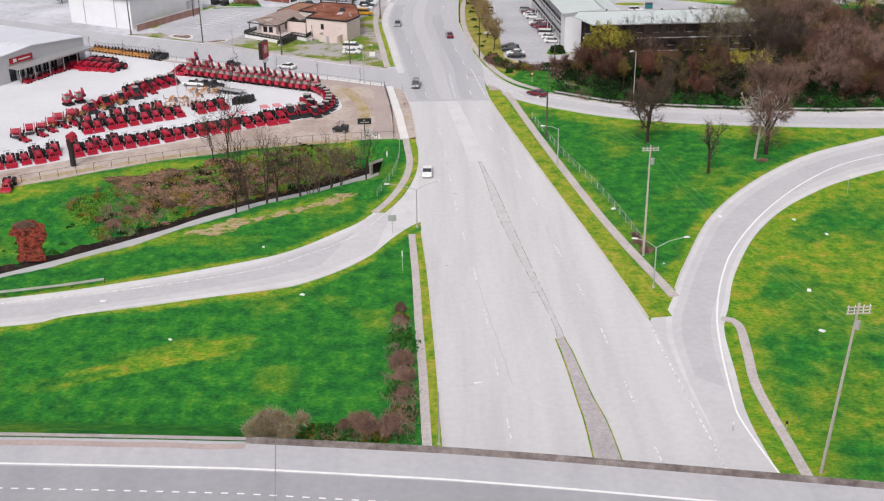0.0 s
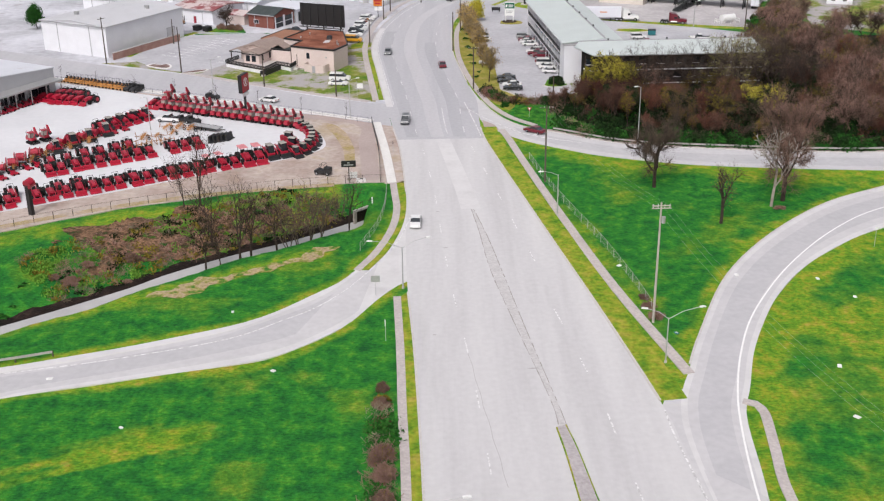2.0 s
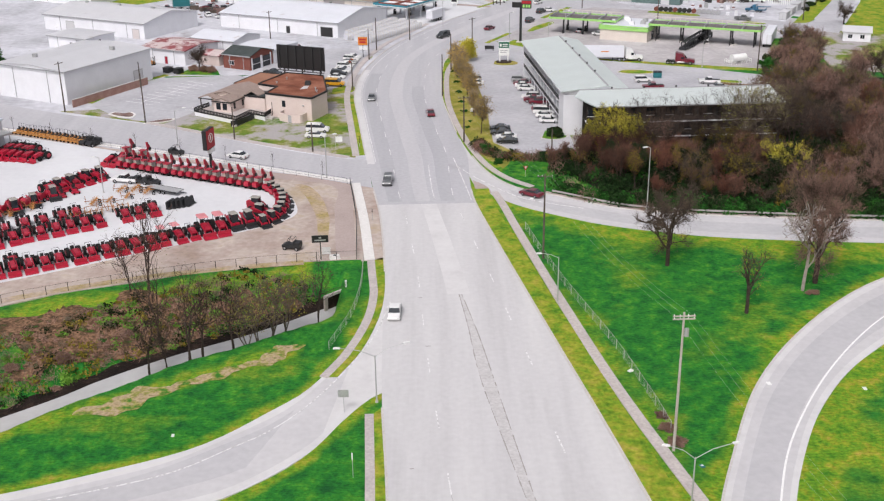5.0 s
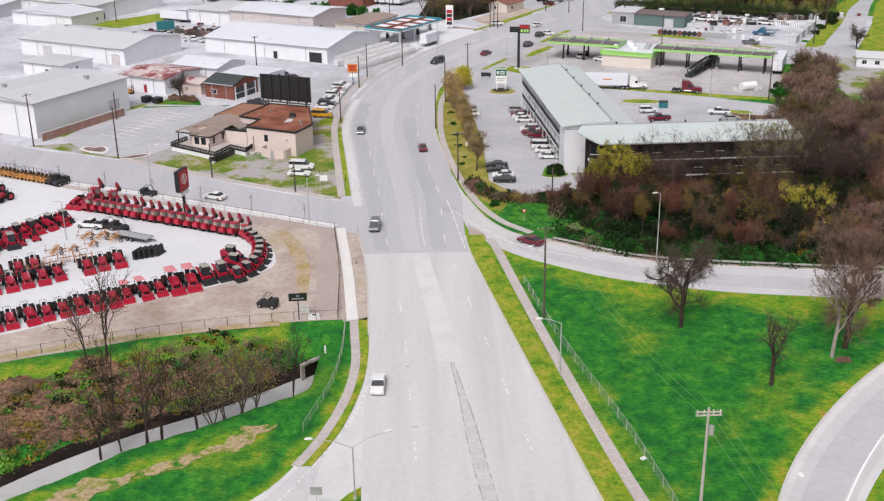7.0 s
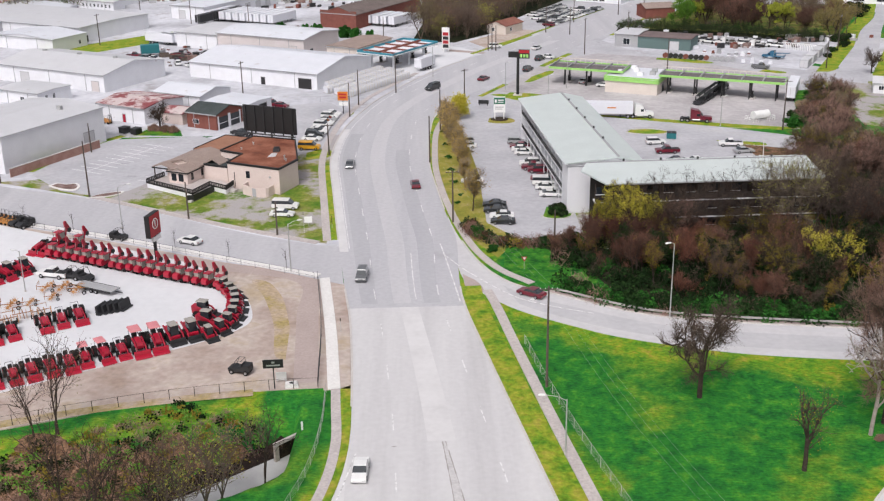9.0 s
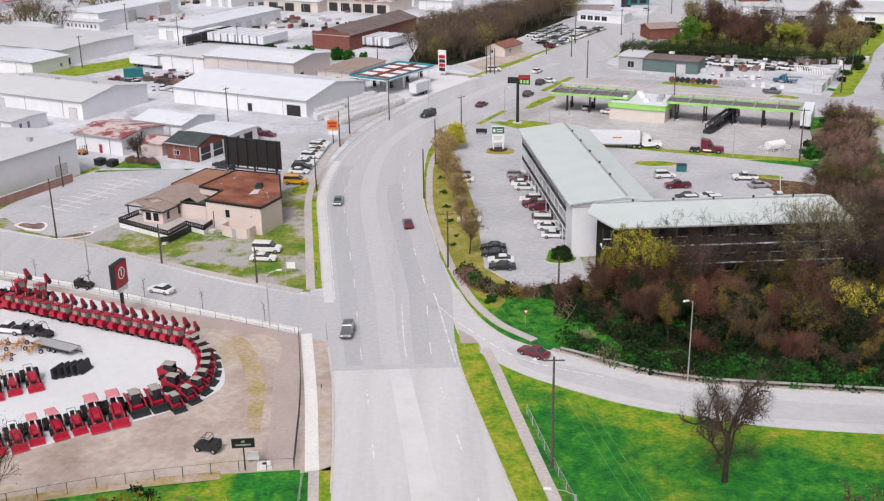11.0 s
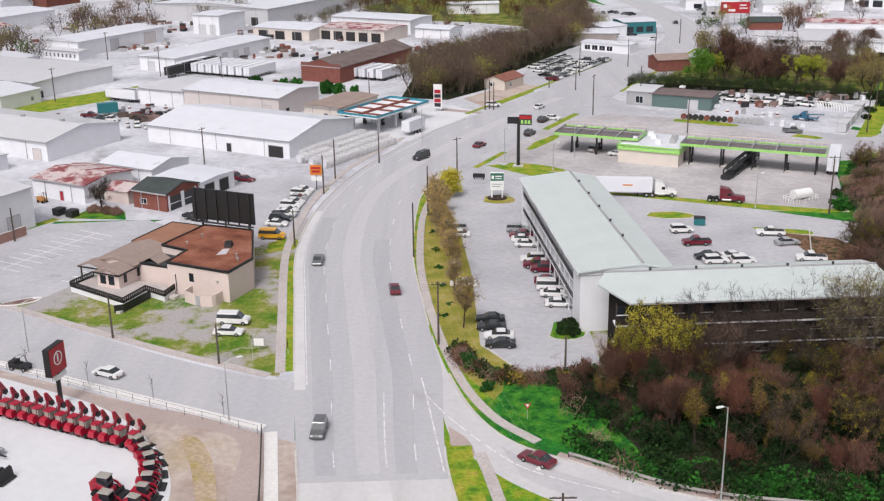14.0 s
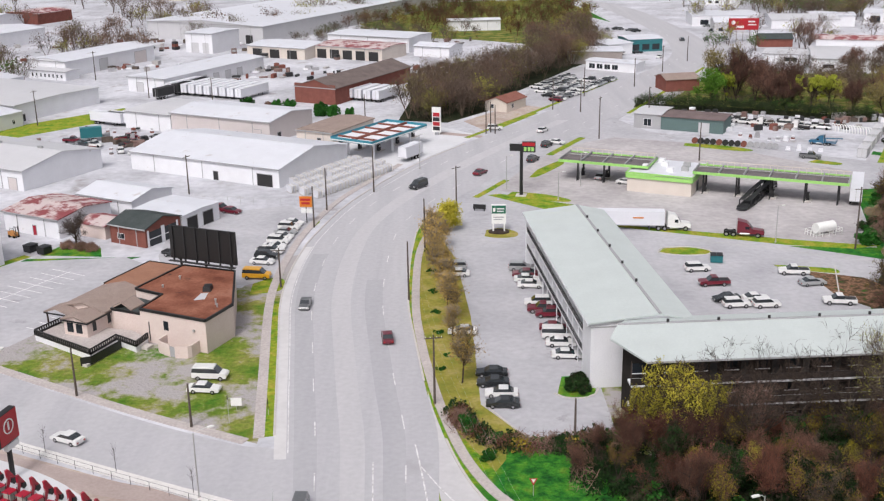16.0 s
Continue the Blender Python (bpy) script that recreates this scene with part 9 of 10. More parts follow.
row(TR, (-74, 219.8), (-48.8, 236.0), 13, -59.5, skip=(9,))
row(TR, (-75, 225.2), (-62, 234.6), 6, -59.5, 0.4)
row(IM, (-63, 232), (-55, 237.5), 5, -59.5, 0.5, scale=(0.9, 1.2))
row(IM, (-60, 240.5), (-55, 243.5), 3, 20, 0.6, scale=(0.9, 1.2))
row(BA, (-86, 215), (-79.5, 228), 6, -75, 0.7, scale=(0.8, 1.1))
row(MB, (-84, 213), (-77, 224), 5, -40, 0.8)
row(BA, (-79, 230), (-70, 245), 7, -110, 0.8, scale=(0.7, 0.95))
row(LO, (-77, 233), (-69.5, 244), 4, -60, 0.7)
row(LO, (-70.5, 249), (-64, 257), 4, -40, 0.5)
row(IM, (-82, 222), (-72, 238), 5, 40, 0.8)
row(MB, (-75.5, 238.5), (-66, 247), 6, -59.5, 0.4)
row(TR, (-72, 248), (-64.5, 255.5), 5, -40, 0.4)
row(EX, (-83.4, 238.5), (-81.0, 240.5), 2, -40, 0.2)
row(EX, (-61.0, 263.0), (-28.8, 247.2), 19, 64, 0.15, scale=(1.05, 1.2))
row(TR, (-63.8, 266.5), (-57.5, 264.4), 4, -116, 0.3)
row(EX, (-61.5, 268.5), (-57.5, 267.5), 2, 64, 0.3, scale=(1.1, 1.3))
for i, (x, y) in enumerate(resample(spline([(-28.0, 246.4), (-25.8, 242.5), (-24.8, 238.5), (-24.6, 234.5), (-25.4, 230.8), (-27.0, 227.8)]), 9)):
    c = copy_thing(LO, pose(x, y, 0.04, 0, 0, 58 - i * 14))
row(LO, (-29.4, 236.0), (-28.4, 232.6), 2, -20, 0.2)
row(MO, (-92, 290.4), (-74.6, 281.2), 18, -120, 0.12)
row(UT, (-73.4, 280.2), (-71.5, 279.2), 2, -120, 0.1)
row(TR, (-91.5, 273.5), (-80, 269.6), 9, -120, 0.4)
row(TR, (-89, 276.6), (-83, 274.6), 5, -120, 0.4)
row(MB, (-99.4, 258), (-91.6, 275), 11, -30, 0.2)
row(TR, (-77.9, 186.5), (-77.9, 186.5), 1, -80, 0)
row(UT, (-20.5, 216.4), (-20.5, 216.4), 1, 160, 0)
row(UT, (-51.6, 271.2), (-51.6, 271.2), 1, -20, 0)
park("pickup", "white", -58.0, 253.2, 165, "standing among farm machines on the lot")
row(UT, (-54.4, 252.2), (-52.2, 251.2), 2, -25, 0.2)
row(IM, (-57, 247.5), (-51.5, 246.5), 3, 10, 0.4)
ft = thing("flatbed_trailer", -48.5, 246.6, 0.04, -28, "long black flatbed trailer on the lot", "trailer")
part("bed", Geo().box(-4, 3.6, -1.1, 1.1, 0.7, 0.85), "wall_grey", ft)
part("side_rail", Geo().box(-4, 3.6, -1.16, -1.1, 0.6, 0.9).box(-4, 3.6, 1.1, 1.16, 0.6, 0.9), "machine_black", ft)
part("tongue", Geo().box(3.6, 5.2, -0.1, 0.1, 0.6, 0.72), "machine_black", ft)
for x in (-0.6, 0.4):
    for s in (-1, 1):
        wheel(ft, x, s * 1.05, 0.34, 0.22)
for k in range(5):
    b = thing("loader_bucket", -45.8 + 0.8 * k, 238.0 + 0.36 * k, 0.04, -20, "black spare loader bucket in a stack", "bucket", "spare buckets")
    part("shell", Geo().side([(0, 0), (0.9, 0.05), (0.95, 0.15), (0.5, 0.3), (0.3, 1.4), (0, 1.5)], -1.3, 1.3), "machine_black", b)
    part("edge", Geo().box(0.88, 1.0, -1.0, 1.0, 0.02, 0.08), "steel", b)
for src in (TR, TC, EX, LO, IM, BA, MO, MB, UT, *CARS.values(), *FAR_CARS.values()):
    drop_source(src)


# ---- poles, lamps, signs, fences ----
def street_lamp(x, y, h, arms, label="galvanised street lamp with a curved arm", rise=0.5):
    """arms: list of (dx, dy) reaches from the pole's top."""
    t = thing("street_lamp", x, y, float(ground_height(x, y)), 0, label, "street lamp", "street lamps")
    part("pole", Geo().tube((0, 0, -0.2), (0, 0, h), 0.11, 0.07, 8), "steel", t)
    part("base", Geo().tube((0, 0, 0), (0, 0, 0.3), 0.2, 0.17, 8), "kerb", t)
    for dx, dy in arms:
        part("arm", Geo().path([(0, 0, h - 0.15), (dx * 0.45, dy * 0.45, h + rise * 0.7), (dx, dy, h + rise)], 0.045), "steel", t)
        n = math.hypot(dx, dy)
        ux, uy = dx / n, dy / n
        m = Matrix(((ux, -uy, 0, dx), (uy, ux, 0, dy), (0, 0, 1, h + rise), (0, 0, 0, 1)))
        part("lamp_head", Geo().side([(-0.1, -0.06), (0.7, -0.1), (0.75, 0.0), (0.5, 0.1), (-0.1, 0.08)], -0.14, 0.14, m), "sign_white", t)
    return t


street_lamp(21.7, 193.5, 7.4, [(-2.6, 0.3)])
street_lamp(30.2, 141.6, 6.4, [(-2.6, 0.9), (4.2, 1.2)], "galvanised double-armed street lamp at the ramp", 0.9)
street_lamp(-4.0, 165.0, 6.6, [(-4.4, 0.3), (3.6, 1.5)], "galvanised double-armed street lamp at the ramp", 0.9)
street_lamp(-0.6, 102.6, 6.8, [(4.0, 0.8)])
street_lamp(42.0, 231.6, 12.2, [(-0.7, -0.2)], "tall slim lamp mast beside the wood", 0.2)
street_lamp(-60.6, 247.0, 7.2, [(-1.0, 0.4)], "slim lot lamp among the machines", 0.0)
street_lamp(-52.6, 277.4, 8.2, [(1.6, 0.9)], rise=0.3)
street_lamp(-17.9, 253.8, 8.6, [(1.6, 0.9)], "dark slim street lamp at the corner", 0.3)
for x, y, h in ((27.8, 390.8, 8), (38.9, 380.2, 6.5), (78.4, 346.4, 7.5), (45.5, 392, 8), (7.1, 411.6, 9)):
    street_lamp(x, y, h, [(0.9, 0.4)], "slim dark forecourt lamp post", 0.0)


def utility_pole(x, y, h, arms=1, turn=0.0, mat="wood_pole", can=False, lean=0.0, label="weathered wooden utility pole with a crossarm"):
    t = thing("utility_pole", x, y, float(ground_height(x, y)), turn, label, "utility pole", "utility poles")
    part("pole", Geo().tube((0, 0, -0.3), (lean, 0, h), 0.19, 0.12, 9), mat, t)
    for k in range(arms):
        z = h - 0.4 - 0.35 * (k if can else 3.2 * k)
        arm = part("crossarm", Geo().box(-1.25 + lean, 1.25 + lean, -0.16, -0.04, z - 0.07, z + 0.07), mat, t)
        for xx in (-1.1, -0.45, 0.45, 1.1):
            part("insulator", Geo().tube((xx + lean, -0.1, z + 0.07), (xx + lean, -0.1, z + 0.25), 0.045, 0.03, 6), "sign_white", arm)
    if can:
        part("transformer", Geo().tube((0.42 + lean * 0.8, 0, h - 2.9), (0.42 + lean * 0.8, 0, h - 2.0), 0.26, 0.26, 12), "steel", t)
    return t


utility_pole(30.7, 152.9, 17.6, 2, 2, "wood_grey", True, label="tall pale utility pole with crossarms and transformer")
utility_pole(21.2, 210.6, 14.6, 1, 0, "wood_pole", label="tall dark utility pole beside the pavement")
utility_pole(39.73, 96.46, 20.0, 3, 5, "wood_grey", True, 1.3, label="tall leaning pale utility pole with transformer")
for x, y, h in ((142.6, 445.7, 11), (127.8, 413.8, 10), (153.0, 467.1, 11), (166, 494, 10.5)):
    utility_pole(x, y, h, 1, 62)
utility_pole(10.2, 277.5, 10.4, 1, 5, label="dark wooden utility pole by the motel pavement")
utility_pole(5.9, 318, 10.8, 0, 0, label="plain dark wooden pole by the motel pavement")
utility_pole(8.6, 347.2, 10.2, 0, 0, label="plain dark wooden pole by the motel pavement")
for x, y, h, a, tu in ((15.6, 378.0, 9, 1, 40), (-17.4, 325.9, 7.5, 1, 0), (-15.0, 362.6, 9, 0, 0), (-13.4, 375.2, 9.8, 0, 0), (-3.6, 390, 11, 0, 30), (57.4, 442.6, 12, 1, 60), (79.2, 414.9, 10, 0, 0), (92.4, 341.2, 12.5, 1, 0), (57.2, 481, 10, 1, 60), (26.0, 452.0, 9, 0, 0), (27.4, 453.6, 9, 0, 0), (28.6, 451.8, 8.5, 0, 0),
                       (-64.4, 296.9, 12, 0, 0), (-41.0, 282.2, 7.5, 0, 0), (-86.8, 308.2, 12.5, 1, 60), (-47.5, 391.4, 9.5, 1, 60), (-111.9, 476.0, 11, 1, 60), (-74, 332, 7, 0, 0), (-22.5, 271.9, 6.5, 0, 0), (28.3, 266.2, 6, 0, 0), (-118, 560, 11, 1, 60), (-88, 520, 11, 1, 60), (-62, 500, 10, 1, 60), (-10, 470, 9, 0, 0), (82, 525, 10, 1, 60), (98, 555, 10, 1, 60), (113, 580, 10, 0, 60), (49, 486, 10, 0, 0), (62, 508, 10, 0, 0), (75, 462, 11, 1, 60)):
    utility_pole(x, y, h, a, tu)

g = Geo()
for a, b in (((39.9, 96.6, 18.0), (30.7, 152.9, 17.2)), ((30.7, 152.9, 17.2), (21.2, 210.6, 14.2)), ((21.2, 210.6, 14.2), (10.2, 277.5, 10.0)), ((10.2, 277.5, 10.0), (5.9, 318, 10.4)), ((5.9, 318, 10.4), (8.6, 347.2, 9.9)), ((8.6, 347.2, 9.9), (15.6, 378, 8.7)), ((39.9, 96.6, 18.0), (95, 60, 18.0))):
    for off in (-1.0, 0.1, 1.0):
        pts = []
        for k in range(9):
            t = k / 8
            pts.append((a[0] + (b[0] - a[0]) * t + off, a[1] + (b[1] - a[1]) * t, a[2] + (b[2] - a[2]) * t - 1.6 * 4 * t * (1 - t)))
        g.path(pts, 0.006, 3)
wires = g.make("overhead_wires", "steel_dull")
tagged(wires, "thin sagging overhead wires between poles", "wires", "", "stuff")


def fence(name, line, h, step, label, post="machine_black", rails=(0.5, 1.0), wires_n=0, r=0.035, rail_r=0.022, rail_mat=None):
    t = thing(name, 0, 0, 0, 0, label, "fence")
    n = max(2, int(length(line) / step))
    pts = resample(line, n + 1)
    zs = [max(0.0, float(ground_height(*p))) if abs(p[0]) < 120 else 0.0 for p in pts]
    for p, z in zip(pts, zs):
        part("post", Geo().tube((*p, z - 0.2), (*p, z + h), r, r, 6), post, t)
    for k in rails:
        part("rail", Geo().path([(*p, z + h * k) for p, z in zip(pts, zs)], rail_r, 4), rail_mat or post, t)
    if wires_n:
        gg = Geo()
        for k in range(wires_n):
            gg.path([(*p, z + h * (k + 0.5) / wires_n) for p, z in zip(pts, zs)], 0.008, 3)
        tagged(part("mesh", gg, "steel_dull", t), kind="stuff")
    return t


fence("street_fence", spline([(-13.6, 250.2), (-30, 258.8), (-54, 271.2), (-80.7, 283.4), (-110, 299)]), 1.2, 3.0, "low dark metal fence along the new pavement")
fence("lot_fence", spline([(-9.4, 211.8), (-10.6, 230), (-13.0, 250.0)]), 1.5, 3.0, "dark fence beside the bright pavement", rails=(0.3, 0.65, 1.0), rail_r=0.04)
fence("wire_fence", spline([(-9.4, 211.6), (-18, 211.0), (-34, 207.6), (-55.5, 199.6), (-80, 186.4), (-105, 173)]), 1.5, 3.2, "brown-posted wire fence above the creek", "bark", (1.0,), 5, 0.05)
fence("chain_link_fence", spline([(19.4, 224), (21.2, 212), (24.0, 197), (28.0, 179), (30.4, 164), (31.2, 157)]), 1.4, 3.0, "sagging chain-link fence beside the pavement", "steel_dull", (1.0,), 7, 0.04)
fence("chain_link_fence", spline([(-8.2, 210.4), (-8.0, 200), (-8.8, 190), (-11.2, 179.5)]), 1.3, 2.6, "pale chain-link fence above the creek", "steel_dull", (1.0,), 7, 0.04)
fence("yard_fence", spline([(-46, 385), (-30, 380.5), (-21, 379.5)]), 1.8, 3.0, "thin wire yard fence", "steel", (1.0,), 3, 0.03)

def guard_rail(line, label):
    t = thing("guard_rail", 0, 0, 0, 0, label, "guard rail")
    n = max(3, int(length(line) / 2.0))
    pts = resample(line, n)
    gg = Geo()
    slab_strip(gg, offset(pts, 0.05), offset(pts, -0.05), 0.45, 0.78, n)
    part("rail", gg, "steel_dull", t)
    for p in pts[::2]:
        part("post", Geo().box(p[0] - 0.08, p[0] + 0.08, p[1] - 0.02, p[1] + 0.14, -0.2, 0.72), "wood_pole", t)


guard_rail(offset([p for p in resample(SLIP_UP, 120) if p[0] > 25], 0.9), "weathered steel guard rail along the slip road")
guard_rail(offset([p for p in resample(RAMP_UP, 160) if -72 < p[0] < -49], 1.0), "pale steel guard rail beside the ramp")

# dealer's pylon sign and small black sign
s = thing("pylon_sign", -41.9, 259.4, 0, 76, "red pylon sign with a white emblem on a black pole", "sign")
part("pole", Geo().box(-0.25, 0.25, -0.2, 0.2, 0, 5.2), "black", s)
part("cabinet", Geo().box(-1.9, 1.9, -0.35, 0.55, 5.0, 9.0), "black", s)
part("face", Geo().box(-1.75, 1.85, -0.4, -0.35, 5.1, 8.9), "red_sign", s)
ring = Geo()
for k in range(20):
    a0, a1 = 2 * math.pi * k / 20, 2 * math.pi * (k + 1) / 20
    ring.tube((0.9 * math.cos(a0), -0.41, 7.2 + 0.9 * math.sin(a0)), (0.9 * math.cos(a1), -0.41, 7.2 + 0.9 * math.sin(a1)), 0.1, 0.1, 4)
part("emblem", ring, "sign_white", s)
part("emblem_bar", Geo().box(-0.15, 0.15, -0.45, -0.38, 6.7, 7.8), "sign_white", s)
part("lower_board", Geo().box(-0.6, 1.7, -0.3, 0.3, 4.0, 4.8), "sign_white", s)
s = thing("totem_post", -69.6, 197.3, 0, -28, "thick black post with a red drum on top beside the tractors", "post")
part("post", Geo().box(-0.42, 0.42, -0.35, 0.35, -0.2, 5.4, taper=0.04), "black", s)
part("drum", Geo().tube((0.3, -0.4, 5.6), (0.3, 0.9, 5.9), 0.85, 0.85, 14), "red", s, "dull red drum")
part("cap", Geo().box(-0.5, 0.5, -0.4, 0.4, 5.3, 5.5), "machine_black", s)
s = thing("board_sign", -15.2, 211.6, 0, 4, "small black board sign with a grey bar of lettering", "sign")
part("post", Geo().box(-0.08, 0.08, -0.05, 0.05, -0.2, 3.2), "black", s)
part("board", Geo().box(-1.35, 1.35, -0.08, 0.08, 3.1, 4.3), "black", s)
part("lettering", Geo().box(-0.9, 0.9, -0.1, -0.08, 3.4, 3.6).box(-0.2, 0.2, -0.1, -0.08, 3.8, 4.05), "steel", s)
s = thing("notice_board", -14.0, 213.4, 0, 0, "pale low notice board on the dirt", "sign")
part("board", Geo().box(-1.2, 0.2, -0.05, 0.05, 0.3, 1.5), "sign_white", s)
part("leg", Geo().box(-1.1, -1.0, -0.04, 0.04, -0.2, 0.4).box(0.0, 0.1, -0.04, 0.04, -0.2, 0.4), "steel", s)
c = thing("concrete_inlet", -13.0, 212.2, 0.02, 10, "white concrete drain inlet beside the fence", "drain")
part("block", Geo().box(-0.9, 0.9, -0.7, 0.7, 0, 0.5, taper=0.15), "walk_new", c)
part("grate", Geo().tube((0, 0, 0.5), (0, 0, 0.53), 0.3, 0.3, 12), "dark", c)

# station and motel signs
s = thing("station_sign", 30.8, 384.6, 0, -12, "tall black petrol-station sign with a price panel", "sign")
part("pole", Geo().tube((0, 0, -0.3), (0, 0, 12.2), 0.42, 0.36, 12), "black", s)
part("left_board", Geo().box(-2.7, 0.3, -0.3, 0.3, 10.6, 12.2), "black", s)
pb = part("price_board", Geo().box(0.2, 3.2, -0.4, 0.4, 10.4, 12.8), "machine_black", s)
part("red_strip", Geo().box(0.25, 3.15, -0.46, -0.4, 11.9, 12.7), "red_sign", pb)
part("price_bars", Geo().box(0.6, 1.2, -0.46, -0.4, 10.7, 11.6).box(1.5, 2.1, -0.46, -0.4, 10.7, 11.6).box(2.3, 2.9, -0.46, -0.4, 10.7, 11.6), "green_fascia", pb)
part("base", Geo().box(-1.2, 1.2, -1.2, 1.2, 0, 0.25), "kerb", s)
s = thing("motel_sign", 23.9, 356.5, 0, -3, "green and white motel sign over a planted base", "sign")
part("cabinet", Geo().box(-1.5, 1.5, -0.35, 0.35, 2.0, 6.0), "sign_white", s)
tp = part("top_panel", Geo().box(-1.45, 1.45, -0.4, -0.35, 4.2, 5.9), "sign_green", s)
part("lettering", Geo().box(-0.4, 1.1, -0.44, -0.4, 5.1, 5.35).box(-0.4, 1.0, -0.44, -0.4, 4.6, 4.8).box(-1.2, -0.7, -0.44, -0.4, 4.6, 5.4), "sign_white", tp)
part("lower_lettering", Geo().box(-1.1, 1.1, -0.38, -0.35, 3.3, 3.5).box(-1.1, 0.7, -0.38, -0.35, 2.8, 3.0), "wall_grey", s)
for x in (-1.3, 1.0):
    part("leg", Geo().box(x, x + 0.3, -0.2, 0.2, 0, 2.0), "sign_white", s)
part("planter", Geo().prism([(2.2 * math.cos(k * 0.52), 1.6 * math.sin(k * 0.52)) for k in range(12)], 0, 0.35), "bark", s)
s = thing("low_sign", 20.6, 372.6, 0, -12, "low black roadside panel sign", "sign")
part("panel", Geo().box(-1.4, 1.4, -0.15, 0.15, 0.5, 1.5), "black", s)
for x in (-1.2, 1.0):
    part("leg", Geo().box(x, x + 0.2, -0.1, 0.1, -0.1, 0.5), "black", s)
s = thing("garage_sign", -16.9, 366.0, 0, -8, "orange roadside board sign with dark lettering bars", "sign")
part("post", Geo().tube((0, 0, -0.2), (0, 0, 4), 0.12, 0.12, 8), "black", s)
ob_ = part("board", Geo().box(-1.35, 1.35, -0.2, 0.2, 3.6, 5.9), "sign_orange", s)
part("lettering", Geo().box(-1.1, 1.1, -0.24, -0.2, 5.0, 5.5).box(-0.9, 0.9, -0.24, -0.2, 4.2, 4.7), "red_sign", ob_)
part("small_board", Geo().box(-1.1, 1.3, -0.1, 0.1, 2.2, 3.2), "sign_white", s)


def small_sign(x, y, h, w, hh, mat, label, turn=0.0, shape="box"):
    t = thing("road_sign", x, y, float(ground_height(x, y)), turn, label, "sign")
    part("post", Geo().tube((0, 0.04, -0.2), (0, 0.04, h), 0.04, 0.04, 6), "steel", t)
    if shape == "box":
        part("panel", Geo().box(-w / 2, w / 2, -0.02, 0.02, h - hh, h), mat, t)
    else:
        m = pose(0, 0, 0, 90)
        part("panel", Geo().prism([(-w / 2, h), (w / 2, h), (0, h - hh)], -0.03, 0.0, m), mat, t)
        part("inner", Geo().prism([(-w / 4, h - 0.1), (w / 4, h - 0.1), (0, h - hh * 0.62)], 0.0, 0.05, m), "sign_white", t)
    return t


small_sign(-7.9, 162.6, 3.2, 1.3, 1.0, "steel", "grey road sign seen from behind at the ramp")
small_sign(21.7, 252.8, 2.3, 1.0, 0.9, "red_sign", "red and white give-way sign in the grass", 0, "tri")
small_sign(-17.2, 276.6, 2.0, 1.5, 1.2, "sign_white", "white board sign on the lawn")
small_sign(-5.9, 148.5, 3.2, 0.15, 0.9, "sign_white", "thin marker post with a white plate")
small_sign(38.2, 104, 1.6, 0.3, 0.4, "black", "short dark marker post beside the pavement")
small_sign(70.5, 178.2, 3.4, 0.4, 0.5, "sign_white", "small white sign on a post beside the loop ramp")
small_sign(-12.6, 275, 2.6, 0.12, 1.6, "bark", "short wooden post on the verge")
small_sign(-17.6, 272.8, 4.2, 0.12, 0.6, "bark", "wooden post on the lawn")
small_sign(-7.6, 229, 2.4, 0.12, 0.6, "bark", "thin wooden post on the verge")
small_sign(32.4, 104.5, 1.3, 0.25, 0.4, "sign_white", "small marker in the verge")

# culvert at the creek's end
c = thing("culvert", -11.9, 199.0, 0, 45, "pale concrete culvert headwall over the creek", "culvert")
part("headwall", Geo().box(-2.3, 2.3, -0.2, 0.15, -0.5, -0.1), "walk", c)
part("side_wall", Geo().box(-2.3, -1.7, -0.2, 0.15, -3.2, -0.5), "bark_pale", c)
part("side_wall", Geo().box(1.7, 2.3, -0.2, 0.15, -3.2, -0.5), "bark_pale", c)
# mouth is a solid box; the shade inside is its dark colour
part("opening", Geo().box(-1.7, 1.7, 0.05, 0.4, -3.2, -0.5), "shaded_earth", c)
part("wing_wall", Geo().prism([(2.2, 0.0), (2.5, 0.0), (2.2, -6.0), (1.9, -6.0)], -2.9, -1.2), "walk_new", c)
part("post", Geo().tube((2.2, 0, -0.1), (2.2, 0, 1.1), 0.14, 0.14, 8), "sign_white", c)

# bay lines and kerbed islands of the restaurant's car park
g = Geo()
ax = (-70.5, 316.0)
v = (0.487, 0.873)
u = (0.873, -0.487)
ribbon(g, [ax, (ax[0] + v[0] * 24, ax[1] + v[1] * 24)], 0.12, 0.02, 0.045, 2)
for k in range(10):
    bx0, by0 = ax[0] + v[0] * 2.6 * k, ax[1] + v[1] * 2.6 * k
    ribbon(g, [(bx0 - u[0] * 4.4, by0 - u[1] * 4.4), (bx0 + u[0] * 4.4, by0 + u[1] * 4.4)], 0.12, 0.02, 0.045, 2)
for k in range(8):
    bx0, by0 = -57.5 + v[0] * 2.6 * k, 309 + v[1] * 2.6 * k
    ribbon(g, [(bx0, by0), (bx0 + u[0] * 4.0, by0 + u[1] * 4.0)], 0.12, 0.02, 0.045, 2)
structure("bay_lines", g, "white_strong", "white parking bay lines on the car park", "marking")
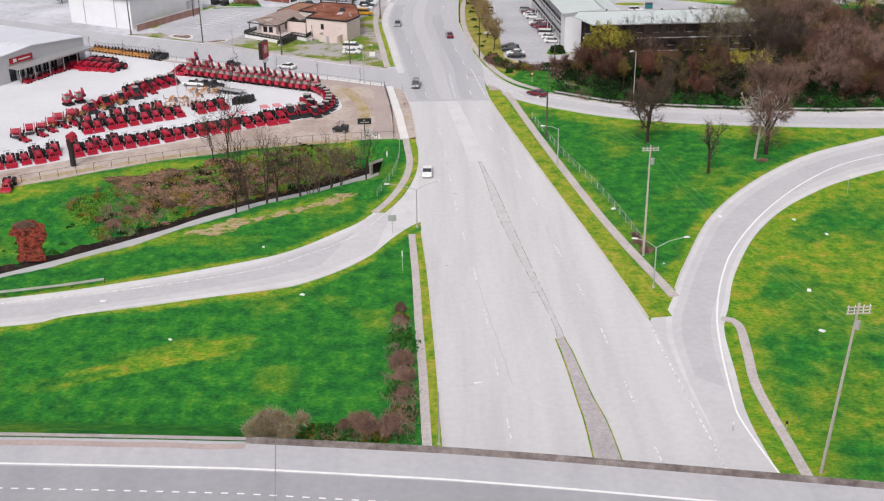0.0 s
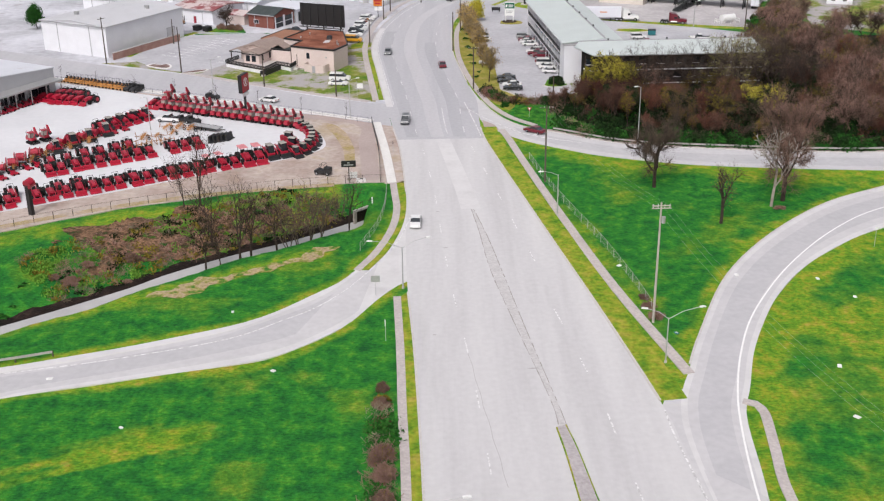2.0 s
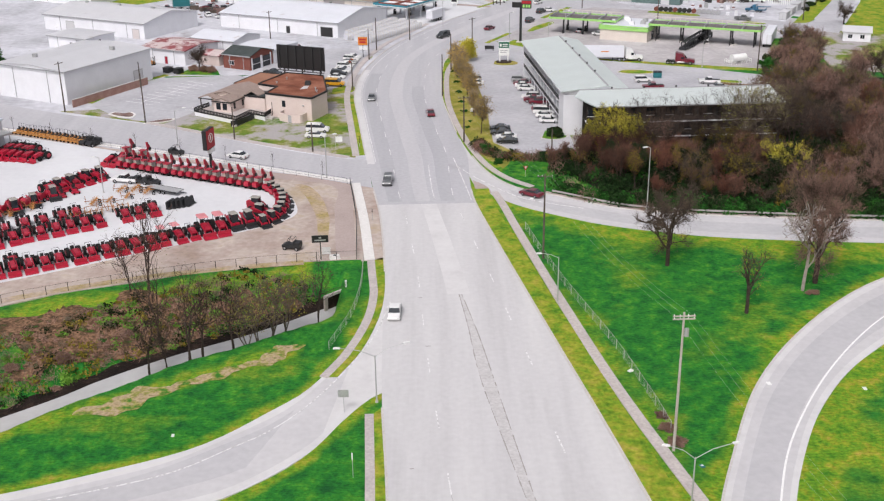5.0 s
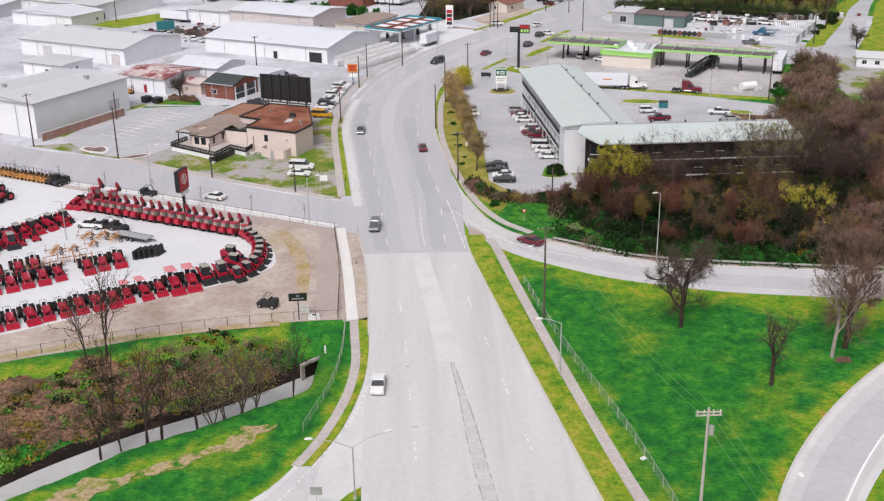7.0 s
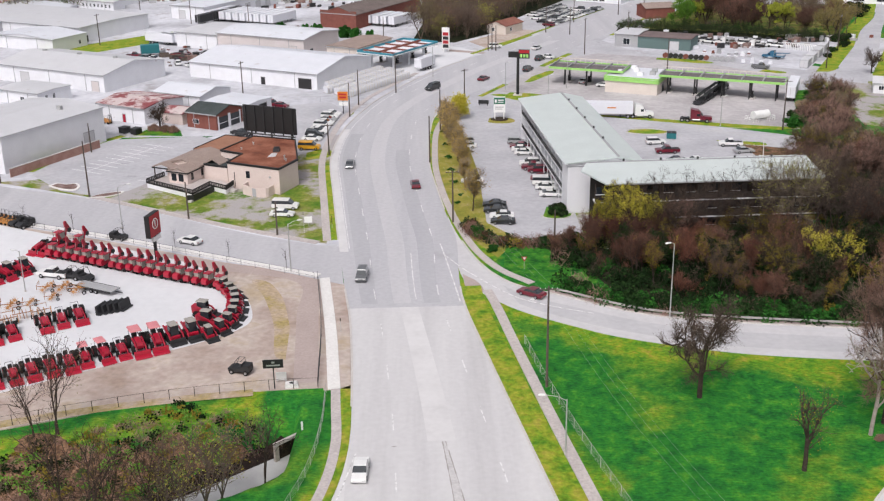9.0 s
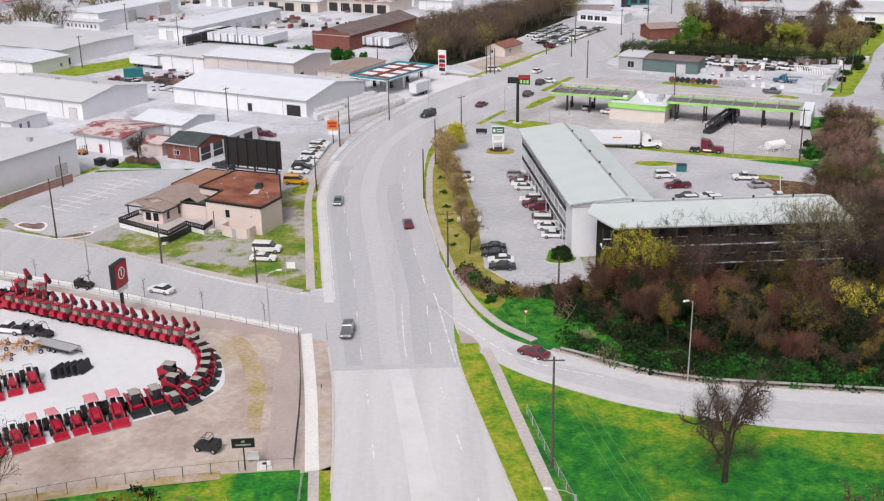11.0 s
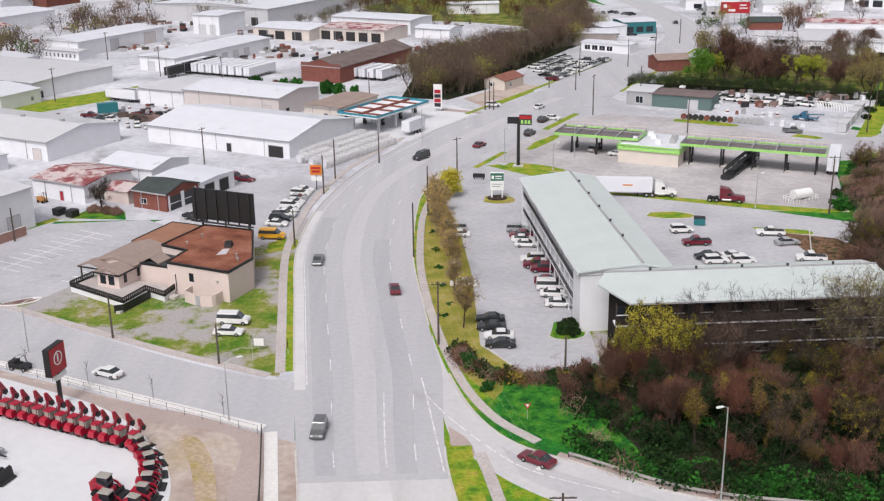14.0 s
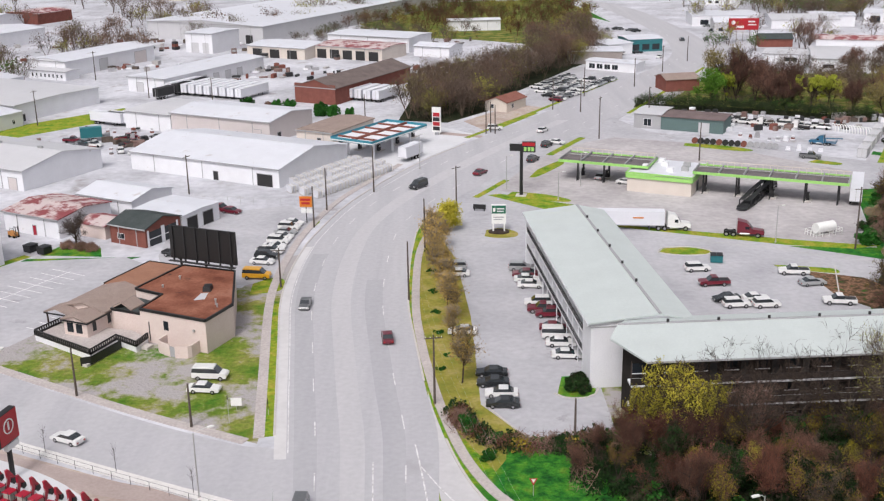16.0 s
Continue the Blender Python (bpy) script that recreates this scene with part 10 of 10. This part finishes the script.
for pts in (spline([(-75.6, 305.4), (-74.4, 307.4), (-72.0, 306.2), (-70.2, 307.0), (-68.6, 304.6), (-69.0, 301.8), (-72.4, 302.8), (-75.6, 305.4)], 4)[:-1], spline([(-65.0, 296.6), (-63.2, 298.4), (-60.4, 300.2), (-58.2, 300.6), (-58.8, 298.6), (-61.8, 296.8), (-65.0, 296.6)], 4)[:-1]):
    structure("kerb_island", Geo().prism(pts, -0.1, 0.16), "walk_new", "white kerbed island in the car park", "kerb")
    cx, cy = sum(p[0] for p in pts) / len(pts), sum(p[1] for p in pts) / len(pts)
    g = Geo().prism([(cx + (p[0] - cx) * 0.82, cy + (p[1] - cy) * 0.74) for p in pts], -0.1, 0.18)
    structure("island_mulch", g, "scrap", "brown mulch in the kerbed island", "mulch")
for pts, mat, nm, lb in (
    (spline([(27.6, 280), (29.0, 278.8), (32.0, 279.0), (33.2, 281.5), (32.0, 285.5), (28.8, 285.6)], 4), "grass", "motel_island", "green kerbed bed at the motel's corner"),
    (spline([(20.8, 354), (23.5, 352.6), (27.2, 353.4), (27.6, 356.5), (24.5, 359.4), (21.4, 358.2)], 4), "mulch", "sign_bed", "leafy bed round the motel sign"),
    (spline([(54.2, 341.6), (58.0, 339.8), (63.0, 340.0), (64.0, 342), (60.5, 344.2), (55.6, 344)], 4), "verge", "yard_island", "kerbed grass island in the motel yard"),
    (spline([(74, 333), (80, 331.5), (84.5, 330), (84, 327.6), (78, 329.6), (74.6, 330.6)], 4), "verge", "yard_bed", "dry grass bed in the motel yard"),
    ([(78.6, 329.2), (88, 325), (92, 316), (84, 310), (80, 316)], "bank", "earth_heap", "brown leaf-strewn bare earth behind the motel"),
    (spline([(79, 432), (92, 424.5), (96, 425.5), (90, 431), (80, 435)], 4), "verge", "street_island", "strip of yellow-green grass beyond the station"),
    (spline([(106, 411), (112, 407.5), (114, 409.4), (109, 413.4)], 4), "verge", "street_island_far", "small grass island beyond the station"),
    (spline([(-15.9, 360.5), (-14.2, 366), (-14.9, 367.2), (-17, 361.5)], 4), "verge", "roadside_tuft", "dry grass tuft beside the garage pavement"),
    (spline([(-22.5, 322.6), (-17.5, 324), (-17.2, 329.5), (-19.6, 331), (-22.8, 328)], 4), "verge", "van_verge", "grass verge beside the garage lot"),
    ([(12.0, 452.4), (24.0, 446.6), (25.2, 449.2), (13.4, 455.4)], "dirt_dark", "planting_strip", "bare brown planting strip at the far station"),
    ([(30, 458), (44, 481), (42, 482.4), (27, 460)], "verge", "roadside_verge", "dry roadside verge by the dirt forecourt"),
    (spline([(11.2, 251.2), (13.6, 247.6), (14.4, 243.6), (12.6, 243.4), (11.4, 246.5)], 4), "dirt_dark", "gore_gravel", "bare gravel tip between road and slip road"),
):
    parcel(nm, pts, 0.045, mat, lb, "bed")
for pts in (spline([(27.2, 280), (28.8, 278.4), (32.0, 278.6), (33.6, 281.5), (32.2, 285.9)], 4), spline([(54.0, 341.4), (58.0, 339.4), (63.2, 339.6), (64.3, 342), (60.5, 344.5), (55.4, 344.3), (54.0, 341.4)], 4), spline([(17.0, 277.0), (21.8, 267.9), (24, 266.9)], 4), [(85.0, 331.5), (80.4, 316)]):
    g = Geo()
    ribbon(g, pts, 0.2, -0.1, 0.17)
    structure("bed_kerb", g, "kerb", "pale kerb round a planted bed", "kerb")


def skip(x, y, turn, mat, label):
    t = thing("dumpster", x, y, 0.03, turn, label, "dumpster")
    part("body", Geo().side([(-0.9, 0.15), (0.9, 0.15), (1.0, 1.3), (-1.0, 1.6)], -1.1, 1.1), mat, t)
    part("lid", Geo().box(-1.05, 1.05, -1.15, -0.03, 1.5, 1.6).box(-1.05, 1.05, 0.03, 1.15, 1.5, 1.6), "machine_black", t)


skip(63.8, 335.2, 80, "teal", "dark teal rubbish skip on the motel yard")
skip(-67.4, 348.2, -28, "machine_black", "black rubbish skip at the car park's edge")
skip(-70.6, 349.6, -28, "machine_black", "black rubbish skip at the car park's edge")
t = thing("forklift", -77.5, 359.5, 0.03, -30, "orange yard forklift by the workshop", "forklift")
part("body", Geo().side([(-1.2, 0.4), (0.9, 0.4), (0.9, 0.9), (0.2, 1.1), (-1.2, 1.3)], -0.6, 0.6), "orange", t)
part("mast", Geo().box(0.95, 1.1, -0.4, -0.3, 0.1, 2.6).box(0.95, 1.1, 0.3, 0.4, 0.1, 2.6), "machine_black", t)
part("cage", Geo().path([(-0.7, -0.5, 1.2), (-0.5, -0.5, 2.1), (0.6, -0.5, 2.1), (0.8, -0.5, 0.9)], 0.05).path([(-0.7, 0.5, 1.2), (-0.5, 0.5, 2.1), (0.6, 0.5, 2.1), (0.8, 0.5, 0.9)], 0.05), "machine_black", t)
for x in (-0.8, 0.6):
    for s_ in (-1, 1):
        wheel(t, x, s_ * 0.55, 0.32, 0.24, "wheel", "")

# stone yard beside the far station
def slab_rack():
    t = thing("slab_rack", 0, 0, -60, 0, "rack of upright pale stone slabs in the stone yard", "stone slabs", "stone slab racks")
    part("frame", Geo().box(-1.4, 1.4, -0.8, 0.8, 0.0, 0.12), "steel_dull", t)
    for k, y in enumerate((-0.6, -0.2, 0.2, 0.6)):
        part("slab", Geo().box(-1.4, 1.4, y - 0.06, y + 0.06, 0.12, 1.75 + 0.08 * (k % 2)), M["walk_new"] if k % 2 else M["sheet_white"], t)
    return t


random.seed(77)
rack = slab_rack()
for i in range(13):
    for j in range(4):
        x, y = -16.6 + i * 1.42 - j * 3.3, 386.6 + i * 2.15 + j * 2.4
        if (i, j) in ((0, 3), (1, 3), (12, 0), (5, 2)):
            continue
        copy_thing(rack, pose(x, y, 0.03, 0, 0, -58 + random.uniform(-4, 4)))
drop_source(rack)


def crate_stack(x, y, s, mats, turn):
    t = thing("pallet_stack", x, y, 0.03, turn, "stack of pallets and crates standing in a yard", "pallets", "yard stock")
    z = 0.0
    for k in range(random.randint(2, 3)):
        h = random.uniform(0.5, 0.9) * s
        part("crate", Geo().box(-0.8 * s + 0.1 * k, 0.8 * s - 0.1 * k, -0.6 * s, 0.6 * s, z, z + h - 0.06), random.choice(mats), t)
        z += h


for i in range(20):
    crate_stack(88 + 2.1 * i + random.uniform(-1, 1), 474.5 - 1.08 * i + random.uniform(-1.2, 1.2), random.uniform(0.8, 1.2), ("machine_black", "machine_black", "wall_grey", "scrap", "wall_white"), -27 + random.uniform(-15, 15))
for i in range(9):
    crate_stack(100 + 3.0 * i + random.uniform(-1, 1), 466.5 - 1.55 * i + random.uniform(-1.2, 1.2), random.uniform(0.7, 1.0), ("wall_white", "wall_white", "machine_black", "wall_grey"), -27 + random.uniform(-5, 5))
for i in range(7):
    crate_stack(97 + 2.2 * i, 440.5 - 1.0 * i + random.uniform(-2, 2), random.uniform(0.6, 0.9), ("wall_white", "brick_far", "wall_white", "wall_grey"), -27 + random.uniform(-9, 9))
for i in range(14):
    x, y = 82.6 + 1.5 * i, 434.8 - 0.7 * i
    t = thing("cable_drum", x, y, 0.03, -25 + random.uniform(-6, 6), "large reel lying on its rim at the yard's front", "reel", "reel row")
    mat = "machine_black" if i % 4 and i < 9 else ("brick_far" if i < 9 else "wall_grey")
    part("core", Geo().tube((0, -0.4, 0.8), (0, 0.4, 0.8), 0.6, 0.6, 12), mat, t)
    for e in (-0.45, 0.4):
        part("flange", Geo().tube((0, e, 0.8), (0, e + 0.06, 0.8), 0.8, 0.8, 14), mat, t)
for i in range(4):
    crate_stack(105.2 + 2.6 * i, 424.6 - 0.9 * i, 0.75, ("wall_white",), -27)


def storage_box(x, y, l, turn):
    """A low steel container with ribbed sides and a pair of doors."""
    t = thing("storage_container", x, y, 0.03, turn, "grey steel storage container along the yard's fence", "container", "yard containers")
    g = Geo().box(0, l, 0, 2.4, 0.1, 2.5)
    for k in range(int(l / 0.6)):
        g.box(0.25 + 0.6 * k, 0.4 + 0.6 * k, -0.05, 0.0, 0.15, 2.45)
    part("body", g, "wall_grey", t)
    part("roof", Geo().box(-0.04, l + 0.04, -0.04, 2.44, 2.5, 2.6), "roof_grey", t)
    for k in (0, 1):
        part("door", Geo().box(-0.05, 0.0, 0.08 + 1.16 * k, 1.16 + 1.16 * k, 0.2, 2.4), "sheet_grey", t)


for k in range(4):
    storage_box(122.0 + 4.4 * k, 413.5 + 8.0 * k, 6.2, 61)
for i in range(44):
    x, y = random.uniform(-104, -62), random.uniform(424, 452)
    crate_stack(x + (y - 424) * 0.4, y - (x + 62) * 0.5, random.uniform(0.45, 0.9), ("scrap", "wall_white", "machine_black", "wall_grey", "brick_far"), random.uniform(-60, 30))
for i in range(16):
    a = random.uniform(0, 1)
    crate_stack(-120 + 100 * a + random.uniform(-4, 4), 650 - 55 * a + random.uniform(-8, 4), random.uniform(0.8, 1.7), ("scrap", "wall_grey", "machine_black", "brick_far"), random.uniform(-60, 30))
for x, y, a, p, lb in ((106.5, 456.4, 157, "white", "white flatbed lorry in the equipment yard"), (115.0, 450.8, 157, "white", "white flatbed lorry in the equipment yard"), (115.6, 430.6, 150, "blue", "blue crane lorry in the equipment yard")):
    t = lorry(x, y, a, CAR_PAINT[p], lb)
    t.scale = (0.8, 0.85, 0.72)
    part("flatbed", Geo().box(-5.6, -1.5, -1.15, 1.15, 1.05, 1.3).box(-5.6, -5.45, -1.15, 1.15, 1.3, 2.1).box(-1.75, -1.6, -1.15, 1.15, 1.3, 2.4), "machine_black" if p == "white" else CAR_PAINT[p], t)
    if p == "blue":
        part("boom", Geo().tube((-2.0, 0.5, 2.6), (-7.6, 0.5, 3.0), 0.28, 0.18, 8).tube((-2.0, 0.5, 1.2), (-2.0, 0.5, 2.7), 0.3, 0.3, 8), CAR_PAINT[p], t)
for i in range(14):
    t = thing("white_pipe", 125.4 + 0.62 * i, 446.4 - 0.5 * i, 0.03, -38, "white bent pipe standing in a row", "pipe", "pipe row")
    part("shaft", Geo().tube((0.2, 0, 0), (0, 0, 1.5), 0.15, 0.15, 8), "sign_white", t)
    part("bend", Geo().tube((0, 0, 1.45), (-0.45, 0, 2.2), 0.15, 0.13, 8).tube((-0.45, 0, 2.15), (-0.9, 0, 2.1), 0.13, 0.13, 8), "sign_white", t)
t = thing("gas_cage", 87.4, 349.0, 0, 24, "white gas tank behind white railings on the forecourt", "tank")
part("tank", Geo().tube((0.8, 1.2, 1.5), (5.4, 1.2, 1.5), 1.05, 1.05, 16), "sign_white", t, smooth=False)
for x in (1.4, 4.8):
    part("saddle", Geo().box(x - 0.15, x + 0.15, 0.4, 2.0, 0, 1.0), "walk_new", t)
for a, b in (((-0.4, -0.4), (6.4, -0.4)), ((6.4, -0.4), (6.4, 2.8)), ((6.4, 2.8), (-0.4, 2.8)), ((-0.4, 2.8), (-0.4, -0.4))):
    for z in (0.6, 1.2):
        part("rail", Geo().tube((*a, z), (*b, z), 0.05, 0.05, 6), "sign_white", t)
    for k in range(4):
        px, py = a[0] + (b[0] - a[0]) * k / 4, a[1] + (b[1] - a[1]) * k / 4
        part("post", Geo().tube((px, py, 0), (px, py, 1.25), 0.07, 0.07, 6), "sign_white", t)

# young saplings in the new pavement's strip and scraps of litter
random.seed(91)
for k in range(8):
    x, y, *_ = along(spline([(-17, 254), (-30, 260.6), (-54, 273), (-80.7, 285.4), (-104, 298)]), 2 + 12 * k)
    t = thing("sapling", x, y, 0.1, 0, "thin bare sapling by the new pavement", "tree", "saplings")
    g = Geo()
    g.tube((0, 0, 0), (0, 0, 3.2), 0.04, 0.02, 5)
    part("trunk", g, "bark", t)
    g = Geo()
    for q in range(16):
        a, z0 = random.uniform(0, 6.28), random.uniform(1.2, 3.0)
        g.tube((0, 0, z0), (0.6 * math.cos(a), 0.6 * math.sin(a), z0 + 0.9), 0.012, 0.006, 3)
    part("crown", g, "twig", t)
for k, (x, y) in enumerate(((57.8, 166.6), (61, 160), (52, 140), (-36, 128), (-20, 141), (-48, 139.5), (29, 172), (33.2, 149.5), (46, 168), (-28, 158), (22, 240), (50, 128))):
    t = thing("litter", x, y, float(ground_height(x, y)) + 0.03, random.uniform(0, 360), "scrap of pale litter lying in the grass", "litter", "litter")
    g = Geo()
    w = random.uniform(0.2, 0.45)
    g.prism([(-w, -w * 0.6), (w * 0.9, -w * 0.7), (w, w * 0.5), (-w * 0.7, w * 0.7)], 0, 0.12)
    part("sheet", g, "teal" if k == 7 else "sign_white", t)
    part("fold", Geo().prism([(-w * 0.5, -w * 0.3), (w * 0.4, -w * 0.3), (w * 0.2, w * 0.4)], 0.12, 0.2), "sign_white", t)


# loose clutter of the industrial yards, too much to count
def yard_clutter(name, label, n, spots, seed):
    rng = random.Random(seed)
    heaps = {}
    for _ in range(n):
        cx, cy, sx, sy = rng.choice(spots)
        x, y = rng.gauss(cx, sx), rng.gauss(cy, sy)
        w, d, h = rng.uniform(0.4, 2.0), rng.uniform(0.4, 1.4), rng.uniform(0.3, 1.7)
        mat = rng.choice(("scrap", "machine_black", "wall_white", "steel_dull", "brick_far", "wall_grey", "wood_pole"))
        heaps.setdefault(mat, Geo()).box(-w, w, -d, d, -0.05, h, pose(x, y, 0.02, 0, 0, rng.uniform(0, 90)), 0.05)
    root = thing(name, 0, 0, 0, 0, label, "clutter", "", "stuff")
    for mat, gg in heaps.items():
        part("heap", gg, mat, root)


yard_clutter("yard_clutter", "loose pallets, drums and scrap lying about the yards", 420, [(-70, 447, 12, 4), (-30, 560, 20, 5), (-110, 590, 26, 5), (-60, 575, 14, 5), (10, 575, 16, 4), (-5, 640, 24, 6), (-150, 520, 14, 8), (118, 455, 12, 5), (140, 462, 10, 3), (-120, 660, 40, 12), (-220, 640, 40, 40)], 4)
